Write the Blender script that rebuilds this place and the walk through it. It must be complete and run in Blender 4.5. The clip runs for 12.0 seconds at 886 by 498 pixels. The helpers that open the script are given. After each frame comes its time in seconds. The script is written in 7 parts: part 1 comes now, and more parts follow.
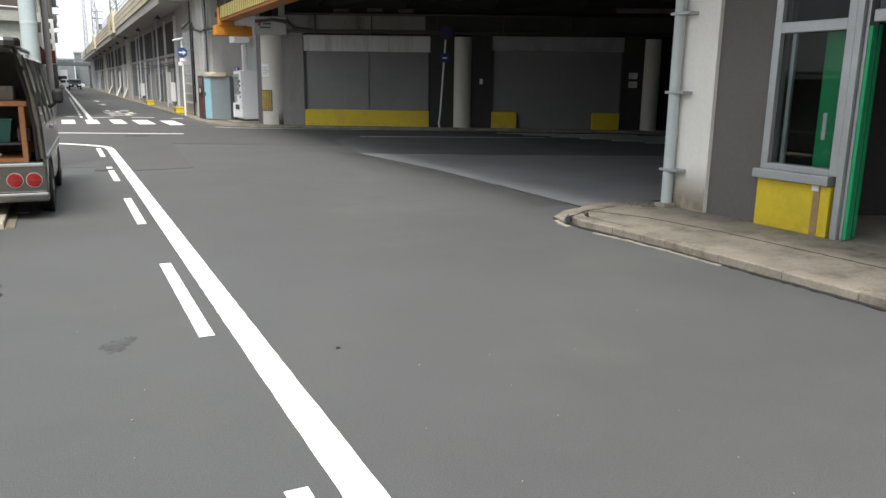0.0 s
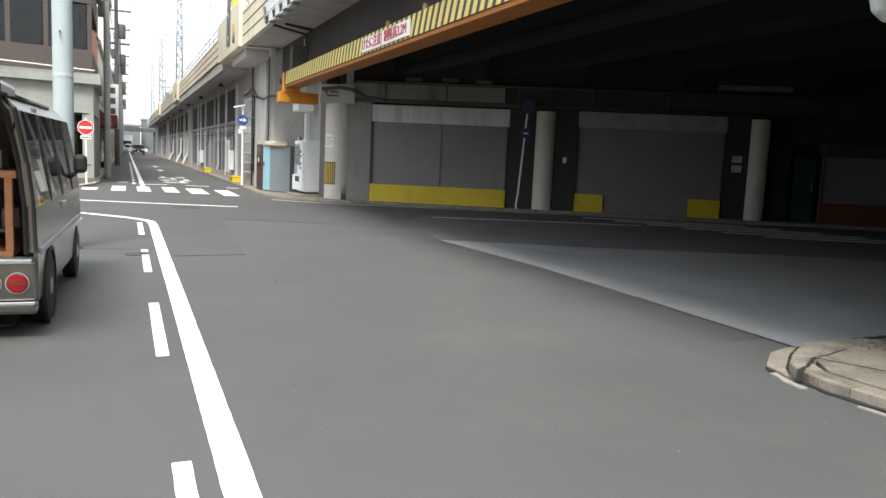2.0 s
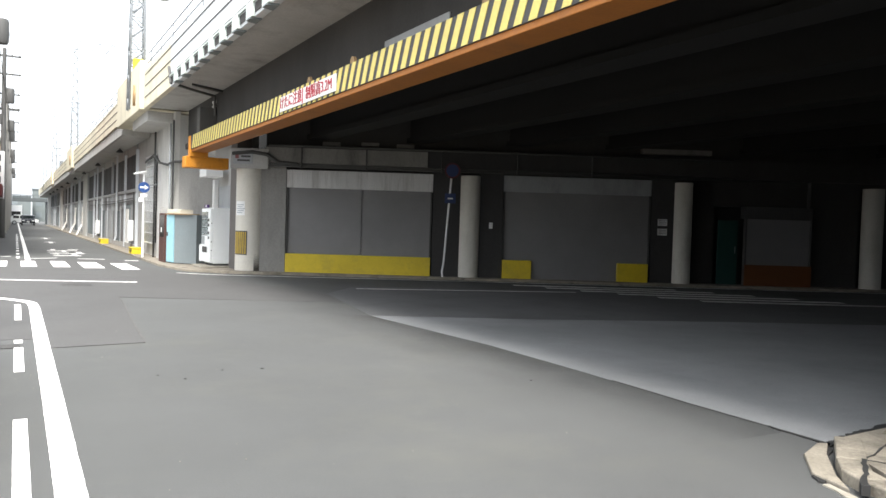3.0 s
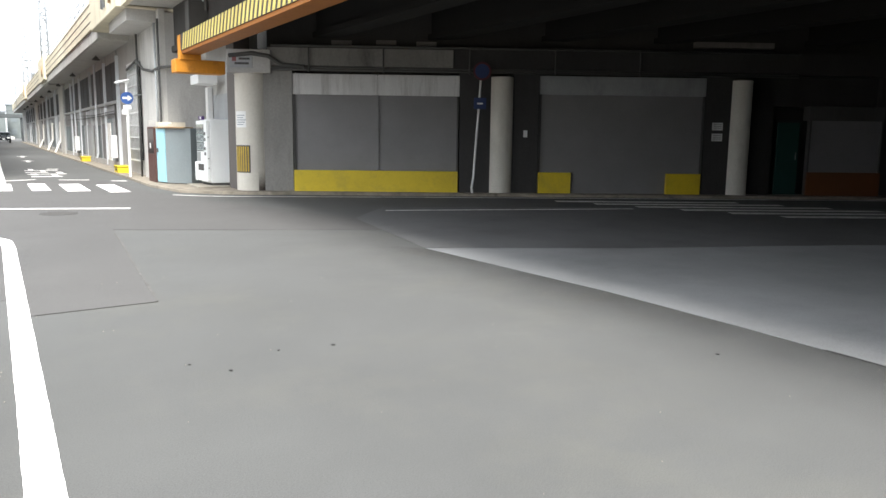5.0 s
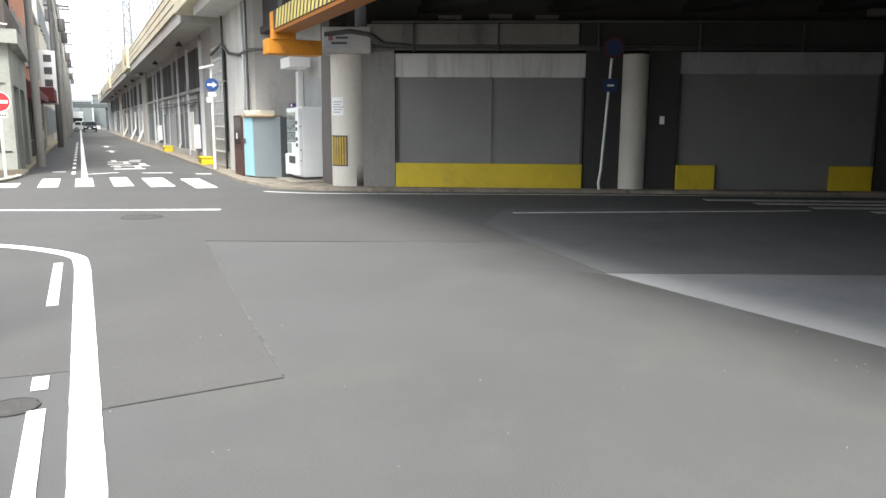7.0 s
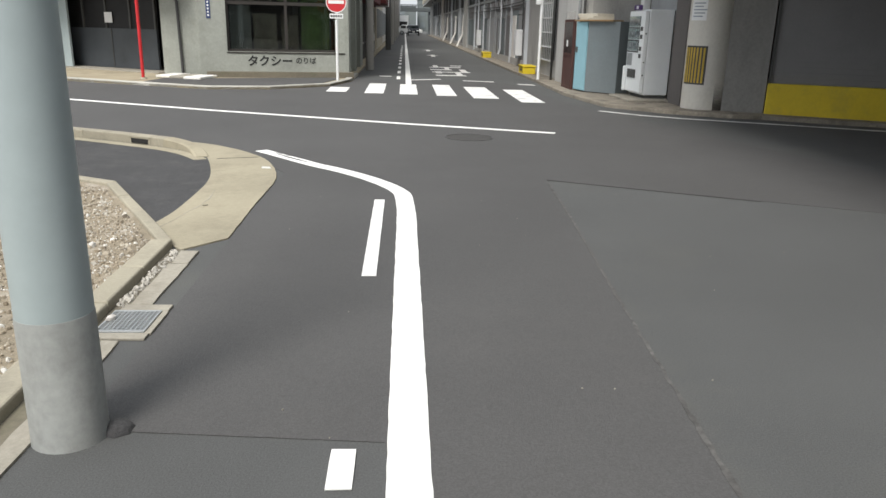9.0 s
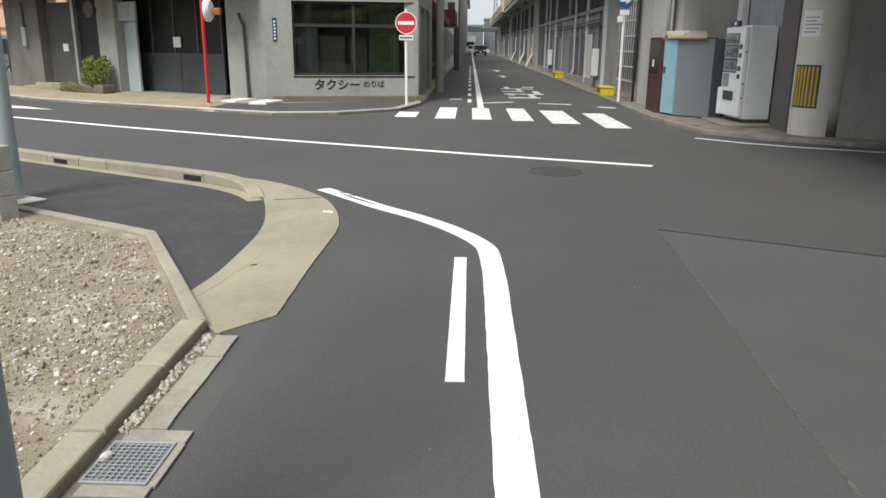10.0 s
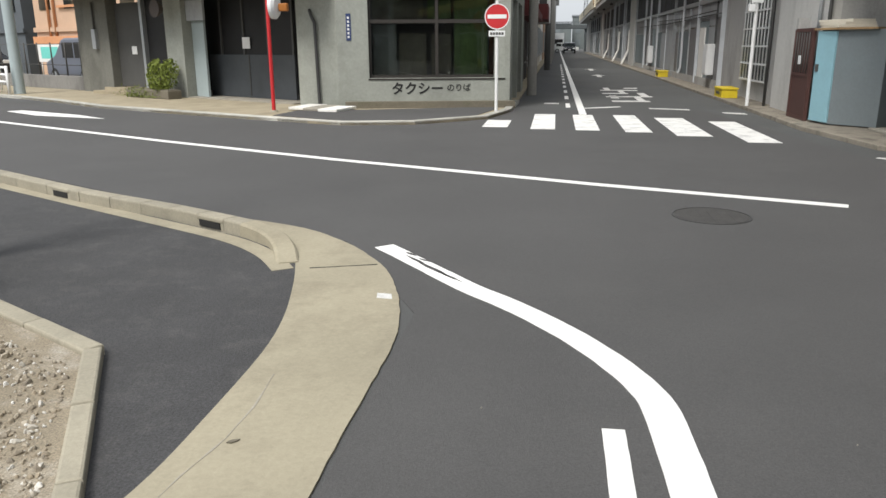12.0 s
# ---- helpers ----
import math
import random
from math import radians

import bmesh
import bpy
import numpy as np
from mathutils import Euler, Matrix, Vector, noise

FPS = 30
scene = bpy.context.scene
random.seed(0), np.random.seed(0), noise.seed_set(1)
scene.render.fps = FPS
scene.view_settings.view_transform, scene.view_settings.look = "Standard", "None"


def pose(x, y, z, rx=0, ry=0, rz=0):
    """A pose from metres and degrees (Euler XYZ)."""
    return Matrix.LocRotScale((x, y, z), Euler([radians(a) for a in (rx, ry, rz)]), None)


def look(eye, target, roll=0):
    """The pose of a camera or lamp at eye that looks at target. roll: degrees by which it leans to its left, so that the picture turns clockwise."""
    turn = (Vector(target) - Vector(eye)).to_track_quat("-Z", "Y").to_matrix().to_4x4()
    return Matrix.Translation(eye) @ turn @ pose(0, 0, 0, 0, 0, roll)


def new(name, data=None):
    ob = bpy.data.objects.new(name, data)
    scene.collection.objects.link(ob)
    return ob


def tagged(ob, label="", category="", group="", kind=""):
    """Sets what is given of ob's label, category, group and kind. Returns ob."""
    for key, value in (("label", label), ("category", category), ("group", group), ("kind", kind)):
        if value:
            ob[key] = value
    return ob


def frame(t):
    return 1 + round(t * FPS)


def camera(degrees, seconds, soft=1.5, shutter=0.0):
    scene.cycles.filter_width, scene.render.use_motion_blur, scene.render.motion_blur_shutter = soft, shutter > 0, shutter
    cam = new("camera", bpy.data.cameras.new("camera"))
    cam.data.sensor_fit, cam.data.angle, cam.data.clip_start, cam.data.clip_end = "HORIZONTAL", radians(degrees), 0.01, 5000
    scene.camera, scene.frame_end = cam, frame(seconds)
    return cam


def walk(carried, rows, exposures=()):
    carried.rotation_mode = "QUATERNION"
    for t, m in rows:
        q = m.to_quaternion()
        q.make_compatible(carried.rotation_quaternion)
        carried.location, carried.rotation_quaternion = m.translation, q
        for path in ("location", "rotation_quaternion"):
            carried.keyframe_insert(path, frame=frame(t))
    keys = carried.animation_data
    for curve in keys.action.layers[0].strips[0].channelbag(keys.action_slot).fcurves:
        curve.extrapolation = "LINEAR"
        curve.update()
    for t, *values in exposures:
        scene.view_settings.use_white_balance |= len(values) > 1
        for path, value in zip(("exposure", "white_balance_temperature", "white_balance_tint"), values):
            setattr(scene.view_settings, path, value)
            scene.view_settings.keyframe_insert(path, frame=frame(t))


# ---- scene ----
cam = camera(61.6, 12.0)
PATH = [
    (0, (-0.212, -1.617, 1.406), (0.673, 0.124, 0.975), 0.8),
    (0.5, (-0.1, -0.941, 1.358), (0.802, 0.791, 0.923), 0.9),
    (1, (0.018, -0.248, 1.384), (0.796, 1.546, 0.966), 1.6),
    (1.5, (0.099, 0.387, 1.393), (0.915, 2.194, 1.129), 2.2),
    (2, (0.192, 1.043, 1.414), (0.975, 2.867, 1.173), 2.6),
    (2.5, (0.27, 1.668, 1.407), (1.211, 3.43, 1.31), 3.1),
    (3, (0.368, 2.293, 1.406), (1.366, 4.026, 1.351), 1.8),
    (3.2, (0.395, 2.62, 1.421), (1.437, 4.326, 1.351), 2.4),
    (4.8, (0.534, 4.555, 1.401), (1.577, 6.246, 1.174), 0.1),
    (5, (0.545, 4.735, 1.409), (1.566, 6.429, 1.113), 0.7),
    (5.5, (0.601, 5.447, 1.402), (1.65, 7.115, 1.061), 3.2),
    (6, (0.658, 5.977, 1.438), (1.483, 7.75, 1.022), 1.1),
    (6.5, (0.668, 6.576, 1.45), (1.54, 8.335, 1.071), 1.7),
    (7, (0.709, 7.217, 1.438), (1.566, 8.993, 1.105), 0.3),
    (7.2, (0.686, 7.421, 1.437), (1.515, 9.196, 1.035), 0.7),
    (8.8, (0.627, 9.261, 1.419), (0.84, 11.172, 0.866), 1.4),
    (9, (0.611, 9.592, 1.405), (0.718, 11.504, 0.831), 1.3),
    (9.5, (0.53, 10.16, 1.44), (0.42, 12.066, 0.844), 0.3),
    (10, (0.457, 10.727, 1.421), (0.392, 12.655, 0.892), 0.5),
    (10.5, (0.397, 11.3, 1.439), (0.294, 13.217, 0.879), 0.3),
    (11, (0.298, 11.886, 1.402), (0.244, 13.835, 0.957), 1.2),
    (11.5, (0.242, 12.541, 1.412), (-0.079, 14.44, 0.874), 0.3),
    (12, (0.157, 13.124, 1.389), (-0.128, 15.031, 0.857), -0.3),
]
EXPOSURES = [(0, 1.3), (0.5, 1.33), (1, 1.32), (1.5, 1.44), (2, 1.52), (3, 2.08), (5, 2.2), (5.5, 2.18), (6.5, 1.84), (7, 2.03), (8.8, 0.98), (9.5, 0.74), (11, 0.73), (12, 0.72)]
walk(cam, [(t, look(e, a, r)) for t, e, a, r in PATH], EXPOSURES)

# ---- world and light ----
world = bpy.data.worlds.new("overcast_sky")
scene.world = world
world.use_nodes = True
wn, wl = world.node_tree.nodes, world.node_tree.links
sky = wn.new("ShaderNodeTexSky")
sky.sky_type, sky.sun_disc = "NISHITA", False
sky.sun_elevation, sky.sun_rotation = radians(55), radians(203.6)
sky.air_density, sky.dust_density, sky.ozone_density = 1.0, 6.0, 1.0
pale = wn.new("ShaderNodeHueSaturation")
pale.inputs["Saturation"].default_value = 0.3
wl.new(sky.outputs[0], pale.inputs["Color"])
cloud = wn.new("ShaderNodeMix")
cloud.data_type, cloud.inputs[0].default_value = "RGBA", 0.75
cloud.inputs[7].default_value = (3.6, 3.8, 4.0, 1)
wl.new(pale.outputs[0], cloud.inputs[6])
wl.new(cloud.outputs[2], wn["Background"].inputs["Color"])
wn["Background"].inputs["Strength"].default_value = 0.15

sun = new("sun", bpy.data.lights.new("sun", "SUN"))
sun.data.energy, sun.data.angle, sun.data.color = 1.85, radians(20), (1.0, 0.96, 0.9)
sun.matrix_world = look((-7.0, -16.0, 25.0), (0, 0, 0))


# ---- materials ----
def mat(name, color, rough=0.8, metal=0.0, grain=40.0, gvar=0.12, stain=0.8, svar=0.15, bump=0.1, dirt=None, dirt_amount=0.0,
        dirt_scale=1.5, alloy=0.0, streak=1.0, vary=0.0):
    """A surface with fine grain, broad stains, relief and optional blotches of a second colour."""
    m = bpy.data.materials.new(name)
    m.use_nodes = True
    nt = m.node_tree
    n, l = nt.nodes, nt.links
    b = n["Principled BSDF"]
    b.inputs["Roughness"].default_value, b.inputs["Metallic"].default_value = rough, metal
    geo = n.new("ShaderNodeNewGeometry")
    mp = n.new("ShaderNodeMapping")
    mp.inputs["Scale"].default_value = (1, 1, streak)
    l.new(geo.outputs["Position"], mp.inputs["Vector"])
    fine, broad = n.new("ShaderNodeTexNoise"), n.new("ShaderNodeTexNoise")
    for tex, sc, det in ((fine, grain, 4.0), (broad, stain, 5.0)):
        tex.inputs["Scale"].default_value, tex.inputs["Detail"].default_value = sc, det
        tex.inputs["Roughness"].default_value = 0.65
    l.new(geo.outputs["Position"], fine.inputs["Vector"])
    l.new(mp.outputs[0], broad.inputs["Vector"])

    def scaled(src, amount):
        r = n.new("ShaderNodeMapRange")
        r.inputs["From Min"].default_value, r.inputs["From Max"].default_value = 0.25, 0.75
        r.inputs["To Min"].default_value, r.inputs["To Max"].default_value = 1 - amount, 1 + amount
        l.new(src, r.inputs["Value"])
        return r.outputs[0]

    mul = n.new("ShaderNodeMath")
    mul.operation = "MULTIPLY"
    l.new(scaled(fine.outputs[0], gvar), mul.inputs[0])
    l.new(scaled(broad.outputs[0], svar), mul.inputs[1])
    factor = mul.outputs[0]
    if vary:
        info, m2 = n.new("ShaderNodeObjectInfo"), n.new("ShaderNodeMath")
        m2.operation = "MULTIPLY"
        l.new(factor, m2.inputs[0])
        rr = n.new("ShaderNodeMapRange")
        rr.inputs["To Min"].default_value, rr.inputs["To Max"].default_value = 1 - vary, 1 + vary
        l.new(info.outputs["Random"], rr.inputs["Value"])
        l.new(rr.outputs[0], m2.inputs[1])
        factor = m2.outputs[0]
    base = n.new("ShaderNodeMix")
    base.data_type = "RGBA"
    base.inputs[6].default_value = base.inputs[7].default_value = (*color, 1)
    base.inputs[0].default_value = 0.0
    out = base.outputs[2]
    if dirt:
        base.inputs[7].default_value = (*dirt, 1)
        d = n.new("ShaderNodeTexNoise")
        d.inputs["Scale"].default_value, d.inputs["Detail"].default_value, d.inputs["Roughness"].default_value = dirt_scale, 8.0, 0.7
        l.new(mp.outputs[0], d.inputs["Vector"])
        r = n.new("ShaderNodeMapRange")
        r.inputs["From Min"].default_value, r.inputs["From Max"].default_value = 0.5, 0.72
        r.inputs["To Max"].default_value = dirt_amount
        l.new(d.outputs[0], r.inputs["Value"])
        l.new(r.outputs[0], base.inputs[0])
    vec = n.new("ShaderNodeVectorMath")
    vec.operation = "SCALE"
    l.new(out, vec.inputs[0])
    l.new(factor, vec.inputs["Scale"])
    l.new(vec.outputs[0], b.inputs["Base Color"])
    if bump:
        bp = n.new("ShaderNodeBump")
        bp.inputs["Strength"].default_value, bp.inputs["Distance"].default_value = bump, 0.01
        l.new(fine.outputs[0], bp.inputs["Height"])
        l.new(bp.outputs[0], b.inputs["Normal"])
    return m


def glass(name, tint):
    m = bpy.data.materials.new(name)
    m.use_nodes = True
    b = m.node_tree.nodes["Principled BSDF"]
    b.inputs["Base Color"].default_value = (*tint, 1)
    b.inputs["Roughness"].default_value, b.inputs["IOR"].default_value = 0.02, 1.45
    b.inputs["Transmission Weight"].default_value = 1.0
    return m


def stones_mat(name):
    """Mixed stones: each one takes its own tone from white to brown."""
    m = mat(name, (0.36, 0.36, 0.36), 0.9, grain=60, gvar=0.25, stain=6, svar=0.15, bump=0.25)
    n, l = m.node_tree.nodes, m.node_tree.links
    b = n["Principled BSDF"]
    geo, ramp, mix = n.new("ShaderNodeNewGeometry"), n.new("ShaderNodeValToRGB"), n.new("ShaderNodeMix")
    e = ramp.color_ramp.elements
    e[0].position, e[0].color = 0.0, (0.2, 0.175, 0.14, 1)
    e[1].position, e[1].color = 1.0, (0.68, 0.67, 0.64, 1)
    for pos, col in ((0.3, (0.28, 0.235, 0.17, 1)), (0.6, (0.38, 0.335, 0.265, 1)), (0.85, (0.46, 0.435, 0.385, 1))):
        ramp.color_ramp.elements.new(pos).color = col
    l.new(geo.outputs["Random Per Island"], ramp.inputs[0])
    mix.data_type, mix.blend_type = "RGBA", "MULTIPLY"
    mix.inputs[0].default_value = 1.0
    old = b.inputs["Base Color"].links[0].from_socket
    gain = n.new("ShaderNodeVectorMath")
    gain.operation = "SCALE"
    gain.inputs["Scale"].default_value = 2.75
    l.new(old, gain.inputs[0])
    l.new(ramp.outputs[0], mix.inputs[6])
    l.new(gain.outputs[0], mix.inputs[7])
    l.new(mix.outputs[2], b.inputs["Base Color"])
    return m


def film_mat(name, color, axis, fade, scale=2.0, strength=1.0, rough=0.85):
    """A thin film, such as a stain, that thins out along one axis between two pairs of places and breaks up in patches.
    """
    m = bpy.data.materials.new(name)
    m.use_nodes = True
    n, l = m.node_tree.nodes, m.node_tree.links
    b = n["Principled BSDF"]
    b.inputs["Base Color"].default_value, b.inputs["Roughness"].default_value = (*color, 1), rough
    geo, sep, tex = n.new("ShaderNodeNewGeometry"), n.new("ShaderNodeSeparateXYZ"), n.new("ShaderNodeTexNoise")
    tex.inputs["Scale"].default_value, tex.inputs["Detail"].default_value = scale, 6.0
    l.new(geo.outputs["Position"], sep.inputs[0])
    l.new(geo.outputs["Position"], tex.inputs["Vector"])
    wob = n.new("ShaderNodeMath")
    wob.operation, wob.inputs[1].default_value = "MULTIPLY_ADD", 0.3 * abs(fade[1] - fade[0]) + 0.12
    l.new(tex.outputs[0], wob.inputs[0])
    l.new(sep.outputs[axis], wob.inputs[2])
    val = None
    for lo, hi in (fade[:2], fade[2:]):
        r = n.new("ShaderNodeMapRange")
        r.interpolation_type = "SMOOTHSTEP"
        r.inputs["From Min"].default_value, r.inputs["From Max"].default_value = lo, hi
        l.new(wob.outputs[0], r.inputs["Value"])
        if val is None:
            val = r.outputs[0]
        else:
            mu = n.new("ShaderNodeMath")
            mu.operation = "MULTIPLY"
            l.new(val, mu.inputs[0])
            l.new(r.outputs[0], mu.inputs[1])
            val = mu.outputs[0]
    br = n.new("ShaderNodeMapRange")
    br.inputs["From Min"].default_value, br.inputs["From Max"].default_value = 0.25, 0.6
    br.inputs["To Min"].default_value, br.inputs["To Max"].default_value = 0.35 * strength, strength
    l.new(tex.outputs[0], br.inputs["Value"])
    mu = n.new("ShaderNodeMath")
    mu.operation = "MULTIPLY"
    l.new(val, mu.inputs[0])
    l.new(br.outputs[0], mu.inputs[1])
    l.new(mu.outputs[0], b.inputs["Alpha"])
    return m


M_ASPHALT = mat("worn_asphalt", (0.077, 0.079, 0.079), 0.88, grain=140, gvar=0.34, stain=0.35, svar=0.15, bump=0.35, dirt=(0.099, 0.099, 0.09), dirt_amount=0.7, dirt_scale=0.5)
M_ASPHALT_NEW = mat("dark_asphalt", (0.072, 0.071, 0.071), 0.86, grain=140, gvar=0.3, stain=0.5, svar=0.12, bump=0.35, dirt=(0.082, 0.08, 0.079), dirt_amount=0.6, dirt_scale=0.9)
M_ASPHALT_LOT = mat("fresh_asphalt", (0.05, 0.05, 0.052), 0.9, grain=90, gvar=0.5, stain=2.0, svar=0.15, bump=0.6, dirt=(0.09, 0.088, 0.085), dirt_amount=0.6, dirt_scale=5.0)
M_ASPHALT_LIT = mat("lightened_asphalt", (0.108, 0.11, 0.112), 0.9, grain=140, gvar=0.25, stain=0.6, svar=0.2, bump=0.3, dirt=(0.08, 0.08, 0.082), dirt_amount=0.6, dirt_scale=0.7)
M_APRON = mat("pale_pavement", (0.212, 0.218, 0.225), 0.85, grain=90, gvar=0.15, stain=0.5, svar=0.2, bump=0.2, dirt=(0.17, 0.17, 0.18), dirt_amount=0.5)
M_SEAM_SOFT = mat("worn_joint", (0.055, 0.055, 0.054), 0.85, bump=0.2)
M_SEAM = mat("joint_tar", (0.02, 0.02, 0.02), 0.8, bump=0.2)
M_PAINT = mat("road_paint", (0.78, 0.78, 0.76), 0.7, grain=60, gvar=0.05, stain=3, svar=0.05, bump=0.15)
M_PAINT_WORN = mat("worn_road_paint", (0.62, 0.62, 0.6), 0.75, grain=60, gvar=0.1, stain=2, svar=0.1, bump=0.15, dirt=(0.12, 0.12, 0.12), dirt_amount=0.9, dirt_scale=4)
M_PAINT_MID = mat("scuffed_road_paint", (0.74, 0.74, 0.72), 0.72, grain=60, gvar=0.07, stain=3, svar=0.08, bump=0.15, dirt=(0.2, 0.2, 0.2), dirt_amount=0.7, dirt_scale=3.2)
M_KERB = mat("kerb_concrete", (0.315, 0.29, 0.225), 0.9, grain=60, gvar=0.12, stain=1.5, svar=0.15, bump=0.25, dirt=(0.2, 0.185, 0.15), dirt_amount=0.6, dirt_scale=2.5, vary=0.08)
M_GUTTER = mat("beige_concrete", (0.31, 0.28, 0.205), 0.9, grain=50, gvar=0.1, stain=1.2, svar=0.14, bump=0.2, dirt=(0.21, 0.185, 0.135), dirt_amount=0.75, dirt_scale=2.2)
M_WALKWAY = mat("pavement_concrete", (0.3, 0.28, 0.235), 0.92, grain=45, gvar=0.15, stain=1.2, svar=0.2, bump=0.25, dirt=(0.15, 0.13, 0.1), dirt_amount=0.7, dirt_scale=1.8)
M_GRAVEL = mat("gravel_earth", (0.255, 0.217, 0.158), 0.95, grain=110, gvar=0.5, stain=1.6, svar=0.22, bump=0.7, dirt=(0.4, 0.375, 0.33), dirt_amount=0.8, dirt_scale=3.2)
M_STONE = mat("gravel_stone", (0.42, 0.4, 0.36), 0.9, grain=20, gvar=0.35, stain=6, svar=0.3, bump=0.3)
M_CONC = mat("viaduct_concrete", (0.42, 0.415, 0.4), 0.9, grain=20, gvar=0.1, stain=0.7, svar=0.2, bump=0.2, dirt=(0.14, 0.135, 0.125), dirt_amount=0.75, dirt_scale=0.7, streak=0.35)
# Concrete darkened for the shade under the bridge and indoors.
M_CONC_DARK = mat("shade_dark_concrete", (0.045, 0.044, 0.044), 0.92, grain=20, gvar=0.12, stain=0.7, svar=0.25, bump=0.2, dirt=(0.035, 0.035, 0.035), dirt_amount=0.7, dirt_scale=0.8, streak=0.4)
# Near-black tone carries the deep shade under the deck.
M_CEIL = mat("shade_black_soffit", (0.008, 0.008, 0.008), 0.95, grain=15, gvar=0.2, stain=0.5, svar=0.3, bump=0.2)
M_CREAM = mat("cream_parapet", (0.6, 0.555, 0.43), 0.85, grain=25, gvar=0.06, stain=0.5, svar=0.12, bump=0.1, dirt=(0.33, 0.3, 0.23), dirt_amount=0.55, dirt_scale=0.9, streak=0.3)
M_WHITEW = mat("white_column_paint", (0.8, 0.79, 0.75), 0.75, grain=20, gvar=0.05, stain=0.9, svar=0.08, bump=0.08, dirt=(0.36, 0.33, 0.27), dirt_amount=0.35, dirt_scale=1.2, streak=0.4)
M_GREYW = mat("brown_grey_render", (0.125, 0.115, 0.11), 0.85, grain=30, gvar=0.08, stain=0.8, svar=0.08, bump=0.1)
M_SHUT = mat("grey_shutter", (0.195, 0.192, 0.195), 0.6, metal=0.1, grain=30, gvar=0.05, stain=0.8, svar=0.1, bump=0.03, dirt=(0.17, 0.17, 0.17), dirt_amount=0.4)
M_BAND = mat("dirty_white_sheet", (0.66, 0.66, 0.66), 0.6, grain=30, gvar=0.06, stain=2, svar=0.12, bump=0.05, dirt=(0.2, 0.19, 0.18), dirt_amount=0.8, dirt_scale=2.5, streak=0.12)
M_YELLOW = mat("yellow_paint", (0.62, 0.47, 0.02), 0.55, grain=20, gvar=0.05, stain=1.5, svar=0.1, bump=0.05, dirt=(0.3, 0.24, 0.05), dirt_amount=0.45, dirt_scale=2)
M_STRIPE_Y = mat("pale_yellow_stripe", (0.66, 0.55, 0.16), 0.55, grain=20, gvar=0.06, stain=1.5, svar=0.12, bump=0.05, dirt=(0.3, 0.26, 0.13), dirt_amount=0.4, dirt_scale=3)
M_STRIPE_K = mat("black_stripe", (0.045, 0.045, 0.045), 0.6, stain=2, svar=0.2, bump=0.05)
M_ORANGE = mat("orange_steel", (0.6, 0.24, 0.02), 0.55, grain=25, gvar=0.08, stain=1.5, svar=0.15, bump=0.08, dirt=(0.25, 0.09, 0.02), dirt_amount=0.6, dirt_scale=2)
M_WHITE = mat("white_enamel", (0.75, 0.76, 0.76), 0.4, grain=20, gvar=0.02, stain=1.0, svar=0.04, bump=0.02, dirt=(0.55, 0.55, 0.53), dirt_amount=0.3)
M_VEND = mat("vending_white", (0.8, 0.83, 0.84), 0.35, grain=20, gvar=0.02, stain=1.0, svar=0.05, bump=0.02, dirt=(0.66, 0.7, 0.71), dirt_amount=0.4)
M_RED = mat("red_paint", (0.5, 0.02, 0.025), 0.5, grain=20, gvar=0.05, stain=2, svar=0.1, bump=0.03)
M_BLUE = mat("blue_sign", (0.025, 0.075, 0.24), 0.45, gvar=0.04, stain=3, svar=0.08, bump=0.02)
M_POLE = mat("blue_grey_steel", (0.35, 0.41, 0.42), 0.5, metal=0.0, grain=12, gvar=0.04, stain=1.0, svar=0.08, bump=0.04, dirt=(0.28, 0.325, 0.33), dirt_amount=0.5, streak=0.25)
M_POLE_BASE = mat("worn_pole_base", (0.33, 0.345, 0.335), 0.8, grain=25, gvar=0.12, stain=2.5, svar=0.2, bump=0.1, dirt=(0.22, 0.22, 0.21), dirt_amount=0.6, dirt_scale=4, streak=0.4)
M_UTIL = mat("utility_pole_concrete", (0.3, 0.29, 0.27), 0.9, grain=20, gvar=0.08, stain=1, svar=0.12, bump=0.1)
M_STEEL = mat("galvanised_steel", (0.42, 0.44, 0.45), 0.45, metal=0.6, grain=30, gvar=0.06, stain=2, svar=0.12, bump=0.03)
M_PIPE = mat("pale_blue_pipe", (0.5, 0.54, 0.55), 0.5, grain=20, gvar=0.04, stain=2, svar=0.1, bump=0.03, dirt=(0.3, 0.29, 0.26), dirt_amount=0.5, streak=0.3)
M_IRON = mat("worn_cast_iron", (0.056, 0.054, 0.052), 0.8, metal=0.1, grain=50, gvar=0.3, stain=6, svar=0.2, bump=0.2)
M_BLACK = mat("black_rubber", (0.012, 0.012, 0.012), 0.7, gvar=0.1, svar=0.1, bump=0.05)
# Near-black for added backing walls, painting the unlit rooms behind openings.
M_DARK = mat("shade_black_interior", (0.03, 0.03, 0.032), 0.8, gvar=0.1, svar=0.2, bump=0.05)
M_TEALBOX = mat("light_blue_panel", (0.26, 0.46, 0.53), 0.6, grain=20, gvar=0.04, stain=1.5, svar=0.08, bump=0.03)
M_LOCKER = mat("slate_blue_board", (0.15, 0.175, 0.185), 0.7, grain=25, gvar=0.06, stain=1.0, svar=0.1, bump=0.06, dirt=(0.15, 0.19, 0.2), dirt_amount=0.5)
M_MAROON = mat("maroon_steel", (0.075, 0.035, 0.03), 0.6, gvar=0.1, svar=0.2, bump=0.05)
M_WOOD = mat("pale_timber", (0.38, 0.17, 0.07), 0.6, grain=14, gvar=0.2, stain=3, svar=0.15, bump=0.06)
M_TEAL = mat("teal_plastic", (0.012, 0.09, 0.078), 0.45, gvar=0.05, svar=0.1, bump=0.02)
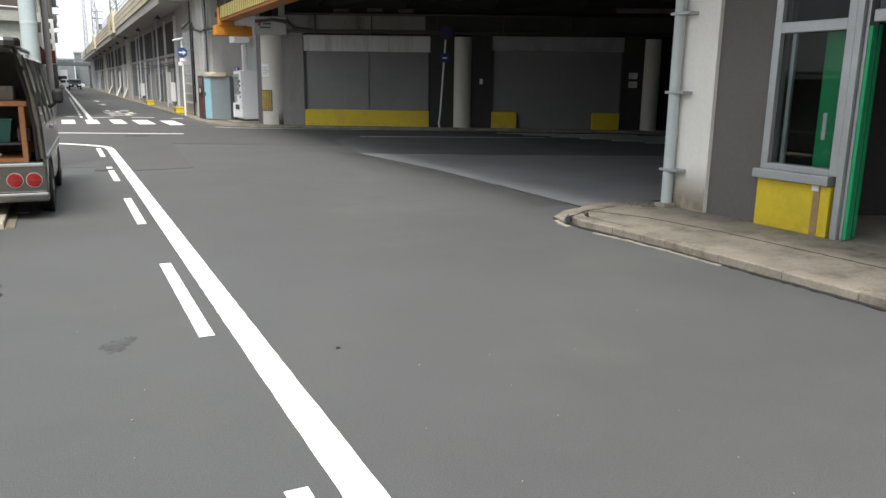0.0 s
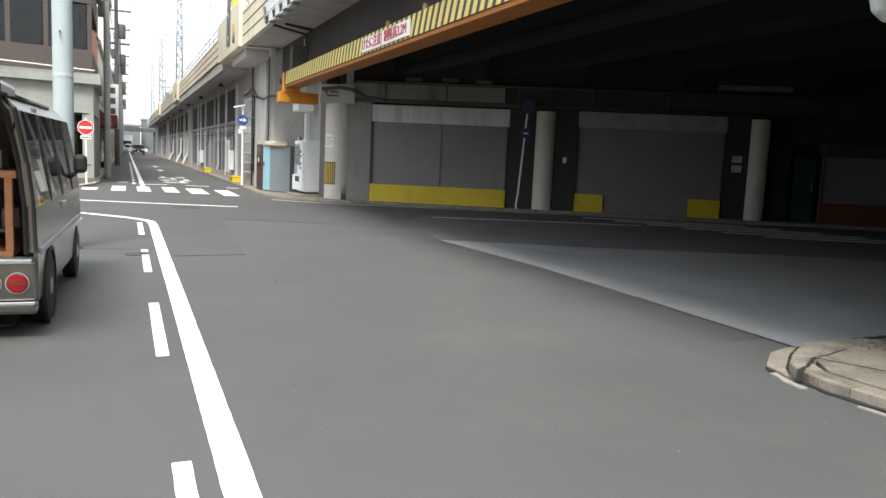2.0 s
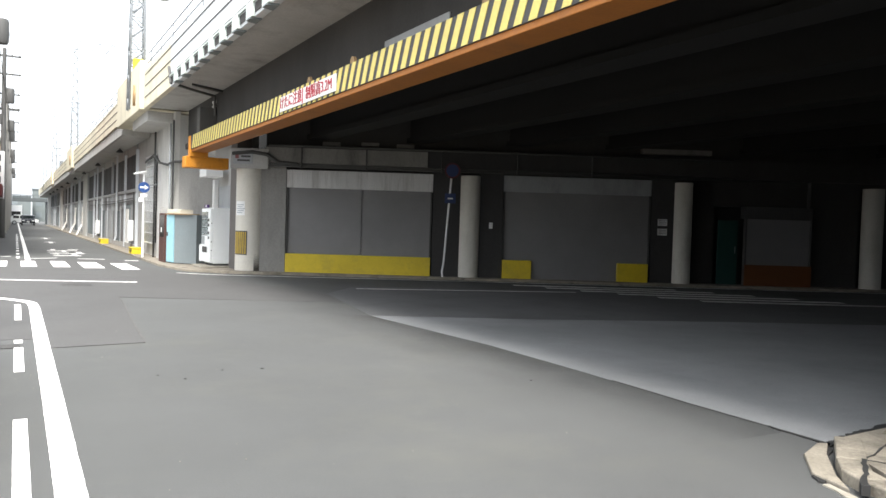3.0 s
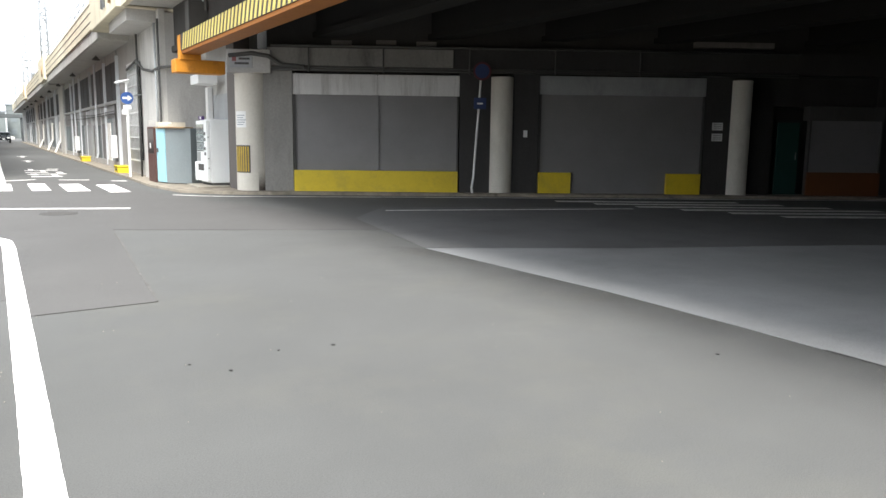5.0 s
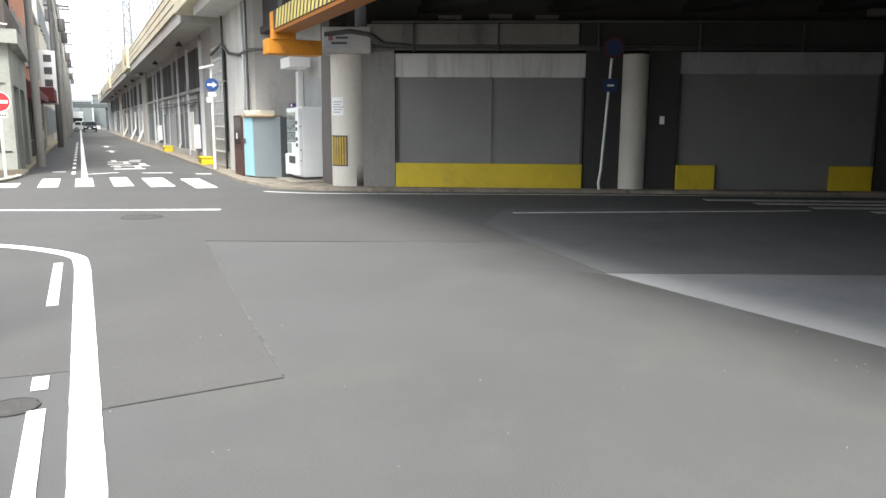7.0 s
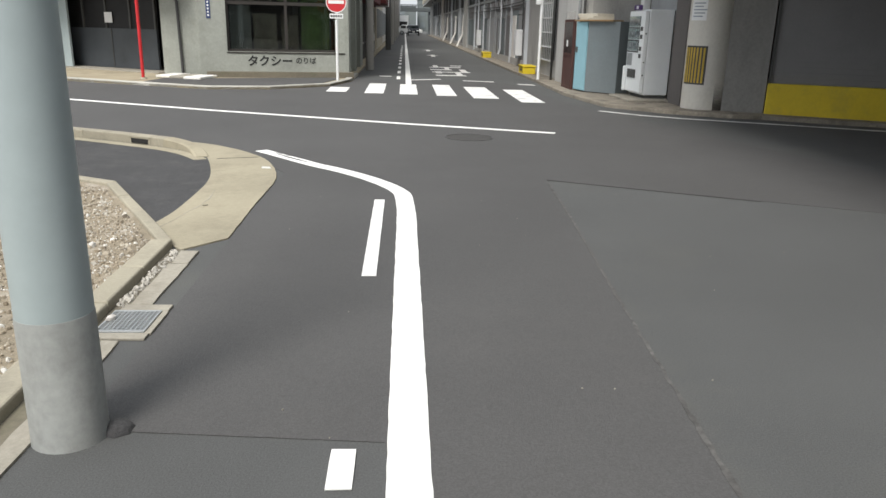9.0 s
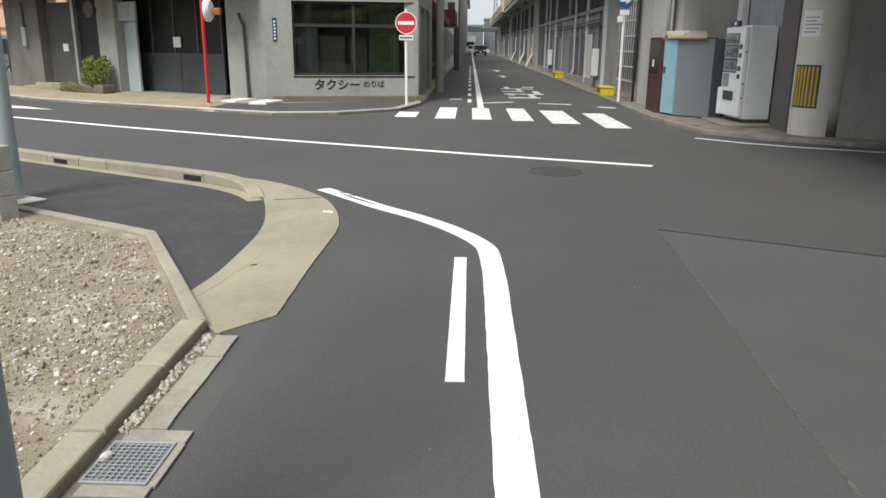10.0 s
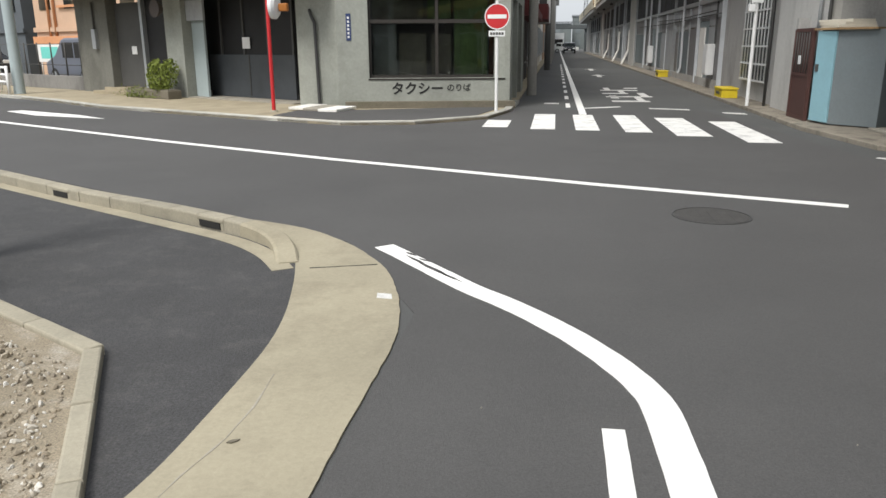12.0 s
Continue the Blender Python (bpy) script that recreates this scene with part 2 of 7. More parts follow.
M_GREEN = mat("green_door", (0.01, 0.33, 0.13), 0.45, gvar=0.04, stain=1, svar=0.06, bump=0.02)
M_SILVER = mat("silver_car_paint", (0.15, 0.15, 0.145), 0.24, metal=0.85, grain=60, gvar=0.04, stain=1, svar=0.05, bump=0.01, dirt=(0.3, 0.3, 0.28), dirt_amount=0.3)
M_LINING = mat("grey_van_lining", (0.11, 0.105, 0.1), 0.85, grain=60, gvar=0.15, stain=4, svar=0.2, bump=0.1)
M_TAIL = mat("red_tail_lamp", (0.26, 0.008, 0.01), 0.2, gvar=0.05, svar=0.05, bump=0.0)
M_PLATE = mat("yellow_number_plate", (0.75, 0.62, 0.02), 0.5, gvar=0.03, svar=0.03, bump=0.0)
# Opaque near-black panes: the unlit inside is put into the pane colour.
M_BLACKPANE = mat("unlit_black_glazing", (0.009, 0.009, 0.01), 0.65, grain=30, gvar=0.2, stain=2, svar=0.4, bump=0.02)
# Grimy brown plaster, darkened further for the shade under the canopy.
M_GRIMY_SHADED = mat("grimy_shaded_plaster", (0.15, 0.15, 0.132), 0.9, grain=15, gvar=0.12, stain=0.9, svar=0.25, bump=0.2, dirt=(0.09, 0.088, 0.076), dirt_amount=0.7, dirt_scale=1.1, streak=0.4)
M_KERB_PALE = mat("pale_kerb_concrete", (0.42, 0.41, 0.37), 0.9, grain=50, gvar=0.12, stain=1.4, svar=0.15, bump=0.2, dirt=(0.22, 0.21, 0.18), dirt_amount=0.6, dirt_scale=2.5, vary=0.12)
M_FACADE = mat("grey_green_concrete", (0.285, 0.298, 0.268), 0.9, grain=15, gvar=0.1, stain=0.8, svar=0.15, bump=0.2, dirt=(0.19, 0.2, 0.17), dirt_amount=0.6, dirt_scale=1.2)
M_BROWNF = mat("brown_facade", (0.07, 0.056, 0.05), 0.75, grain=20, gvar=0.1, stain=0.8, svar=0.15, bump=0.1)
M_PLINTH = mat("mossy_plinth", (0.155, 0.138, 0.105), 0.95, grain=30, gvar=0.2, stain=1.5, svar=0.2, bump=0.3, dirt=(0.08, 0.085, 0.05), dirt_amount=0.7, dirt_scale=3)
M_MAROONAWN = mat("dark_red_awning", (0.13, 0.03, 0.03), 0.8, gvar=0.08, svar=0.12, bump=0.05)
M_TAN = mat("tan_facade", (0.55, 0.38, 0.27), 0.85, gvar=0.06, svar=0.1, bump=0.1)
M_PALE = mat("pale_facade", (0.6, 0.56, 0.47), 0.85, gvar=0.06, svar=0.12, bump=0.1)
M_BRICKF = mat("orange_brick_facade", (0.42, 0.17, 0.09), 0.85, gvar=0.15, svar=0.12, bump=0.1)
M_SLATE = mat("slate_facade", (0.1, 0.115, 0.13), 0.8, gvar=0.06, svar=0.1, bump=0.1)
M_MESH = mat("dark_panel_glass", (0.035, 0.038, 0.042), 0.75, gvar=0.1, stain=0.6, svar=0.35, bump=0.05)
M_PARW = mat("pale_parapet", (0.58, 0.61, 0.64), 0.8, grain=20, gvar=0.05, stain=0.6, svar=0.08, bump=0.05, dirt=(0.42, 0.43, 0.44), dirt_amount=0.5, streak=0.3)
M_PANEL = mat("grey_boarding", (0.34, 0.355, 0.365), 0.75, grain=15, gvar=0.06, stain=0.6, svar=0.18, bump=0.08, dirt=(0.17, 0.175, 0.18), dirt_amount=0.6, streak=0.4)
M_WINFRAME = mat("brown_window_frame", (0.024, 0.02, 0.017), 0.7, gvar=0.1, svar=0.2, bump=0.03)
M_BOARD = mat("blue_green_boarding", (0.2, 0.24, 0.25), 0.7, grain=25, gvar=0.08, stain=1.2, svar=0.2, bump=0.06, dirt=(0.12, 0.13, 0.13), dirt_amount=0.6, streak=0.4)
M_PILASTER = mat("pale_pier_concrete", (0.5, 0.495, 0.475), 0.88, grain=18, gvar=0.08, stain=0.8, svar=0.16, bump=0.15, dirt=(0.24, 0.235, 0.22), dirt_amount=0.6, dirt_scale=1.1, streak=0.3)
M_GARAGE = mat("blue_grey_garage_door", (0.055, 0.062, 0.07), 0.6, gvar=0.05, stain=1.2, svar=0.25, bump=0.04)
M_LEAF = mat("shrub_leaf", (0.15, 0.19, 0.03), 0.7, grain=30, gvar=0.3, stain=5, svar=0.35, bump=0.1, vary=0.2)
M_FARDARK = mat("far_ironwork", (0.26, 0.28, 0.3), 0.7, gvar=0.05, svar=0.1, bump=0.0)
M_COLUMN = mat("beige_column_paint", (0.6, 0.58, 0.525), 0.8, grain=20, gvar=0.06, stain=0.9, svar=0.1, bump=0.1, dirt=(0.3, 0.27, 0.22), dirt_amount=0.4, dirt_scale=1.2, streak=0.4)
M_ORANGE_DARK = mat("dark_orange_steel", (0.36, 0.125, 0.015), 0.6, grain=25, gvar=0.1, stain=1.5, svar=0.2, bump=0.08, dirt=(0.15, 0.06, 0.015), dirt_amount=0.7, dirt_scale=1.5)
# Dirty concrete, also darkened for the shade on the workshop kerb corner.
M_PAVEWORN = mat("dirty_shaded_pavement", (0.235, 0.21, 0.17), 0.92, grain=40, gvar=0.2, stain=2.2, svar=0.3, bump=0.4, dirt=(0.085, 0.076, 0.06), dirt_amount=0.95, dirt_scale=3.4, vary=0.1)
M_DOORGREEN = mat("shade_dark_green", (0.008, 0.05, 0.043), 0.6, gvar=0.1, svar=0.1, bump=0.02)
M_GUARD = mat("weathered_yellow", (0.5, 0.34, 0.04), 0.6, grain=20, gvar=0.1, stain=3, svar=0.25, bump=0.05)
M_LINTEL = mat("stained_grey_concrete", (0.23, 0.225, 0.215), 0.92, grain=20, gvar=0.12, stain=0.9, svar=0.3, bump=0.2, dirt=(0.05, 0.048, 0.045), dirt_amount=0.85, dirt_scale=0.9, streak=0.25)
M_FOOTWAY = mat("yellowish_pavement", (0.33, 0.285, 0.2), 0.92, grain=45, gvar=0.15, stain=1.2, svar=0.2, bump=0.25, dirt=(0.17, 0.145, 0.1), dirt_amount=0.6, dirt_scale=1.5)
# Wall grey with the haze of distance mixed into the colour.
M_HAZE = mat("hazy_distance", (0.14, 0.16, 0.16), 0.9, gvar=0.1, stain=0.15, svar=0.25, bump=0.0)
M_PURPLE = mat("dark_purple_print", (0.07, 0.03, 0.14), 0.5, gvar=0.1, stain=8, svar=0.3, bump=0.0)
M_DULLRED = mat("dull_dark_red", (0.09, 0.02, 0.03), 0.6, gvar=0.1, svar=0.1, bump=0.0)
M_DULLBLUE = mat("dull_dark_blue", (0.02, 0.04, 0.13), 0.6, gvar=0.1, svar=0.1, bump=0.0)
M_RUST = mat("rusty_edge", (0.3, 0.2, 0.1), 0.85, grain=20, gvar=0.2, stain=4, svar=0.3, bump=0.15)
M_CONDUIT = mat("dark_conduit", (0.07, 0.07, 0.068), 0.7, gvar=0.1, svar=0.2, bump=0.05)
M_GLASS = glass("clear_glass", (0.75, 0.82, 0.8))
M_GLASS_DARK = glass("tinted_glass", (0.25, 0.3, 0.28))
M_CARGLASS = glass("car_side_glass", (0.07, 0.08, 0.08))
M_MIRROR = mat("mirror_face", (0.8, 0.82, 0.84), 0.05, metal=1.0, gvar=0.0, svar=0.02, bump=0.0)
M_INK = mat("black_lettering", (0.012, 0.012, 0.012), 0.7, gvar=0.1, svar=0.2, bump=0.0)
M_REDINK = mat("red_lettering", (0.4, 0.03, 0.05), 0.6, gvar=0.05, svar=0.1, bump=0.0)
M_CARDARK = mat("dark_car_paint", (0.03, 0.033, 0.04), 0.25, metal=0.3, gvar=0.03, svar=0.04, bump=0.0)
M_CARGREY = mat("grey_blue_car_paint", (0.2, 0.22, 0.27), 0.3, metal=0.4, gvar=0.03, svar=0.04, bump=0.0)


# ---- mesh helpers ----
def box(bm, x0, x1, y0, y1, z0, z1, bevel=0.0):
    vs = [bm.verts.new((x, y, z)) for z in (z0, z1) for y in (y0, y1) for x in (x0, x1)]
    fs = [bm.faces.new([vs[i] for i in f]) for f in ((0, 2, 3, 1), (4, 5, 7, 6), (0, 1, 5, 4), (2, 6, 7, 3), (0, 4, 6, 2), (1, 3, 7, 5))]
    if bevel:
        bmesh.ops.bevel(bm, geom=list({e for f in fs for e in f.edges}), offset=bevel, segments=2, affect="EDGES", profile=0.5)
    return bm


def prism(bm, pts, z0, z1, bevel=0.0):
    """An upright prism over a plan outline (counter-clockwise)."""
    lo = [bm.verts.new((p[0], p[1], z0)) for p in pts]
    hi = [bm.verts.new((p[0], p[1], z1)) for p in pts]
    top = bm.faces.new(hi)
    bm.faces.new(lo[::-1])
    for i in range(len(pts)):
        j = (i + 1) % len(pts)
        bm.faces.new((lo[i], lo[j], hi[j], hi[i]))
    if bevel:
        bmesh.ops.bevel(bm, geom=list(top.edges), offset=bevel, segments=2, affect="EDGES", profile=0.5)
    return bm


def rod(bm, p0, p1, r0, r1=None, n=16):
    """A round bar between two points, tapered if r1 is given."""
    p0, p1 = Vector(p0), Vector(p1)
    r1 = r0 if r1 is None else r1
    q = (p1 - p0).to_track_quat("Z", "Y")
    rings = []
    for p, r in ((p0, r0), (p1, r1)):
        rings.append([bm.verts.new(p + q @ Vector((r * math.cos(2 * math.pi * i / n), r * math.sin(2 * math.pi * i / n), 0))) for i in range(n)])
    for i in range(n):
        f = bm.faces.new((rings[0][i], rings[0][(i + 1) % n], rings[1][(i + 1) % n], rings[1][i]))
        f.smooth = True
    bm.faces.new(rings[0][::-1])
    bm.faces.new(rings[1])
    return bm


def tube(bm, pts, r, n=10):
    """A bent pipe through points, joints closed by overlapping."""
    for a, b in zip(pts, pts[1:]):
        rod(bm, a, b, r, n=n)
    for p in pts[1:-1]:
        bmesh.ops.create_icosphere(bm, subdivisions=2, radius=r * 1.01, matrix=Matrix.Translation(p))
    return bm


def ribbon(bm, pts, w, z0, z1):
    """A flat band of width w centred on a plan polyline."""
    left, right = [], []
    for i, p in enumerate(pts):
        a, b = pts[max(i - 1, 0)], pts[min(i + 1, len(pts) - 1)]
        d = Vector((b[0] - a[0], b[1] - a[1])).normalized()
        nx, ny = -d.y * w / 2, d.x * w / 2
        left.append((p[0] + nx, p[1] + ny))
        right.append((p[0] - nx, p[1] - ny))
    for i in range(len(pts) - 1):
        prism(bm, [right[i], right[i + 1], left[i + 1], left[i]], z0, z1)
    return bm


def ragged(pts, step=0.06, amp=0.0012):
    """A closed outline cut into short stretches with slightly uneven edges."""
    out = []
    for a, b in zip(pts, pts[1:] + pts[:1]):
        n = max(1, int(math.hypot(b[0] - a[0], b[1] - a[1]) / step))
        for i in range(n):
            u = i / n
            out.append((a[0] + (b[0] - a[0]) * u + random.uniform(-amp, amp), a[1] + (b[1] - a[1]) * u + random.uniform(-amp, amp)))
    return out


def worn_band(bm, pts, w, z0, z1, amp=0.002, step=0.07):
    """A painted band along a plan line, with uneven edges."""
    fine = []
    for a, b in zip(pts, pts[1:]):
        n = max(1, int(math.hypot(b[0] - a[0], b[1] - a[1]) / step))
        fine += [(a[0] + (b[0] - a[0]) * i / n, a[1] + (b[1] - a[1]) * i / n) for i in range(n)]
    fine.append(pts[-1])
    sides = []
    for i, p in enumerate(fine):
        a, b = fine[max(i - 1, 0)], fine[min(i + 1, len(fine) - 1)]
        d = Vector((b[0] - a[0], b[1] - a[1])).normalized()
        l, r = w / 2 + random.uniform(-amp, amp), w / 2 + random.uniform(-amp, amp)
        sides.append([bm.verts.new(q) for q in ((p[0] + d.y * r, p[1] - d.x * r, z0), (p[0] + d.y * r, p[1] - d.x * r, z1), (p[0] - d.y * l, p[1] + d.x * l, z1), (p[0] - d.y * l, p[1] + d.x * l, z0))])
    for ra, rb in zip(sides, sides[1:]):
        for k in range(4):
            bm.faces.new((ra[k], rb[k], rb[(k + 1) % 4], ra[(k + 1) % 4]))
    bm.faces.new(sides[0])
    bm.faces.new(sides[-1][::-1])
    return bm


def ring_lathe(bm, profile, n=24, centre=(0, 0, 0), axis="Z"):
    """A turned shape from (radius, height) pairs."""
    rings = []
    for r, h in profile:
        ring = []
        for i in range(n):
            a = 2 * math.pi * i / n
            p = (r * math.cos(a), r * math.sin(a), h)
            if axis == "X":
                p = (h, r * math.cos(a), r * math.sin(a))
            if axis == "Y":
                p = (r * math.sin(a), h, r * math.cos(a))
            ring.append(bm.verts.new(Vector(p) + Vector(centre)))
        rings.append(ring)
    for a, b in zip(rings, rings[1:]):
        for i in range(n):
            bm.faces.new((a[i], a[(i + 1) % n], b[(i + 1) % n], b[i])).smooth = True
    bm.faces.new(rings[0][::-1])
    bm.faces.new(rings[-1])
    return bm


def annulus(bm, r0, r1, h0, h1, n=28, centre=(0, 0, 0), axis="Z"):
    """A flat ring between two radii."""
    rings = []
    for r, h in ((r1, h0), (r1, h1), (r0, h1), (r0, h0)):
        ring = []
        for i in range(n):
            a = 2 * math.pi * i / n
            c, s = r * math.cos(a), r * math.sin(a)
            p = {"Z": (c, s, h), "X": (h, c, s), "Y": (s, h, c)}[axis]
            ring.append(bm.verts.new(Vector(p) + Vector(centre)))
        rings.append(ring)
    for k in range(4):
        a, b = rings[k], rings[(k + 1) % 4]
        for i in range(n):
            bm.faces.new((a[i], a[(i + 1) % n], b[(i + 1) % n], b[i]))
    return bm


def curve_pts(pts, step=6):
    """Plan points smoothed by a Catmull-Rom curve."""
    out = []
    for i in range(len(pts) - 1):
        p = [Vector(pts[min(max(k, 0), len(pts) - 1)]) for k in (i - 1, i, i + 1, i + 2)]
        for s in range(step):
            t = s / step
            out.append(tuple(0.5 * (2 * p[1] + (p[2] - p[0]) * t + (2 * p[0] - 5 * p[1] + 4 * p[2] - p[3]) * t * t + (3 * p[1] - p[0] - 3 * p[2] + p[3]) * t ** 3)))
    return out + [tuple(pts[-1])]


def solid(name, bm, material, parent=None, label=""):
    me = bpy.data.meshes.new(name)
    bmesh.ops.recalc_face_normals(bm, faces=bm.faces[:])
    for e in bm.edges:
        if len(e.link_faces) == 2 and e.calc_face_angle(0) > 0.6:
            e.smooth = False
    bm.to_mesh(me)
    bm.free()
    me.materials.append(material)
    ob = new(name, me)
    if parent is not None:
        ob.parent = parent
    if label:
        ob["label"] = label
    return ob


def part(name, bm, material, parent, label=""):
    return solid(name, bm, material, parent, label)


def piece(name, me, parent, m=None):
    """One more object on a shared mesh, under its parent."""
    ob = new(name, me)
    ob.parent = parent
    if m is not None:
        ob.matrix_basis = m
    return ob


def thing(name, label, category, at=(0, 0, 0), rz=0, group="", kind=""):
    ob = new(name)
    ob.empty_display_size = 0.1
    ob.matrix_basis = pose(*at, 0, 0, rz)
    return tagged(ob, label, category, group, kind)


def setting(name, bm, material, label="", category=""):
    return tagged(solid(name, bm, material), label, category, "", "structure")


def text_part(name, words, size, material, parent, m, depth=0.004, label="", align="CENTER", bold=0.0):
    cu = bpy.data.curves.new(name, "FONT")
    cu.body, cu.size, cu.extrude, cu.align_x, cu.align_y = words, size, depth, align, "CENTER"
    cu.offset = bold
    tmp = new(name + "_curve", cu)
    bpy.context.view_layer.update()
    me = bpy.data.meshes.new_from_object(tmp.evaluated_get(bpy.context.evaluated_depsgraph_get()))
    bpy.data.objects.remove(tmp)
    me.materials.clear()
    me.materials.append(material)
    ob = new(name, me)
    ob.parent, ob.matrix_basis = parent, m
    if label:
        ob["label"] = label
    return ob


def BM():
    return bmesh.new()


# ---- the crossing: two street frames ----
# The walked street runs along +y; the side street runs along U and passes under the railway.
A0, U, V = Vector((6.9, 22.45)), Vector((0.877, -0.4804)), Vector((0.4804, 0.877))


def W(s, o):
    """A plan point s metres along the shutter front and o metres behind it."""
    p = A0 + U * s + V * o
    return (p.x, p.y)


UZ = math.degrees(math.atan2(U.y, U.x))


# ---- ground ----
setting("ground", prism(BM(), [(-900, -900), (900, -900), (900, 900), (-900, 900)], -0.6, -0.012), M_ASPHALT, "grey weathered asphalt ground reaching the horizon", "ground")
setting("road", prism(BM(), [(-60, -40), (60, -40), (60, 160), (-60, 160)], -0.01, 0.0), M_ASPHALT, "grey worn asphalt road surface at a crossing", "road")
# darker resurfacing of the mouth of the side street
setting("road_patch", prism(BM(), [(0.7, 11.18), (1.66, 11.27), (1.99, 16.6), (5.6, 14.9), (5.9, 16.4), (4.0, 22.9), (3.3, 29.6), (-0.6, 29.6), (-5.5, 26.7), (-14.5, 31.4),
    (-40, 46), (-40, 38), (-5.9, 20.7), (-1.3, 18.2), (-0.55, 16.8), (-0.55, 12), (0.55, 11.9)], 0.001, 0.004), M_ASPHALT_NEW, "darker resurfaced asphalt with cut straight seams", "road")
seam = BM()
for pts in ([(0.74, 11.19), (1.66, 11.27)], [(1.99, 16.6), (3.72, 15.75)]):
    ribbon(seam, pts, 0.014, 0.003, 0.0065)
setting("road_seam", seam, M_SEAM_SOFT, "dark tarred joint in the asphalt", "road")
# pale pavement under the railway
setting("apron", prism(BM(), [(5.28, 5.4), (6.4, 5.42), (24.0, -4.0), (26.0, 3.6), (10.54, 10.6), (7.6, 11.75), (5.23, 12.93), (5.31, 11.4), (5.4, 9.8), (5.37, 8.2), (5.29, 6.6)], 0.001, 0.005), M_APRON, "pale bluish worn pavement under the railway bridge", "pavement")
setting("apron_joint", worn_band(BM(), [(5.26, 5.4), (5.285, 6.6), (5.34, 7.6)], 0.014, 0.004, 0.0075, 0.003), M_SEAM_SOFT, "dark joint along the pale pavement", "pavement")
# Dark film beside the apron, thinning out towards the street.
setting("apron_side_strip", prism(BM(), [(4.3, 5.7), (5.25, 5.7), (5.28, 6.6), (5.36, 8.2), (5.39, 9.8), (5.3, 11.4), (5.22, 12.9), (4.7, 13.6), (4.3, 13.9)], 0.0005, 0.0038), film_mat("dark_strip_film", (0.045, 0.045, 0.046), 0, (4.75, 5.6, 4.6, 4.8), 1.0, 0.1), "dark strip along the pale pavement, fading towards the street", "road stain")
# Paler asphalt here makes up for light missing under the bridge.
setting("bridge_road", prism(BM(), [(5.24, 12.97), (7.6, 11.79), (10.54, 10.64), (26, 3.7), (27, 8.2), (11.79, 16.3), (7.2, 18.2), (5.9, 16.6), (5.6, 15.0)], 0.0005, 0.0045), M_ASPHALT_LIT, "asphalt under the railway bridge, made paler to stand in for light", "road")
# crumbled pale edge of the resurfacing
setting("patch_edge", worn_band(BM(), [(1.665, 11.3), (1.73, 12.4), (1.78, 13.3), (1.9, 15.0), (1.985, 16.55)], 0.016, 0.003, 0.0066, 0.007, 0.05), mat("crumbled_edge", (0.088, 0.086, 0.083), 0.9, grain=30, gvar=0.5, stain=6, svar=0.4), "crumbled pale edge of the resurfaced asphalt", "road")


# ---- road markings ----
def marking(name, outline, label, worn=False, top=0.008):
    return setting(name, prism(BM(), ragged(outline), 0.004, top), {True: M_PAINT_WORN, "mid": M_PAINT_MID}.get(worn, M_PAINT), label, "road marking")


LINE = [(0.62, -14.0), (0.62, 2.0), (0.635, 9.0), (0.635, 15.2)] + curve_pts([(0.635, 15.2), (0.615, 15.75), (0.57, 16.02), (0.43, 16.33), (0.22, 16.66), (-0.05, 16.99), (-0.33, 17.28), (-0.67, 17.7), (-1.01, 18.11)], 4)[1:]
setting("edge_line", worn_band(BM(), LINE, 0.148, 0.004, 0.008), M_PAINT, "solid white edge line curving round the corner", "road marking")
for y0, y1 in ((2.53, 4.43), (-1.17, 0.73), (6.27, 8.11), (9.9, 11.3), (13.7, 15.67), (-5.2, -3.3)):
    marking("dash_line", [(0.37, y0), (0.455, y0), (0.455, y1), (0.37, y1)], "short white dash beside the edge line")
marking("dash_line", [(0.37, 11.62), (0.455, 11.62), (0.455, 11.85), (0.37, 11.85)], "short white square dash beside the edge line")
setting("side_street_line", worn_band(BM(), [(2.72, 19.92), (0.6, 20.72), (-0.85, 21.35), (-2.5, 22.05), (-5.5, 23.5), (-10.2, 25.95), (-18, 29.9), (-30, 36)], 0.13, 0.0045, 0.0085), M_PAINT, "long thin white line along the side street", "road marking")
for xa, xb, ya, yb in ((-1.08, -0.64, 26.0, 27.2), (-0.24, 0.17, 25.75, 28.5), (0.51, 0.9, 25.65, 28.4), (1.3, 1.72, 25.45, 28.4), (2.04, 2.56, 25.0, 27.9), (2.92, 3.38, 24.3, 27.3)):
    marking("crosswalk_bar", [(xa, ya + 0.03), (xb, ya), (xb, yb), (xa, yb + 0.03)], "white crosswalk bar on grey asphalt", "mid")
setting("far_edge_line", ribbon(BM(), [(0.72, 28.5), (0.72, 60), (0.72, 150)], 0.15, 0.004, 0.008), M_PAINT, "white edge line running down the street", "road marking")
for i in range(14):
    y = 30.2 + i * 2.6
    marking("dash_line", [(0.4, y), (0.5, y), (0.5, y + 1.2), (0.4, y + 1.2)], "short white dash beside the edge line")
marking("stop_remnant", [(0.8, 29.9), (1.62, 30.4), (1.6, 30.62), (0.8, 30.15)], "faded white stop line remnant", True)
marking("stop_remnant", [(2.2, 30.0), (3.0, 29.7), (3.0, 29.95), (2.2, 30.2)], "faded white stop line remnant", True)
marking("stop_remnant", [(3.55, 29.0), (3.95, 28.8), (3.95, 29.1), (3.55, 29.25)], "faded white stop line remnant", True)
marking("stop_remnant", [(-0.1, 31.2), (0.25, 31.2), (0.25, 31.5), (-0.1, 31.5)], "faded white stop line remnant", True)
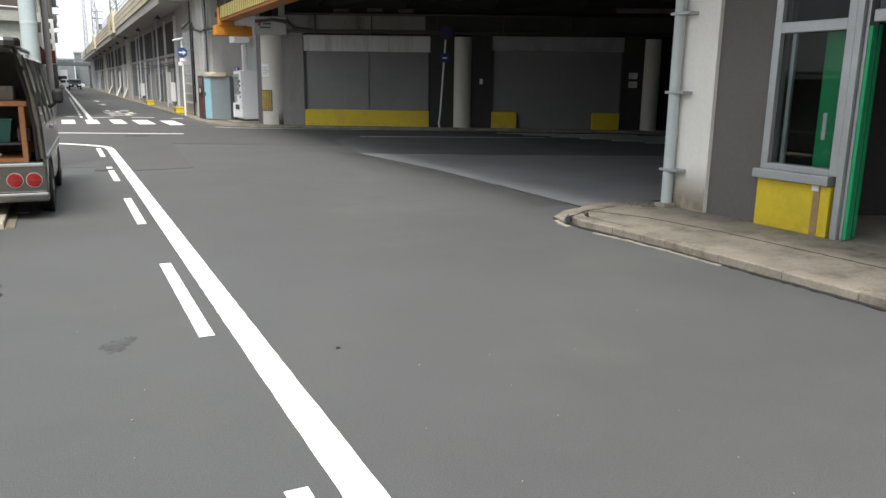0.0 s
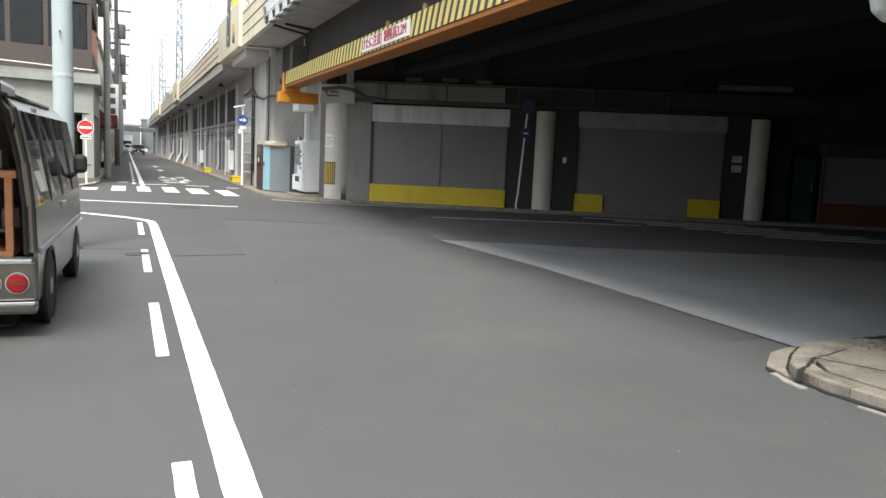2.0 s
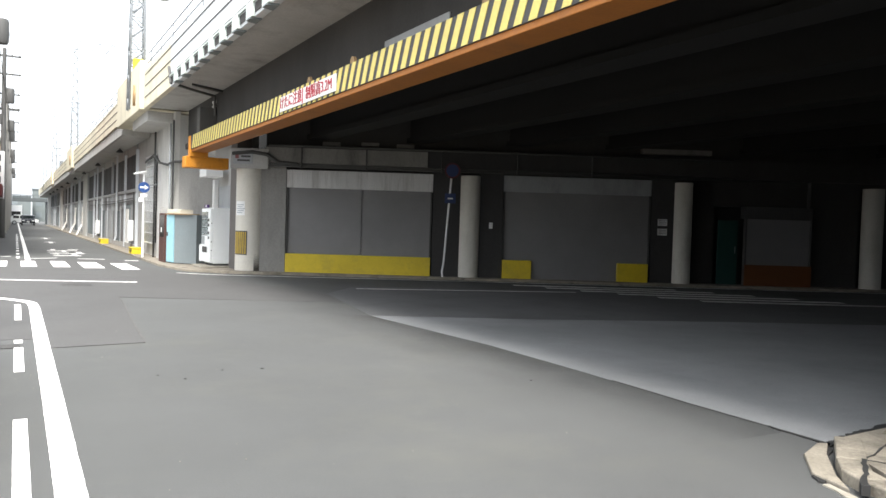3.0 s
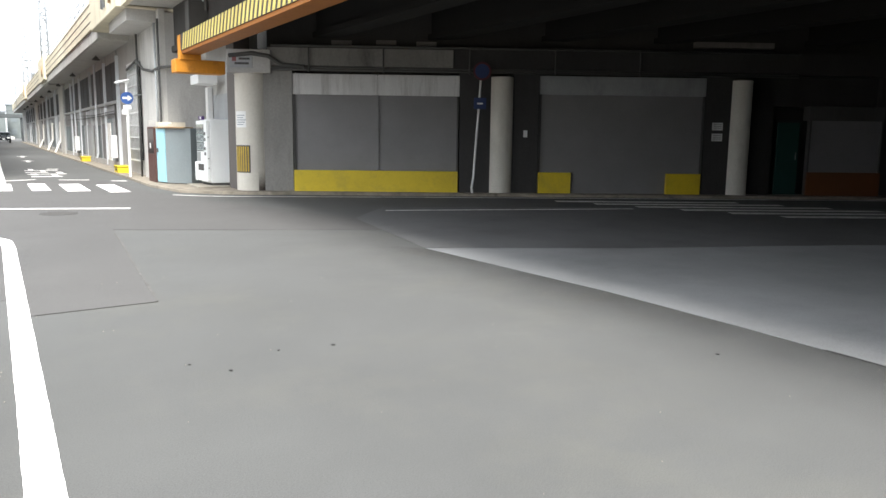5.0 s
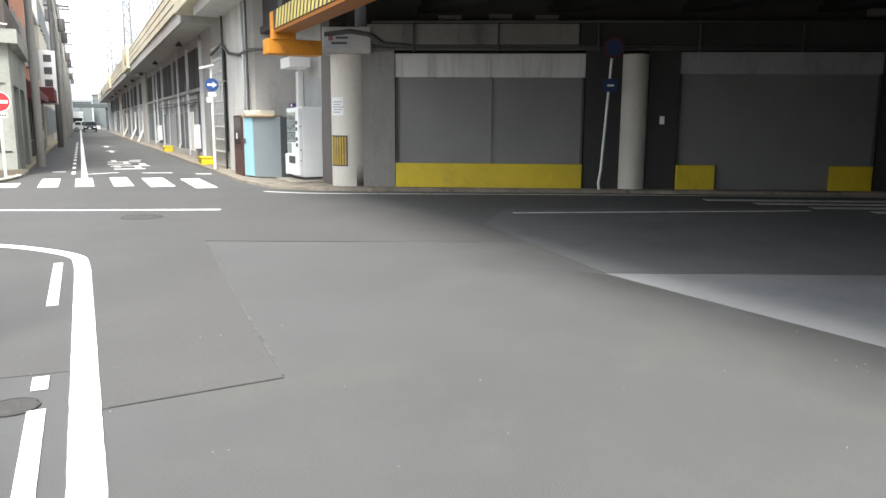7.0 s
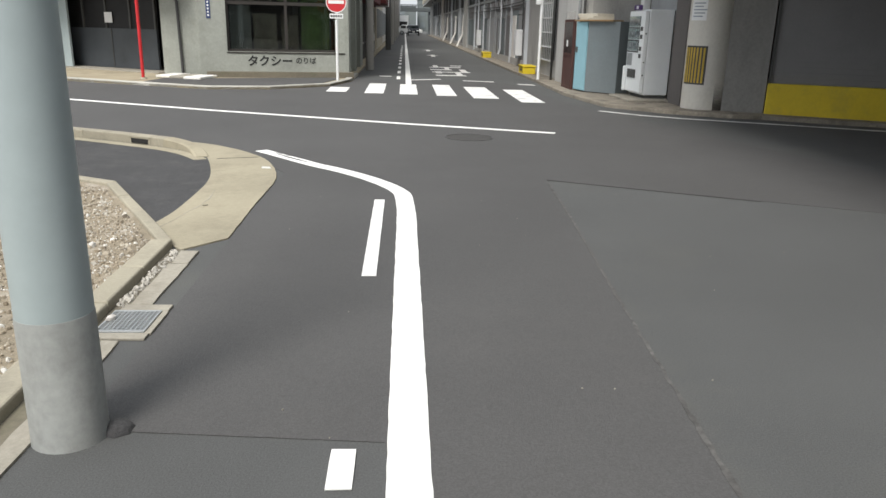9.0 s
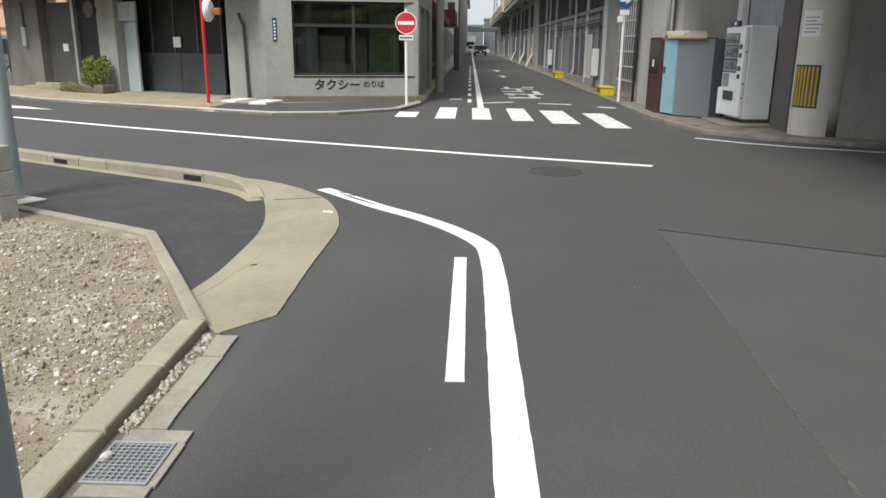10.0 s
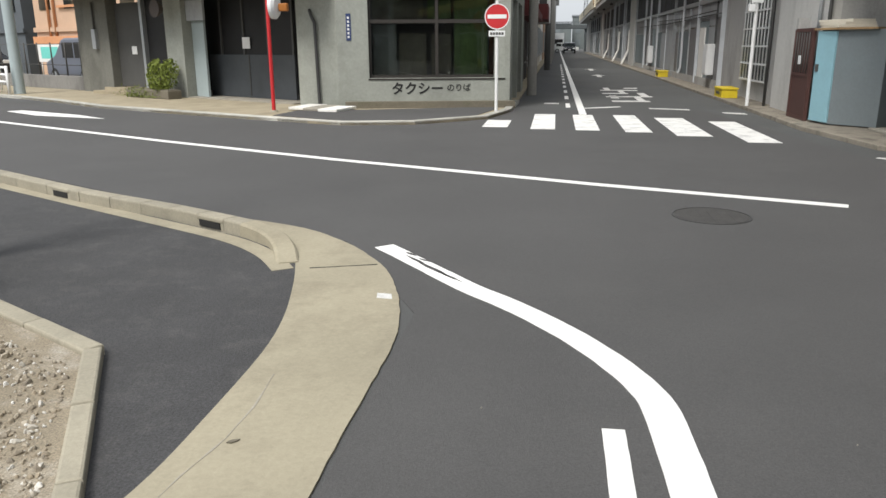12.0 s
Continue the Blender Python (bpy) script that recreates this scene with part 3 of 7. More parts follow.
# worn word painted for drivers coming the other way, seen as strokes
word = thing("road_word", "worn white painted word strokes on the asphalt", "road marking", (2.1, 35.0, 0), 0, "", "structure")
for xa, xb, ya, yb in ((-0.55, 0.35, -3.0, -2.6), (0.1, 0.28, -2.6, -1.4), (-0.5, -0.3, -1.8, -0.7), (-0.6, 0.6, -1.3, -1.0), (0.35, 0.55, -1.0, 0.4), (-0.62, 0.1, 0.0, 0.35),
                       (-0.1, 0.05, 0.35, 1.5), (-0.6, 0.5, 1.5, 1.85), (-0.45, -0.28, 1.9, 3.0), (0.2, 0.6, 2.6, 3.0)):
    part("stroke", box(BM(), xa, xb, ya, yb, 0.004, 0.008), M_PAINT_WORN, word)
for y in (46, 54):
    marking("road_arrow", [(1.9, y), (2.1, y), (2.1, y + 1.6), (2.3, y + 1.6), (2.0, y + 2.6), (1.7, y + 1.6), (1.9, y + 1.6)], "worn white arrow on the road", True)
marking("side_street_dart", [(-8.6, 26.75), (-9.6, 27.45), (-11.6, 28.4), (-11.8, 28.15), (-10.5, 27.3)], "white dart-shaped marking at the start of a median")
# lines under the railway
setting("kerb_line", ribbon(BM(), [(4.12, 22.95), (4.7, 22.35), (5.3, 21.95), (6.4, 21.45), W(3, -0.95), W(9, -0.8), W(18, -0.8)], 0.1, 0.0045, 0.0085), M_PAINT_WORN, "thin white line along the shuttered front", "road marking")
setting("bridge_line", ribbon(BM(), [(6.98, 17.58), (11.79, 15.83)], 0.12, 0.0055, 0.009), M_PAINT_WORN, "white line on dark asphalt under the railway bridge", "road marking")
for i in range(6):
    o = -1.6 - i * 0.62
    p, q = W(6.2 + i * 0.75, o), W(10.4 + i * 0.75, o)
    p2, q2 = W(6.2 + i * 0.75, o - 0.28), W(10.4 + i * 0.75, o - 0.28)
    marking("hatched_bar", [p2, q2, q, p], "worn white crossing bar under the railway bridge", True, 0.009)

# ---- tar spots, chewing gum and chips on the road ----
spots = BM()
rs = random.Random(5)
for x, y, r in ((1.02, 2.05, 0.014), (2.45, 9.33, 0.016), (1.69, 9.1, 0.013), (1.5, 9.34, 0.011), (2.08, 9.38, 0.01), (4.6, 7.9, 0.014)):
    prism(spots, [(x + r * (0.7 + 0.5 * rs.random()) * math.cos(a), y + r * (0.7 + 0.6 * rs.random()) * math.sin(a)) for a in [k * 0.9 for k in range(7)]], 0.003, 0.0065)
tagged(solid("tar_spot", spots, M_SEAM), "small dark tar and gum spots on the asphalt", "road stain", "", "stuff")
chips = BM()
for k in range(190):
    x, y, r = rs.uniform(-0.4, 6), rs.uniform(-1, 16), rs.uniform(0.0015, 0.0045)
    prism(chips, [(x + r * math.cos(a), y + r * math.sin(a)) for a in (0.2, 1.7, 3.3, 4.6)], 0.004, 0.0085)
tagged(solid("grit", chips, M_WALKWAY), "pale grit scattered on the asphalt", "grit", "", "stuff")
stain = BM()
OX, OY = -0.06, 2.57
for k in range(150):
    cx, cy = (rs.gauss(OX, 0.028), rs.gauss(OY, 0.045)) if k < 125 else (rs.gauss(OX + 0.08, 0.015), rs.gauss(OY + 0.1, 0.015))
    r = rs.uniform(0.006, 0.018)
    prism(stain, [(cx + r * (0.6 + 0.6 * rs.random()) * math.cos(q), cy + 1.5 * r * (0.6 + 0.6 * rs.random()) * math.sin(q)) for q in (0, 1.05, 2.1, 3.14, 4.2, 5.2)], 0.0003, 0.0008 + 0.000004 * k)
setting("oil_stain", stain, mat("oil_stain", (0.053, 0.053, 0.053), 0.8, grain=25, gvar=0.4, stain=12, svar=0.3), "dark oil stain on the asphalt", "road stain")


def manhole(at, r):
    t = thing("manhole_cover", "round dark cast-iron manhole cover in the road", "manhole", at)
    part("rim", annulus(BM(), r * 0.95, r, 0.003, 0.009, 32), M_STRIPE_K, t)
    part("plate", ring_lathe(BM(), [(r * 0.92, 0.003), (r * 0.92, 0.0075)], 32), M_IRON, t)
    ribs = BM()
    for k in range(-3, 4):
        h = math.sqrt(max(0.0, 1 - (k / 4) ** 2)) * r * 0.85
        box(ribs, k * r / 4 - 0.01, k * r / 4 + 0.01, -h, h, 0.007, 0.009)
    part("tread", ribs, M_IRON, t)
    return t


manhole((1.47, 19.4, 0), 0.32)
manhole((0.3, 11.4, 0), 0.13)
manhole((-0.78, 4.2, 0), 0.09)
manhole((-0.75, 3.95, 0), 0.08)

# ---- kerbs and pavements ----
kerb_r = thing("kerb_east", "grey concrete kerb stones along the workshop pavement", "kerb", kind="structure")
KR = [(4.52, -14.0), (4.52, 3.3)] + curve_pts([(4.52, 3.3), (4.5, 4.0), (4.46, 4.5), (4.58, 4.85), (5.0, 5.15), (5.25, 5.32)], 2)[1:]


def stones(name, pts, w, h, length, parent, material, z0=-0.05, gap=0.008):
    """Kerb stones laid end to end along a plan line, on its right-hand side."""
    for a, b in zip(pts, pts[1:]):
        a, b = Vector(a), Vector(b)
        d = (b - a).normalized()
        n, k = Vector((d.y, -d.x)), max(1, round((b - a).length / length))
        for i in range(k):
            p, q = a + (b - a) * (i / k) + d * gap / 2, a + (b - a) * ((i + 1) / k) - d * gap / 2
            part(name, prism(BM(), [tuple(p + n * w), tuple(q + n * w), tuple(q), tuple(p)], z0, h + random.uniform(-0.003, 0.003), 0.012), material, parent)


stones("kerb_stone", KR, 0.17, 0.075, 0.62, kerb_r, M_PAVEWORN)
setting("pavement_east", prism(BM(), [(4.7, -14), (6.06, -14), (6.06, 5.1), (5.9, 5.3), (5.3, 5.28), (4.95, 5.0), (4.68, 4.6), (4.68, 4.0)], -0.05, 0.07), M_PAVEWORN, "stained beige concrete pavement before the workshop", "pavement")
crack = BM()


def fissure(pts, w, z0, z1):
    """A dark crack that wanders and changes width."""
    fine = []
    for p, q in zip(pts, pts[1:]):
        n = max(2, int(math.hypot(q[0] - p[0], q[1] - p[1]) / 0.05))
        fine += [(p[0] + (q[0] - p[0]) * i / n + random.uniform(-0.008, 0.008), p[1] + (q[1] - p[1]) * i / n + random.uniform(-0.008, 0.008)) for i in range(n)]
    worn_band(crack, fine + [pts[-1]], w, z0, z1, w * 0.35, 0.2)


fissure([(4.42, 4.87), (4.6, 5.0), (4.8, 5.12), (5.04, 5.24), (5.24, 5.38)], 0.05, 0.0, 0.012)
fissure([(5.15, 5.32), (5.4, 5.38), (5.72, 5.43), (6.21, 5.47), (6.8, 5.53)], 0.055, 0.0, 0.012)
fissure([(5.24, 5.38), (5.25, 5.7), (5.28, 5.85)], 0.016, 0.0, 0.009)
fissure([(4.4, 4.6), (4.52, 4.68), (4.7, 4.78), (4.9, 4.9)], 0.03, 0.02, 0.0775)
fissure([(4.9, 4.9), (5.1, 4.95), (5.4, 5.05)], 0.014, 0.05, 0.0735)
fissure([(4.44, 4.62), (4.41, 4.37), (4.46, 3.8), (4.49, 3.2), (4.495, 1.0), (4.495, -3)], 0.035, 0.0, 0.011)
fissure([(4.9, 4.9), (5.05, 4.6), (5.2, 4.3), (5.32, 3.5), (5.35, 2.0), (5.35, -3)], 0.012, 0.06, 0.0735)
setting("kerb_lip", worn_band(BM(), [(4.42, 4.84), (4.36, 4.66), (4.335, 4.5)], 0.05, 0.0, 0.01, 0.012), M_WALKWAY, "pale concrete lip at the foot of the kerb", "kerb")
setting("kerb_lip_end", worn_band(BM(), [(4.36, 4.12), (4.42, 3.7), (4.45, 3.2), (4.455, 2.6)], 0.03, 0.0, 0.009, 0.011), M_WALKWAY, "broken pale concrete lip at the foot of the kerb", "kerb")
setting("pavement_crack", crack, M_SEAM, "dark mossy crack at the edge of the pavement", "pavement")
setting("kerb_ramp", prism(BM(), [(4.42, 4.7), (4.58, 4.88), (4.95, 5.18), (5.2, 5.33), (5.14, 5.37), (4.82, 5.25), (4.5, 4.98)], -0.02, 0.025, 0.008), M_PAVEWORN, "small sloping concrete kerb corner", "kerb")
setting("gutter_line", ribbon(BM(), [(4.5, -14), (4.5, 3.4), (4.455, 4.3)], 0.05, 0.002, 0.006), M_SEAM_SOFT, "dark line along the foot of the kerb", "gutter")

debris = BM()
for k in range(160):
    x, y, r = random.gauss(5.85, 0.12), random.gauss(4.98, 0.12), random.uniform(0.006, 0.022)
    m = Matrix.Translation((x, y, 0.072 if y < 5.25 else 0.012)) @ Euler((random.random() * 6, random.random() * 6, 0)).to_matrix().to_4x4() @ Matrix.Diagonal((r, r * 0.7, r * 0.5, 1))
    bmesh.ops.create_icosphere(debris, subdivisions=1, radius=1.0, matrix=m)
tagged(solid("debris", debris, M_PLINTH), "dark dirt and leaf litter at the pier foot", "debris", "", "stuff")

# kerb along the railway wall and the shutter front
kerb_n = thing("kerb_north", "worn concrete kerb stones below the railway wall", "kerb", kind="structure")
KN = [(4.15, 90.0), (4.15, 30.0), (4.12, 26.0), (4.4, 23.7), (5.2, 22.75), (6.2, 22.1), W(0, -0.5), W(16, -0.5)]
stones("kerb_stone", [KN[1], KN[2], KN[3], KN[4], KN[5], KN[6], KN[7]][::-1], 0.15, 0.07, 0.8, kerb_n, M_PAVEWORN)
stones("kerb_stone", [(4.15, 90.0), (4.15, 30.0)][::-1], 0.15, 0.07, 4.0, kerb_n, M_PAVEWORN)
setting("pavement_north", prism(BM(), [(4.2, 29), (4.2, 26.1), (4.5, 23.85), (5.3, 22.9), (6.3, 22.25), W(0, -0.4), W(20, -0.4), W(20, 0.4), W(0, 0.4), (6.4, 23.6), (6.4, 130), (4.2, 130)], -0.05, 0.06), M_PAVEWORN, "narrow worn concrete pavement below the railway wall", "pavement")

# island between the side street and the gravel lot
kerb_w = thing("kerb_west", "beige concrete kerb with drain slots along the side street", "kerb", kind="structure")
KW = [(-30.0, 33.5), (-18, 26.95), (-5.55, 20.2), (-4.05, 19.36), (-2.87, 18.8), (-2.05, 18.35)]
KWC = KW[:2] + curve_pts(KW[2:], 3)
for a, b in zip(KWC, KWC[1:]):
    a, b = Vector(a), Vector(b)
    d = (b - a).normalized()
    n, k = Vector((d.y, -d.x)), max(1, round((b - a).length / 0.6))
    for i in range(k):
        p, q = a + (b - a) * (i / k) + d * 0.003, a + (b - a) * ((i + 1) / k) - d * 0.003
        part("kerb_stone", prism(BM(), [tuple(p + n * 0.14), tuple(q + n * 0.14), tuple(q), tuple(p)], -0.03, 0.11, 0.015), M_KERB, kerb_w)
# the last stones turn and sink to the road
tail = curve_pts([(-2.05, 18.35), (-1.8, 18.17), (-1.62, 17.95), (-1.47, 17.62)], 4)
lip, rows = BM(), []
for i, p in enumerate(tail):
    u = i / (len(tail) - 1)
    a, b = Vector(tail[max(i - 1, 0)]), Vector(tail[min(i + 1, len(tail) - 1)])
    n = Vector(((b - a).y, -(b - a).x)).normalized()
    h = 0.11 - 0.092 * u ** 1.4
    p = Vector(p)
    rows.append([lip.verts.new((q.x, q.y, z)) for q, z in ((p, -0.03), (p, h - 0.012), (p + n * 0.015, h), (p + n * 0.13, h), (p + n * 0.15, h - 0.015), (p + n * 0.16, -0.03))])
for ra, rb in zip(rows, rows[1:]):
    for k in range(6):
        lip.faces.new((ra[k], rb[k], rb[(k + 1) % 6], ra[(k + 1) % 6]))
lip.faces.new(rows[0][::-1])
lip.faces.new(rows[-1])
part("kerb_end", lip, M_GUTTER, kerb_w)
for p in ((-2.45, 18.45), (-4.4, 19.43), (-7.5, 21.14)):
    slot = thing("drain_slot", "dark rectangular drain slot in the kerb face", "drain", (p[0], p[1], 0), UZ)
    part("opening", box(BM(), -0.13, 0.13, -0.04, 0.03, 0.02, 0.07), M_BLACK, slot)
    part("lintel", box(BM(), -0.16, 0.16, -0.038, 0.05, 0.072, 0.1, 0.005), M_KERB, slot)
OUT = curve_pts([(-2.95, 19.0), (-1.86, 18.6), (-1.3, 18.15), (-0.93, 17.65), (-0.74, 17.21), (-0.62, 16.75), (-0.57, 16.3), (-0.575, 15.3), (-0.56, 14.285)], 4)
INN = curve_pts([(-3.0, 18.86), (-1.9, 18.24), (-1.6, 17.85), (-1.45, 17.48), (-1.32, 17.05), (-1.21, 16.6), (-1.15, 16.15), (-1.132, 15.5), (-1.135, 15.15), (-1.17, 14.84)], 4) + [(-0.868, 14.27), (-0.8, 14.19)]
setting("corner_gutter", prism(BM(), [(p[0] + random.uniform(-0.003, 0.004), p[1] + random.uniform(-0.004, 0.004)) for p in curve_pts(OUT[::-1], 3)[3:]] + INN, -0.02, 0.011, 0.003), M_GUTTER, "smooth beige concrete gutter sweeping round the corner", "gutter")
setting("gutter_joint", worn_band(BM(), [(-1.36, 17.5), (-0.95, 17.635)], 0.01, 0.006, 0.0135, 0.003), M_SEAM, "thin joint across the beige concrete", "gutter")
setting("gutter_crack", worn_band(BM(), [(-1.1, 14.74), (-1.05, 14.95), (-1.03, 15.15), (-0.985, 15.4), (-0.98, 15.65), (-1.01, 15.95)], 0.006, 0.006, 0.0125, 0.003), M_WALKWAY, "fine crack along the beige concrete", "gutter")
setting("inner_gutter", ribbon(BM(), curve_pts([(-18, 26.72), (-5.65, 20.02), (-3.05, 18.62), (-2.2, 18.15), (-1.78, 17.8), (-1.52, 17.45)], 4), 0.14, 0.003, 0.012), M_GUTTER, "narrow concrete strip at the foot of the kerb", "gutter")
setting("lot_asphalt", prism(BM(), [(-40, 38.5), (-30, 33.4), (-18, 26.85), (-5.6, 20.12), (-3.0, 18.7), (-2.1, 18.2), (-1.38, 17.6), (-1.08, 16.6), (-1.02, 15.3), (-0.92, 14.3), (-1.92, 16.1), (-6, 18.2), (-30, 30.9)], 0.001, 0.009), M_ASPHALT_LOT, "fresh dark asphalt footway beside the gravel lot", "pavement")
setting("lot_marking", prism(BM(), [(-4.3, 17.75), (-4.0, 17.9), (-4.15, 18.0), (-4.6, 17.85)], 0.008, 0.012), M_PAINT_WORN, "short worn white mark on dark asphalt", "road marking")
# gravel lot with its edging
edging = thing("lot_edging", "weathered concrete edging round the gravel lot", "kerb", kind="structure")
stones("edging_stone", [(-0.8, 6.5), (-0.81, 11.4), (-0.87, 14.25)][::-1], 0.13, 0.065, 0.6, edging, M_KERB)
stones("edging_stone", [(-0.87, 14.26), (-1.29, 15.02), (-1.86, 16.03)][::-1], 0.085, 0.062, 0.6, edging, M_KERB)
stones("edging_stone", [(-1.865, 16.05), (-3.4, 16.9), (-8.0, 19.3), (-16, 23.6)][::-1], 0.1, 0.062, 0.6, edging, M_KERB)
LOT = [(-30, -14), (-0.85, -14), (-0.85, 11.4), (-0.9, 14.24), (-1.32, 14.99), (-1.88, 16.0), (-3.42, 16.85), (-16, 23.4), (-30, 30.6)]
setting("gravel_lot", prism(BM(), LOT, -0.05, 0.035), M_GRAVEL, "bare lot of pale earth and gravel", "ground")
side = thing("side_gutter", "narrow concrete gutter between edging and road", "gutter", kind="structure")
for y, y2, xr in ((7.4, 8.0, -0.6), (8.0, 8.6, -0.6), (8.6, 9.2, -0.61), (9.2, 9.8, -0.62), (9.8, 10.4, -0.63), (10.4, 11.0, -0.64), (11.0, 11.6, -0.65), (11.6, 12.2, -0.66),
                 (12.2, 12.77, -0.67), (13.22, 13.9, -0.67), (13.9, 14.16, -0.675)):
    part("slab", prism(BM(), ragged([(-0.775 if y > 13 else -0.74, y + 0.004), (xr, y + 0.004), (xr, y2 - 0.004), (-0.79 if y > 13 else -0.75, y2 - 0.004)], 0.1, 0.004), -0.02, 0.012 + random.uniform(-0.002, 0.003), 0.004), M_WALKWAY, side)
setting("gutter_dirt", ribbon(BM(), [(-0.76, 6.5), (-0.77, 11.4), (-0.825, 14.2)], 0.1, 0.0, 0.009), M_PLINTH, "dark silt in the narrow gap of the gutter", "gutter")
rs = random.Random(11)


def pebbles(name, count, spot, r0, r1, material, label):
    ball = BM()
    bmesh.ops.create_icosphere(ball, subdivisions=1, radius=1.0)
    ball.verts.index_update()
    shape, tris = [v.co.copy() for v in ball.verts], [[v.index for v in f.verts] for f in ball.faces]
    ball.free()
    verts, faces = [], []
    for k in range(count):
        x, y, z = spot()
        r = rs.uniform(r0, r1)
        m = Matrix.Translation((x, y, z + r * 0.25)) @ Euler((rs.random() * 6, rs.random() * 6, rs.random() * 6)).to_matrix().to_4x4() @ Matrix.Diagonal((r, r * rs.uniform(0.6, 0.9), r * rs.uniform(0.4, 0.7), 1))
        n0 = len(verts)
        verts += [m @ (c * rs.uniform(0.8, 1.2)) for c in shape]
        faces += [[n0 + i for i in f] for f in tris]
    me = bpy.data.meshes.new(name)
    me.from_pydata(verts, [], faces)
    me.materials.append(material)
    return tagged(new(name, me), label, "gravel", "", "stuff")


def lot_spot():
    while True:
        y = 10.6 + 6.8 * rs.random()
        x = -0.93 - 4.2 * rs.random() ** 1.5
        # the last metre and a half beside the edging is mostly bare earth
        if y < 13.6 and x > -1.35 and rs.random() < 0.55:
            continue
        if y < 14.1 or x < -0.98 - (y - 14.2) * 0.56:
            if y < 15.9 - (x + 2.0) * 0.5:
                return x, y, 0.034


M_STONES = stones_mat("mixed_gravel_stone")
pebbles("gravel", 19000, lot_spot, 0.004, 0.012, M_STONES, "loose pale gravel stones on bare earth")
pebbles("coarse_gravel", 5600, lot_spot, 0.01, 0.021, M_STONES, "coarser pale gravel stones on bare earth")
pebbles("large_gravel", 110, lot_spot, 0.022, 0.036, M_STONES, "larger pale stones lying on the gravel lot")
pebbles("gutter_gravel", 130, lambda: (rs.uniform(-0.84, -0.79), rs.uniform(13.15, 14.15), 0.01), 0.006, 0.02, M_STONE, "loose stones in the gutter gap")
# wear in the edge line, a chip of paint and a dead leaf on the gutter
wear = BM()
for x, y, dx, dy in ((-0.58, 17.6, 0.17, -0.21), (-0.46, 17.46, 0.1, -0.11), (-0.72, 17.78, 0.09, -0.11), (-0.78, 17.92, 0.05, -0.05), (-0.66, 17.78, 0.05, -0.04)):
    w0 = 0.006 + 0.008 * rs.random()
    prism(wear, [(x - dx, y - dy), (x - dx * 0.2 - w0, y - dy * 0.2 - w0), (x + dx, y + dy), (x + dx * 0.3 + w0, y + dy * 0.3 + w0)][::-1], 0.0075, 0.0105)
setting("line_wear", wear, M_ASPHALT_NEW, "bare streaks worn through the white edge line", "road marking")
setting("gutter_paint_mark", prism(BM(), [(-0.8, 16.99), (-0.71, 16.98), (-0.73, 17.06), (-0.815, 17.07)], 0.006, 0.0145), M_PAINT_WORN, "small square of white paint on the gutter edge", "road marking")
leaf = thing("dead_leaf", "small dark dead leaf on the beige gutter", "leaf", (-0.95, 15.38, 0.0115), 35)
part("blade", prism(BM(), [(-0.022, 0), (-0.006, -0.01), (0.018, -0.005), (0.028, 0.003), (0.006, 0.01), (-0.012, 0.008)], 0.001, 0.005), M_PLINTH, leaf)
# Low dark mound set at the dark patch beside the pole base.
lump = thing("base_mound", "low dark mound at the pole base", "asphalt lump", (-0.4, 12.0, 0.0), 20)
part("heap", ring_lathe(BM(), [(0.06, 0.001), (0.05, 0.02), (0.03, 0.035), (0.008, 0.04)], 7), M_ASPHALT_LOT, lump)
# storm drain grate
grate = thing("drain_grate", "steel drain grate set in the concrete gutter", "drain", (-0.7, 12.98, 0))
fr = BM()
for x0, x1, y0, y1 in ((-0.1, 0.14, 0.135, 0.23), (-0.1, 0.135, -0.2, -0.135), (0.115, 0.145, -0.135, 0.135)):
    box(fr, x0, x1, y0, y1, 0.0, 0.014, 0.003)
part("frame", fr, M_WALKWAY, grate)
rim = BM()
for x0, x1, y0, y1 in ((-0.115, 0.114, 0.122, 0.134), (-0.115, 0.114, -0.134, -0.122), (-0.115, -0.105, -0.122, 0.122), (0.104, 0.114, -0.122, 0.122)):
    box(rim, x0, x1, y0, y1, 0.004, 0.021, 0.002)
part("rim", rim, M_STEEL, grate)
part("pit", box(BM(), -0.115, 0.114, -0.134, 0.134, 0.0, 0.004), M_BLACK, grate)
for k in range(11):
    y = -0.112 + k * 0.0224
    part("bar", box(BM(), -0.105, 0.104, y - 0.0025, y + 0.0025, 0.005, 0.019), M_STEEL, grate)
for k in range(9):
    x = -0.084 + k * 0.021
    part("cross_bar", box(BM(), x - 0.0022, x + 0.0022, -0.122, 0.122, 0.009, 0.0185), M_STEEL, grate)
pebbles("grate_stone", 1, lambda: (-0.79, 12.99, 0.022), 0.026, 0.03, mat("white_stone", (0.6, 0.58, 0.55), 0.9), "one pale stone lying on the drain grate")

# pavement of the corner building
setting("pavement_corner", prism(BM(), [(-40, 46.5), (-14.2, 31.8), (-12.25, 30.6), (-10.2, 29.1), (-5.7, 26.95), (-3.6, 26.0), (-2.3, 26.25), (-1.1, 27.4), (-0.75, 29.0), (-0.7, 130), (-40, 130)], -0.05, 0.05), M_FOOTWAY, "worn pavement round the corner building", "pavement")
kerb_c = thing("kerb_corner", "pale concrete kerb round the corner building", "kerb", kind="structure")
stones("kerb_stone", [(-30, 40.8), (-14.2, 31.8), (-12.25, 30.6), (-10.2, 29.1), (-5.7, 26.95), (-3.6, 26.0), (-2.3, 26.25), (-1.1, 27.4), (-0.75, 29.0), (-0.7, 31.5)][::-1], 0.16, 0.075, 0.9, kerb_c, M_KERB_PALE)
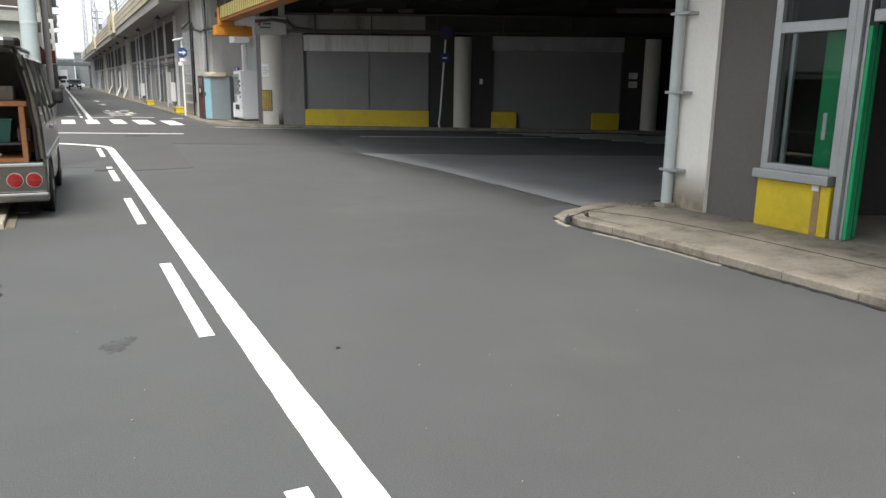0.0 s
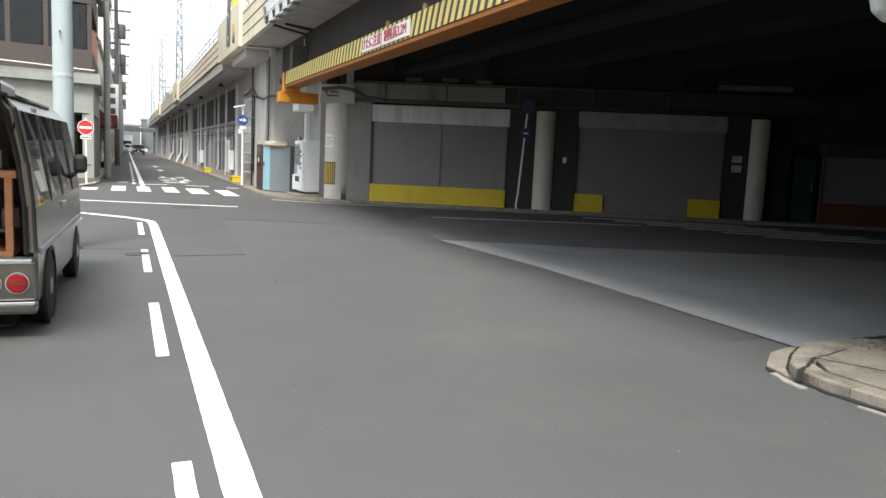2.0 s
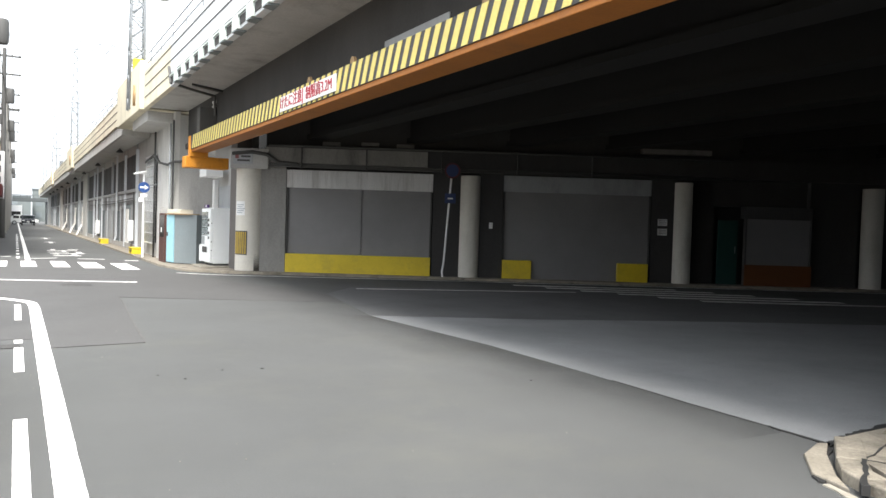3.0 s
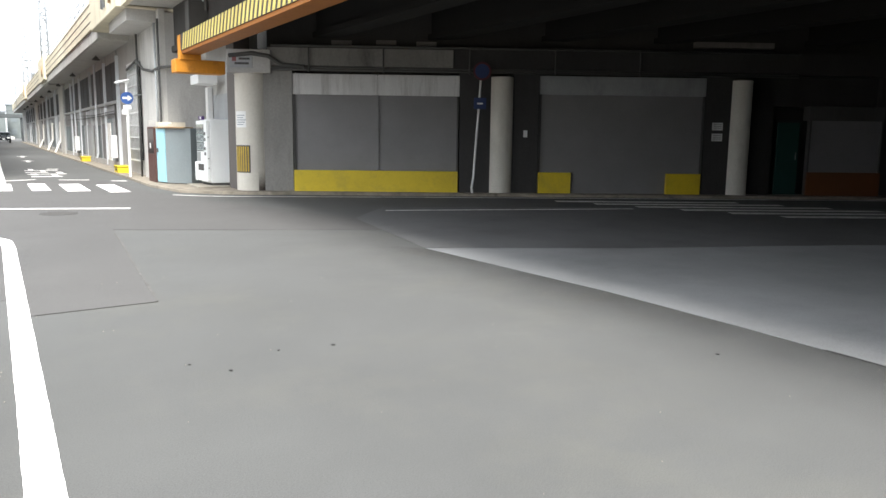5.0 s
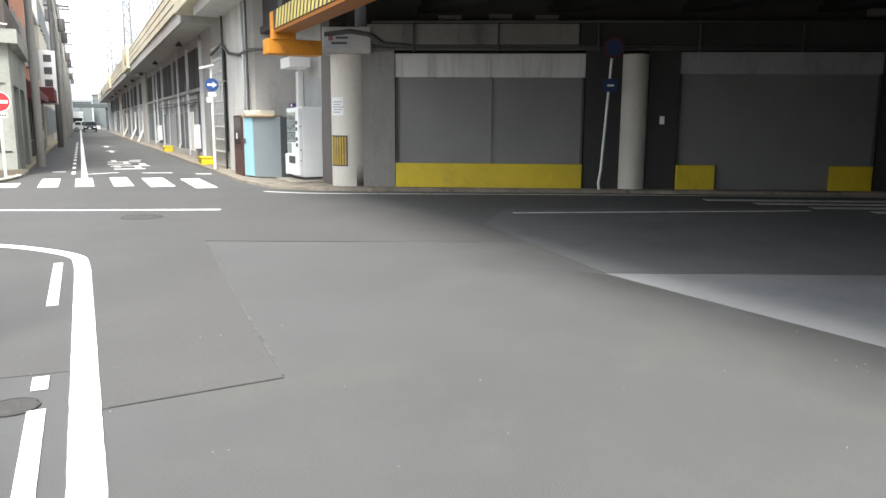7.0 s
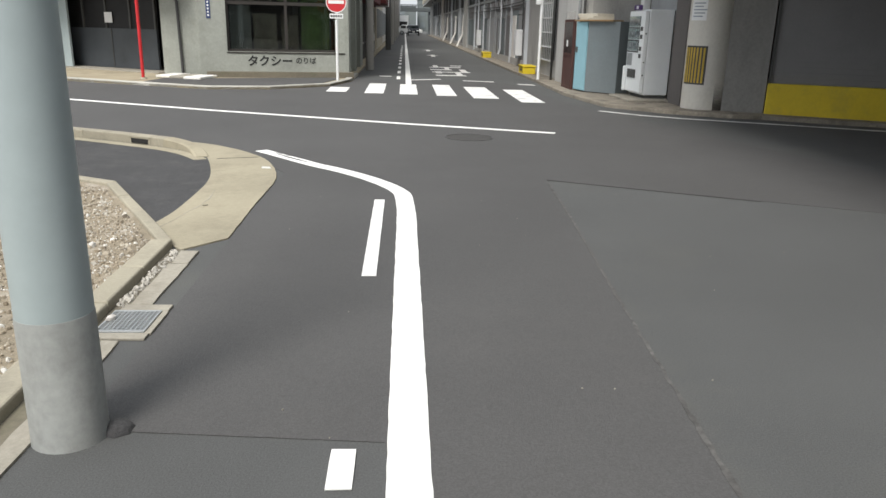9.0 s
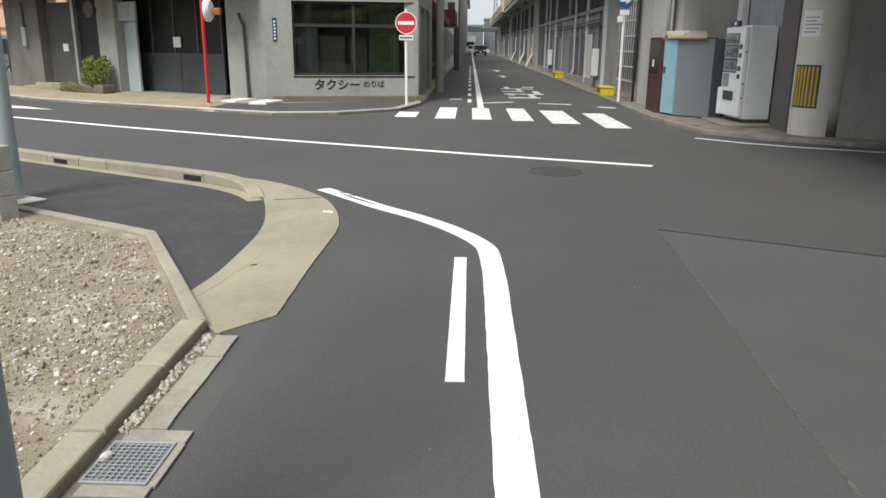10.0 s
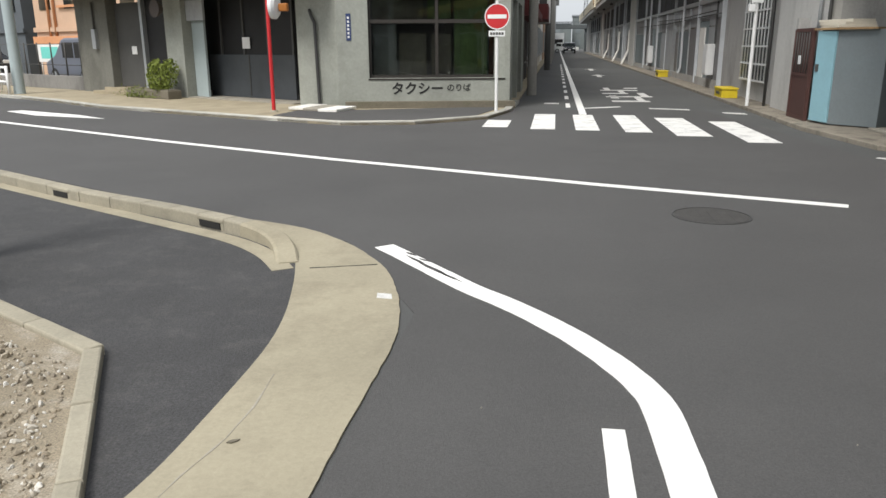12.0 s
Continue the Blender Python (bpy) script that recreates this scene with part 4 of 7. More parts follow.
setting("pavement_asphalt", prism(BM(), [(-3.9, 28.6), (-5.2, 28.3), (-5.3, 27.2), (-3.55, 26.3), (-2.4, 26.5), (-1.35, 27.55), (-1.05, 29.2), (-1.2, 29.6)][::-1], 0.045, 0.06), M_ASPHALT_NEW, "grey asphalt footway at the street corner", "pavement")

# ---- railway viaduct ----
SOFFIT = 4.9
setting("ceiling", prism(BM(), [(5.1, -30), (40, -30), (40, 26), (5.1, 26)], SOFFIT, 5.3), M_CEIL, "concrete underside of the railway bridge, deep shade painted black", "ceiling")
deck = BM()
prism(deck, [(3.85, -30), (5.12, -30), (5.12, 27.2), (3.85, 27.2)], SOFFIT, 5.1)
prism(deck, [(3.8, 27.2), (6.0, 27.2), (6.0, 33.2), (3.8, 33.2)], SOFFIT - 0.02, 5.1)
prism(deck, [(3.95, 33.2), (6.2, 33.2), (6.2, 150), (3.95, 150)], 4.6, 5.1)
setting("viaduct_deck", deck, M_CONC, "grey stained concrete deck overhang of the railway viaduct", "viaduct")
par = thing("viaduct_parapet", "cream and pale painted concrete parapet panels of the railway viaduct", "parapet", kind="structure")
y = -7.3
while y < 27:
    part("panel", box(BM(), 3.78, 3.92, y + 0.006, y + 2.3 - 0.006, 4.84, 6.0, 0.01), M_CREAM if y > 21 else M_PARW, par)
    y += 2.3
y = 33.25
while y < 148:
    part("panel", box(BM(), 3.8, 3.95, y, y + 2.98, 5.05, 6.0, 0.01), M_CREAM, par)
    part("edge_beam", box(BM(), 3.86, 3.98, y, y + 2.99, 4.62, 5.04, 0.01), M_CONC, par, "stained grey edge beam")
    y += 3.0
for z, x, ya, yb in ((5.15, 3.77, -7, 27), (5.5, 3.77, -7, 27), (5.85, 3.77, -7, 27), (5.3, 3.79, 33.3, 148), (5.6, 3.79, 33.3, 148), (5.88, 3.79, 33.3, 148)):
    part("groove", box(BM(), x, x + 0.013, ya, yb, z, z + 0.025), M_CONC_DARK, par)
for y0, y1, x0 in ((27.2, 33.2, 3.66), (60, 65.5, 3.66), (92, 97, 3.66)):
    part("pier_block", box(BM(), x0, 6.0, y0, y1, 4.82, 6.35, 0.03), M_CREAM, par, "cream concrete block at a pier")
    part("haunch", prism(BM(), [(x0 + 0.25, y0 + 0.1), (4.9, y0 + 0.1), (4.9, y0 + 3.5), (x0 + 0.25, y0 + 3.5)], 4.5, 4.83), M_CONC, par)
    part("drain_spout", tube(BM(), [(x0 - 0.03, y0 + 1.0, 5.7), (x0 - 0.03, y0 + 1.0, 5.05)], 0.05, 8), M_RUST, par)
M_MINT = mat("pale_mint_steel", (0.5, 0.57, 0.55), 0.6, grain=20, gvar=0.06, stain=2, svar=0.12, bump=0.04, dirt=(0.3, 0.3, 0.26), dirt_amount=0.5, dirt_scale=3)
for k in range(25):
    ya = -1.6 + k * 0.96
    part("foot_post", box(BM(), 3.725, 3.779, ya, ya + 0.4, 4.84, 5.12, 0.008), M_MINT, par, "pale mint steel foot of the parapet")
    part("foot_slot", box(BM(), 3.766, 3.779, ya + 0.44, ya + 0.94, 4.9, 5.06), M_CONC_DARK, par, "dark slot between the feet")
    part("slot_rail", box(BM(), 3.73, 3.765, ya + 0.4, ya + 0.96, 5.07, 5.11), M_MINT, par)
    part("foot_plate", prism(BM(), [(3.71, ya + 0.1), (3.9, ya + 0.02), (3.9, ya + 0.38), (3.71, ya + 0.3)], 4.812, 4.838), M_LOCKER, par, "dark steel plate under the foot")
part("cable", tube(BM(), [(3.74, 22.6, 5.35), (3.74, 22.3, 4.9), (4.3, 22.6, 4.84), (5.0, 23.0, 4.8), (5.05, 23.1, 4.3)], 0.035, 8), M_CONDUIT, par)
# railing on the parapet
rail = thing("parapet_railing", "thin dark steel railing on the railway parapet", "railing")
for x, ya, yb in ((3.86, -6, 27), (3.88, 33.5, 90)):
    for z in (6.35, 6.62):
        part("rail", rod(BM(), (x, ya, z - 0.1), (x, yb, z - 0.1), 0.018, n=8), M_FARDARK, rail)
    k = ya
    while k < yb:
        part("post", rod(BM(), (x, k, 5.98), (x, k, 6.54), 0.018, n=8), M_FARDARK, rail)
        k += 1.8
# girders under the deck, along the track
# Inner girders take the soffit's near-black shade; the outer one stays greyer.
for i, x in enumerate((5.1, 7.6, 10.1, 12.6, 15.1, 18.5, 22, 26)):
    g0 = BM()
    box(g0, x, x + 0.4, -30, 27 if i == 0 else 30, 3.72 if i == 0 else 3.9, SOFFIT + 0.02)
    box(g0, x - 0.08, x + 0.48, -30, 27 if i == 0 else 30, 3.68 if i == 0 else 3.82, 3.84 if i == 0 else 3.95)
    setting("girder_%d" % (i + 1), g0, M_CONC_DARK if i == 0 else M_CEIL, "girder under the railway deck, shade put into its dark colour", "girder")
setting("girder_label_strip", box(BM(), 5.08, 5.098, 10.5, 12.4, 4.05, 4.15), M_PANEL, "faded pale strip on the bridge girder", "sign")

# ---- shuttered front under the railway ----
def wbox(bm, s0, s1, o0, o1, z0, z1):
    return prism(bm, [W(s0, o0), W(s1, o0), W(s1, o1), W(s0, o1)], z0, z1)


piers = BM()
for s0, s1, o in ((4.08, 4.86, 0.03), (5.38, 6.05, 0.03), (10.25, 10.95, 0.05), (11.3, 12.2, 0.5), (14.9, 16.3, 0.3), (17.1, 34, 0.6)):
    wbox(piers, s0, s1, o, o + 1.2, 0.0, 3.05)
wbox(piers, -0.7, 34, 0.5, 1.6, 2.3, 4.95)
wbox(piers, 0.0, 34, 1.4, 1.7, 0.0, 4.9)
setting("wall_north", piers, M_CONC_DARK, "concrete wall between roller shutters, darkened for deep shade", "wall")
# Lighter tone than the inner piers, for the light reaching this corner.
setting("corner_pier", wbox(BM(), -0.72, -0.02, 0.02, 1.22, 0.0, 3.05), M_LINTEL, "grey stained concrete pier beside the corner column", "wall")
lint = BM()
wbox(lint, -0.6, 3.9, -0.02, 0.5, 3.1, 3.52)
setting("lintel", lint, M_LINTEL, "pale stained concrete lintel above the shutters", "wall")
# Inner stretch of the lintel in a darker tone, for the shade there.
setting("lintel_stain", wbox(BM(), 3.93, 34, 0.02, 0.5, 3.05, 3.6), M_CONC_DARK, "concrete lintel above the shutters, darker for the shade further in", "wall")
upper = BM()
for s, z in ((0.9, 3.66), (2.0, 3.68), (3.0, 3.66)):
    wbox(upper, s, s + 0.5, 0.42, 0.5, z, z + 0.1)
wbox(upper, 10.0, 12.0, 0.3, 0.5, 3.72, 3.86)
setting("lintel_ledge", upper, M_LINTEL, "pale ledges on the dark wall under the bridge", "wall")
pipes = thing("cable_run", "dark conduits running above the shutters", "conduit")
for z, o in ((3.0, -0.05), (3.06, -0.02), (3.56, -0.08)):
    p, q = W(-0.5, o), W(12.5, o)
    part("conduit", rod(BM(), (*p, z), (*q, z), 0.028, n=8), M_CONDUIT, pipes)
for s in (0.4, 2.2, 4.3, 6.4, 8.5):
    p = W(s, -0.08)
    part("clip", rod(BM(), (*p, 2.94), (*p, 3.6), 0.02, n=8), M_CONDUIT, pipes)
part("cable", tube(BM(), [(*W(-1.5, -0.1), 3.3), (*W(-0.95, -0.12), 3.36), (*W(-0.55, -0.1), 3.3), (*W(-0.25, -0.08), 3.1), (*W(0.3, -0.06), 3.06)], 0.05, 8), M_CONDUIT, pipes)


def shutter(s0, s1, yellow, mullion, box_h=(2.42, 2.92), bottom=0.06, sheet=None):
    label = "grey roller shutter with a pleated dirty-white box and yellow base" if yellow else "dark grey roller shutter below a railway arch"
    t = thing("roller_shutter", label, "shutter", (*W(s0, 0), 0), UZ, "roller shutters under the railway")
    w = s1 - s0
    cur, prof = BM(), []
    z = bottom
    while z < box_h[0] - 0.01:
        prof += [(0.1, z), (0.1, min(z + 0.084, box_h[0])), (0.112, min(z + 0.084, box_h[0])), (0.112, min(z + 0.09, box_h[0]))]
        z += 0.09
    ends = [[cur.verts.new((x, p[0], p[1])) for p in prof] for x in (0.04, w - 0.04)]
    for i in range(len(prof) - 1):
        cur.faces.new((ends[0][i], ends[1][i], ends[1][i + 1], ends[0][i + 1]))
    back = [cur.verts.new(p) for p in ((0.04, 0.17, bottom), (w - 0.04, 0.17, bottom), (w - 0.04, 0.17, box_h[0]), (0.04, 0.17, box_h[0]))]
    cur.faces.new(back)
    cur.faces.new((ends[0][0], back[0], back[1], ends[1][0]))
    part("curtain", cur, M_SHUT, t)
    hood = BM()
    box(hood, -0.02, w + 0.02, 0.06, 0.4, box_h[0], box_h[1], 0.01)
    part("hood", hood, sheet or M_BAND, t, "pleated dirty-white shutter box, darkened for shade further in")
    k = 0.03
    pl = BM()
    while k < w - 0.05:
        box(pl, k, k + 0.035, 0.045, 0.062, box_h[0] + 0.02, box_h[1] - 0.02)
        k += 0.07
    part("pleat", pl, sheet or M_BAND, t)
    for x in (0, w - 0.04):
        part("guide", box(BM(), x, x + 0.04, 0.05, 0.2, 0.0, box_h[0]), M_CONDUIT, t)
    if mullion:
        part("mullion", box(BM(), w * 0.51 - 0.015, w * 0.51 + 0.015, 0.06, 0.1, 0.6, box_h[1] + 0.02), M_SHUT, t)
    for a, b, c in yellow:
        part("yellow_panel", box(BM(), a, b, -0.03, 0.095, 0.0, c, 0.012), M_YELLOW, t, "yellow painted base panel")
    return t


shutter(0.0, 4.05, [(0.0, 4.05, 0.58)], True)
# Boxes further in get darker sheets in place of the deeper shade.
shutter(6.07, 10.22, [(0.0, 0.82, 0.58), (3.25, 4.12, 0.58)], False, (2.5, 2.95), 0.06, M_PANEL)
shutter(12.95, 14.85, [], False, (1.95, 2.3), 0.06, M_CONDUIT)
# Board and door colours are darkened for the shade this far in.
part("base_board", wbox(BM(), 12.95, 14.85, 0.0, 0.1, 0.0, 0.65), mat("shade_dark_orange", (0.13, 0.045, 0.012), 0.7), thing("base_board_panel", "orange board at the foot of a shutter, darkened for shade", "board"))
gd = thing("green_side_door", "green door in the wall under the bridge, darkened for shade", "door", (*W(12.3, 0.4), 0), UZ)
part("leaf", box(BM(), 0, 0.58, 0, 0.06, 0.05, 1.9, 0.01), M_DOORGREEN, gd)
part("handle", rod(BM(), (0.5, -0.03, 0.95), (0.5, -0.03, 1.15), 0.012, n=8), M_STEEL, gd)


def plate(name, s, z, w, h, label, material=None, o=0.0):
    t = thing(name, label, "notice", (*W(s, o), z), UZ)
    part("board", box(BM(), -w / 2, w / 2, -0.012, 0.0, -h / 2, h / 2, 0.003), material or M_WHITE, t)
    return t


plate("wall_notice", 5.72, 1.53, 0.1, 0.17, "small white switch plate on the dark pier", None, 0.025)
for z in (1.77, 1.5):
    t = plate("wall_notice", 10.57, z, 0.27, 0.19, "pale notice plate on the dark pier", M_BAND, 0.045)
    for k in range(3):
        part("writing", box(BM(), -0.1, 0.1, -0.015, -0.0125, 0.045 - k * 0.045, 0.055 - k * 0.045), M_CONDUIT, t)


def column(s, o, r, label):
    t = thing("column", label, "column", (*W(s, o), 0), UZ, "round columns under the railway", "structure")
    part("shaft", ring_lathe(BM(), [(r, 0), (r, 2.9)], 40), M_COLUMN, t)
    return t


column(5.12, 0.12, 0.29, "off-white round concrete column between shutters")
column(11.15, 0.12, 0.27, "off-white round concrete column between shutters")
column(16.6, 0.1, 0.28, "grey round concrete column in deep shade")
c1 = column(-1.06, 0.33, 0.41, "white round corner column with a striped guard panel")
part("capital", box(BM(), -0.5, 0.55, -0.42, 0.5, 2.9, 3.46, 0.02), M_CONC, c1, "stained concrete block on the column")
nb = part("name_board", box(BM(), -0.42, 0.12, -0.437, -0.423, 3.02, 3.32, 0.003), M_PANEL, c1, "faded pale name board")
for k, (xa, xb, z) in enumerate(((-0.2, 0.06, 3.23), (-0.3, 0.04, 3.12))):
    part("writing", box(BM(), xa, xb, -0.441, -0.4375, z - 0.025, z + 0.025), M_CONDUIT, nb)
part("emblem", box(BM(), -0.36, -0.26, -0.441, -0.4375, 3.17, 3.28), mat("dull_red", (0.25, 0.09, 0.09), 0.7), nb)


def curved_panel(bm, r, a0, a1, z0, z1, n=10, thick=0.006):
    pts = [(math.cos(radians(a0 + (a1 - a0) * i / n)), math.sin(radians(a0 + (a1 - a0) * i / n))) for i in range(n + 1)]
    return prism(bm, [(x * (r + thick), y * (r + thick)) for x, y in pts] + [(x * r, y * r) for x, y in pts[::-1]], z0, z1)


part("foot_grime", curved_panel(BM(), 0.4135, -62, 30, 0.06, 0.6, 16, 0.002), film_mat("brown_foot_grime", (0.09, 0.075, 0.06), 2, (0.75, 0.1, 1.2, 1.0), 4.5, 0.6), c1, "brown grime at the column foot")
guard = part("guard_panel", curved_panel(BM(), 0.411, -152, -88, 0.5, 1.17, 10), M_CONDUIT, c1, "black and yellow striped guard panel")
for k in range(7):
    a = -149 + k * 8.6
    part("stripe", curved_panel(BM(), 0.418, a, a + 4.6, 0.53, 1.14, 3, 0.004), M_GUARD, guard)
paper = part("notice_paper", curved_panel(BM(), 0.411, -148, -100, 1.6, 1.99, 8, 0.003), M_WHITE, c1, "white paper notice taped to the column")
for k in range(5):
    part("writing", curved_panel(BM(), 0.4145, -140 + (k % 2) * 3, -110 + (k % 3) * 5, 1.66 + k * 0.055, 1.68 + k * 0.055, 5, 0.002), mat("grey_print", (0.3, 0.34, 0.38), 0.8), paper)

# ---- no-parking sign leaning on the front ----
npk = thing("no_parking_sign", "leaning white pole with a round sign and blue plate", "road sign", (*W(4.42, -0.25), 0.06), UZ)
part("pole", tube(BM(), [(-0.02, 0, 0.0), (-0.04, 0, 0.14), (0.0, 0.0, 0.4), (0.16, 0.05, 2.95)], 0.028, 10), M_WHITE, npk)
disc = part("sign_disc", ring_lathe(BM(), [(0.22, -0.02), (0.22, 0.0)], 32, (0.17, -0.01, 2.95), "Y"), M_DULLRED, npk, "round dull red and blue sign")
part("sign_face", ring_lathe(BM(), [(0.17, -0.026), (0.17, -0.021)], 32, (0.17, -0.01, 2.95), "Y"), M_DULLBLUE, disc)
pb = part("blue_plate", box(BM(), -0.02, 0.28, -0.04, -0.025, 2.05, 2.32, 0.004), M_DULLBLUE, npk)
part("arrow", box(BM(), 0.06, 0.2, -0.045, -0.041, 2.16, 2.2), M_WHITE, pb)

# ---- height limit beam ----
beam = thing("height_limit_beam", "yellow and black striped height limit beam on orange steel", "height barrier")
part("girder", box(BM(), 4.32, 4.72, -6, 22.6, 3.2, 3.32, 0.01), M_ORANGE_DARK, beam, "orange painted steel underside")
part("face", box(BM(), 4.3, 4.34, -6, 22.55, 3.27, 3.62, 0.006), M_STRIPE_K, beam, "black face with pale yellow diagonal stripes")
part("back", box(BM(), 4.62, 4.72, -6, 22.6, 3.32, 3.6, 0.01), M_ORANGE, beam)
st = BM()
for p in ((4.294, 0.0, 3.275), (4.294, 0.125, 3.275), (4.294, -0.025, 3.615), (4.294, -0.15, 3.615)):
    st.verts.new(p)
for p in ((4.2995, 0.0, 3.275), (4.2995, 0.125, 3.275), (4.2995, -0.025, 3.615), (4.2995, -0.15, 3.615)):
    st.verts.new(p)
st.verts.ensure_lookup_table()
for f in ((0, 1, 2, 3), (7, 6, 5, 4), (0, 4, 5, 1), (1, 5, 6, 2), (2, 6, 7, 3), (3, 7, 4, 0)):
    st.faces.new([st.verts[i] for i in f])
first = part("stripe", st, M_STRIPE_Y, beam)
first.location = (0, -5.8, 0)
for k in range(1, 122):
    piece("stripe", first.data, beam, Matrix.Translation((0, -5.8 + k * 0.231, 0)))
part("bracket", box(BM(), 4.18, 5.3, 22.5, 22.95, 2.8, 3.1, 0.02), M_ORANGE, beam, "orange steel end bracket")
part("bracket_web", box(BM(), 4.28, 4.75, 22.45, 22.7, 3.08, 3.62, 0.015), M_ORANGE, beam)
sign_b = part("warning_board", box(BM(), 4.274, 4.29, 12.27, 14.85, 3.31, 3.56, 0.003), M_WHITE, beam, "white warning board with dark red lettering")
part("divider", box(BM(), 4.268, 4.2735, 13.66, 13.69, 3.315, 3.555), M_REDINK, sign_b)
rot = Matrix.Rotation(radians(-90), 4, "Z") @ Matrix.Rotation(radians(90), 4, "X")
text_part("lettering", "\u3051\u305f\u306b\u6ce8\u610f", 0.225, M_REDINK, sign_b, Matrix.Translation((4.27, 14.27, 3.435)) @ rot)
text_part("lettering", "\u5236\u9650\u9ad83.2M", 0.225, M_REDINK, sign_b, Matrix.Translation((4.27, 12.97, 3.435)) @ rot)
for y in (11.85, 13.6, 8.5):
    part("lifting_eye", ring_lathe(BM(), [(0.07, -0.02), (0.07, 0.02)], 12, (4.36, y, 3.66), "X"), M_RUST, beam)

# ---- electrical boxes by the beam end ----
eb = thing("junction_box", "dark grey electrical box with cables under the deck", "electrical box", (5.0, 23.3, 3.75))
part("case", box(BM(), -0.35, 0.35, -0.15, 0.2, 0, 0.75, 0.015), M_CONDUIT, eb)
for k in range(3):
    part("cable", tube(BM(), [(0.45 + k * 0.09, 0, 0.1), (0.45 + k * 0.09, 0, 1.0), (0.2 + k * 0.09, -0.6, 1.12), (-0.8, -1.4, 1.1)], 0.03, 8), M_CONDUIT, eb)
part("insulator", ring_lathe(BM(), [(0.05, 0.75), (0.1, 0.8), (0.06, 0.86), (0.1, 0.92), (0.05, 1.0)], 12, (0.1, 0, 0)), M_WHITE, eb)
eb2 = thing("junction_box", "pale electrical box under the deck", "electrical box", (5.35, 22.8, 3.9))
part("case", box(BM(), -0.2, 0.2, -0.1, 0.12, 0, 0.35, 0.015), M_STEEL, eb2)

# ---- railway wall along the street ----
XR, X1 = 5.95, 4.85
base = BM()
box(base, XR, 6.5, 23.9, 27.2, 0, SOFFIT + 0.05)
box(base, X1, 6.5, 27.0, 130, 0, 4.75)
setting("wall_east", base, M_CONC, "grey stained concrete wall of the railway viaduct", "wall")
pil = BM()
for y0, y1 in ((27.0, 30.1), (60.5, 63.5), (92.5, 96)):
    box(pil, X1 - 0.16, X1 + 0.02, y0, y1, 0, 4.85, 0.02)
setting("pilaster", pil, M_PILASTER, "grey concrete pilaster under the viaduct", "wall")
# bay beside the corner column
# Dark block added in place of the shaded recess in the wall.
setting("pier_recess", box(BM(), 5.8, 6.2, 23.6, 24.28, 0.05, 4.9), M_GREYW, "brown-grey block standing for the dark recess beside the corner column", "wall")
part_bay = thing("service_bay", "pale panel and white frame behind the vending machine", "wall panel")
part("panel", box(BM(), XR - 0.03, XR + 0.01, 24.0, 26.2, 1.5, 2.5, 0.004), M_PANEL, part_bay)
part("post", box(BM(), XR - 0.16, XR - 0.02, 26.3, 26.55, 0.06, 2.72, 0.01), M_WHITE, part_bay)
part("lamp_board", box(BM(), XR - 0.7, XR - 0.2, 25.0, 25.9, 2.74, 2.98, 0.01), M_WHITE, part_bay, "white sign box")
pipe_w = thing("wall_pipe", "grey downpipes on the railway wall", "pipe")
for x, y in ((4.62, 30.3), (4.64, 27.4), (4.78, 36.0), (4.64, 26.9)):
    part("pipe", rod(BM(), (x, y, 0.05), (x, y, 4.55), 0.032, n=10), M_STEEL if y > 30.5 or y == 27.4 else M_CONDUIT, pipe_w)
part("pipe", tube(BM(), [(4.7, 33, 3.6), (4.6, 30.4, 3.7), (4.6, 29.2, 3.35), (4.62, 27.8, 3.2), (4.66, 26.9, 3.25), (5.8, 25.6, 3.3)], 0.04, 8), M_CONDUIT, pipe_w)
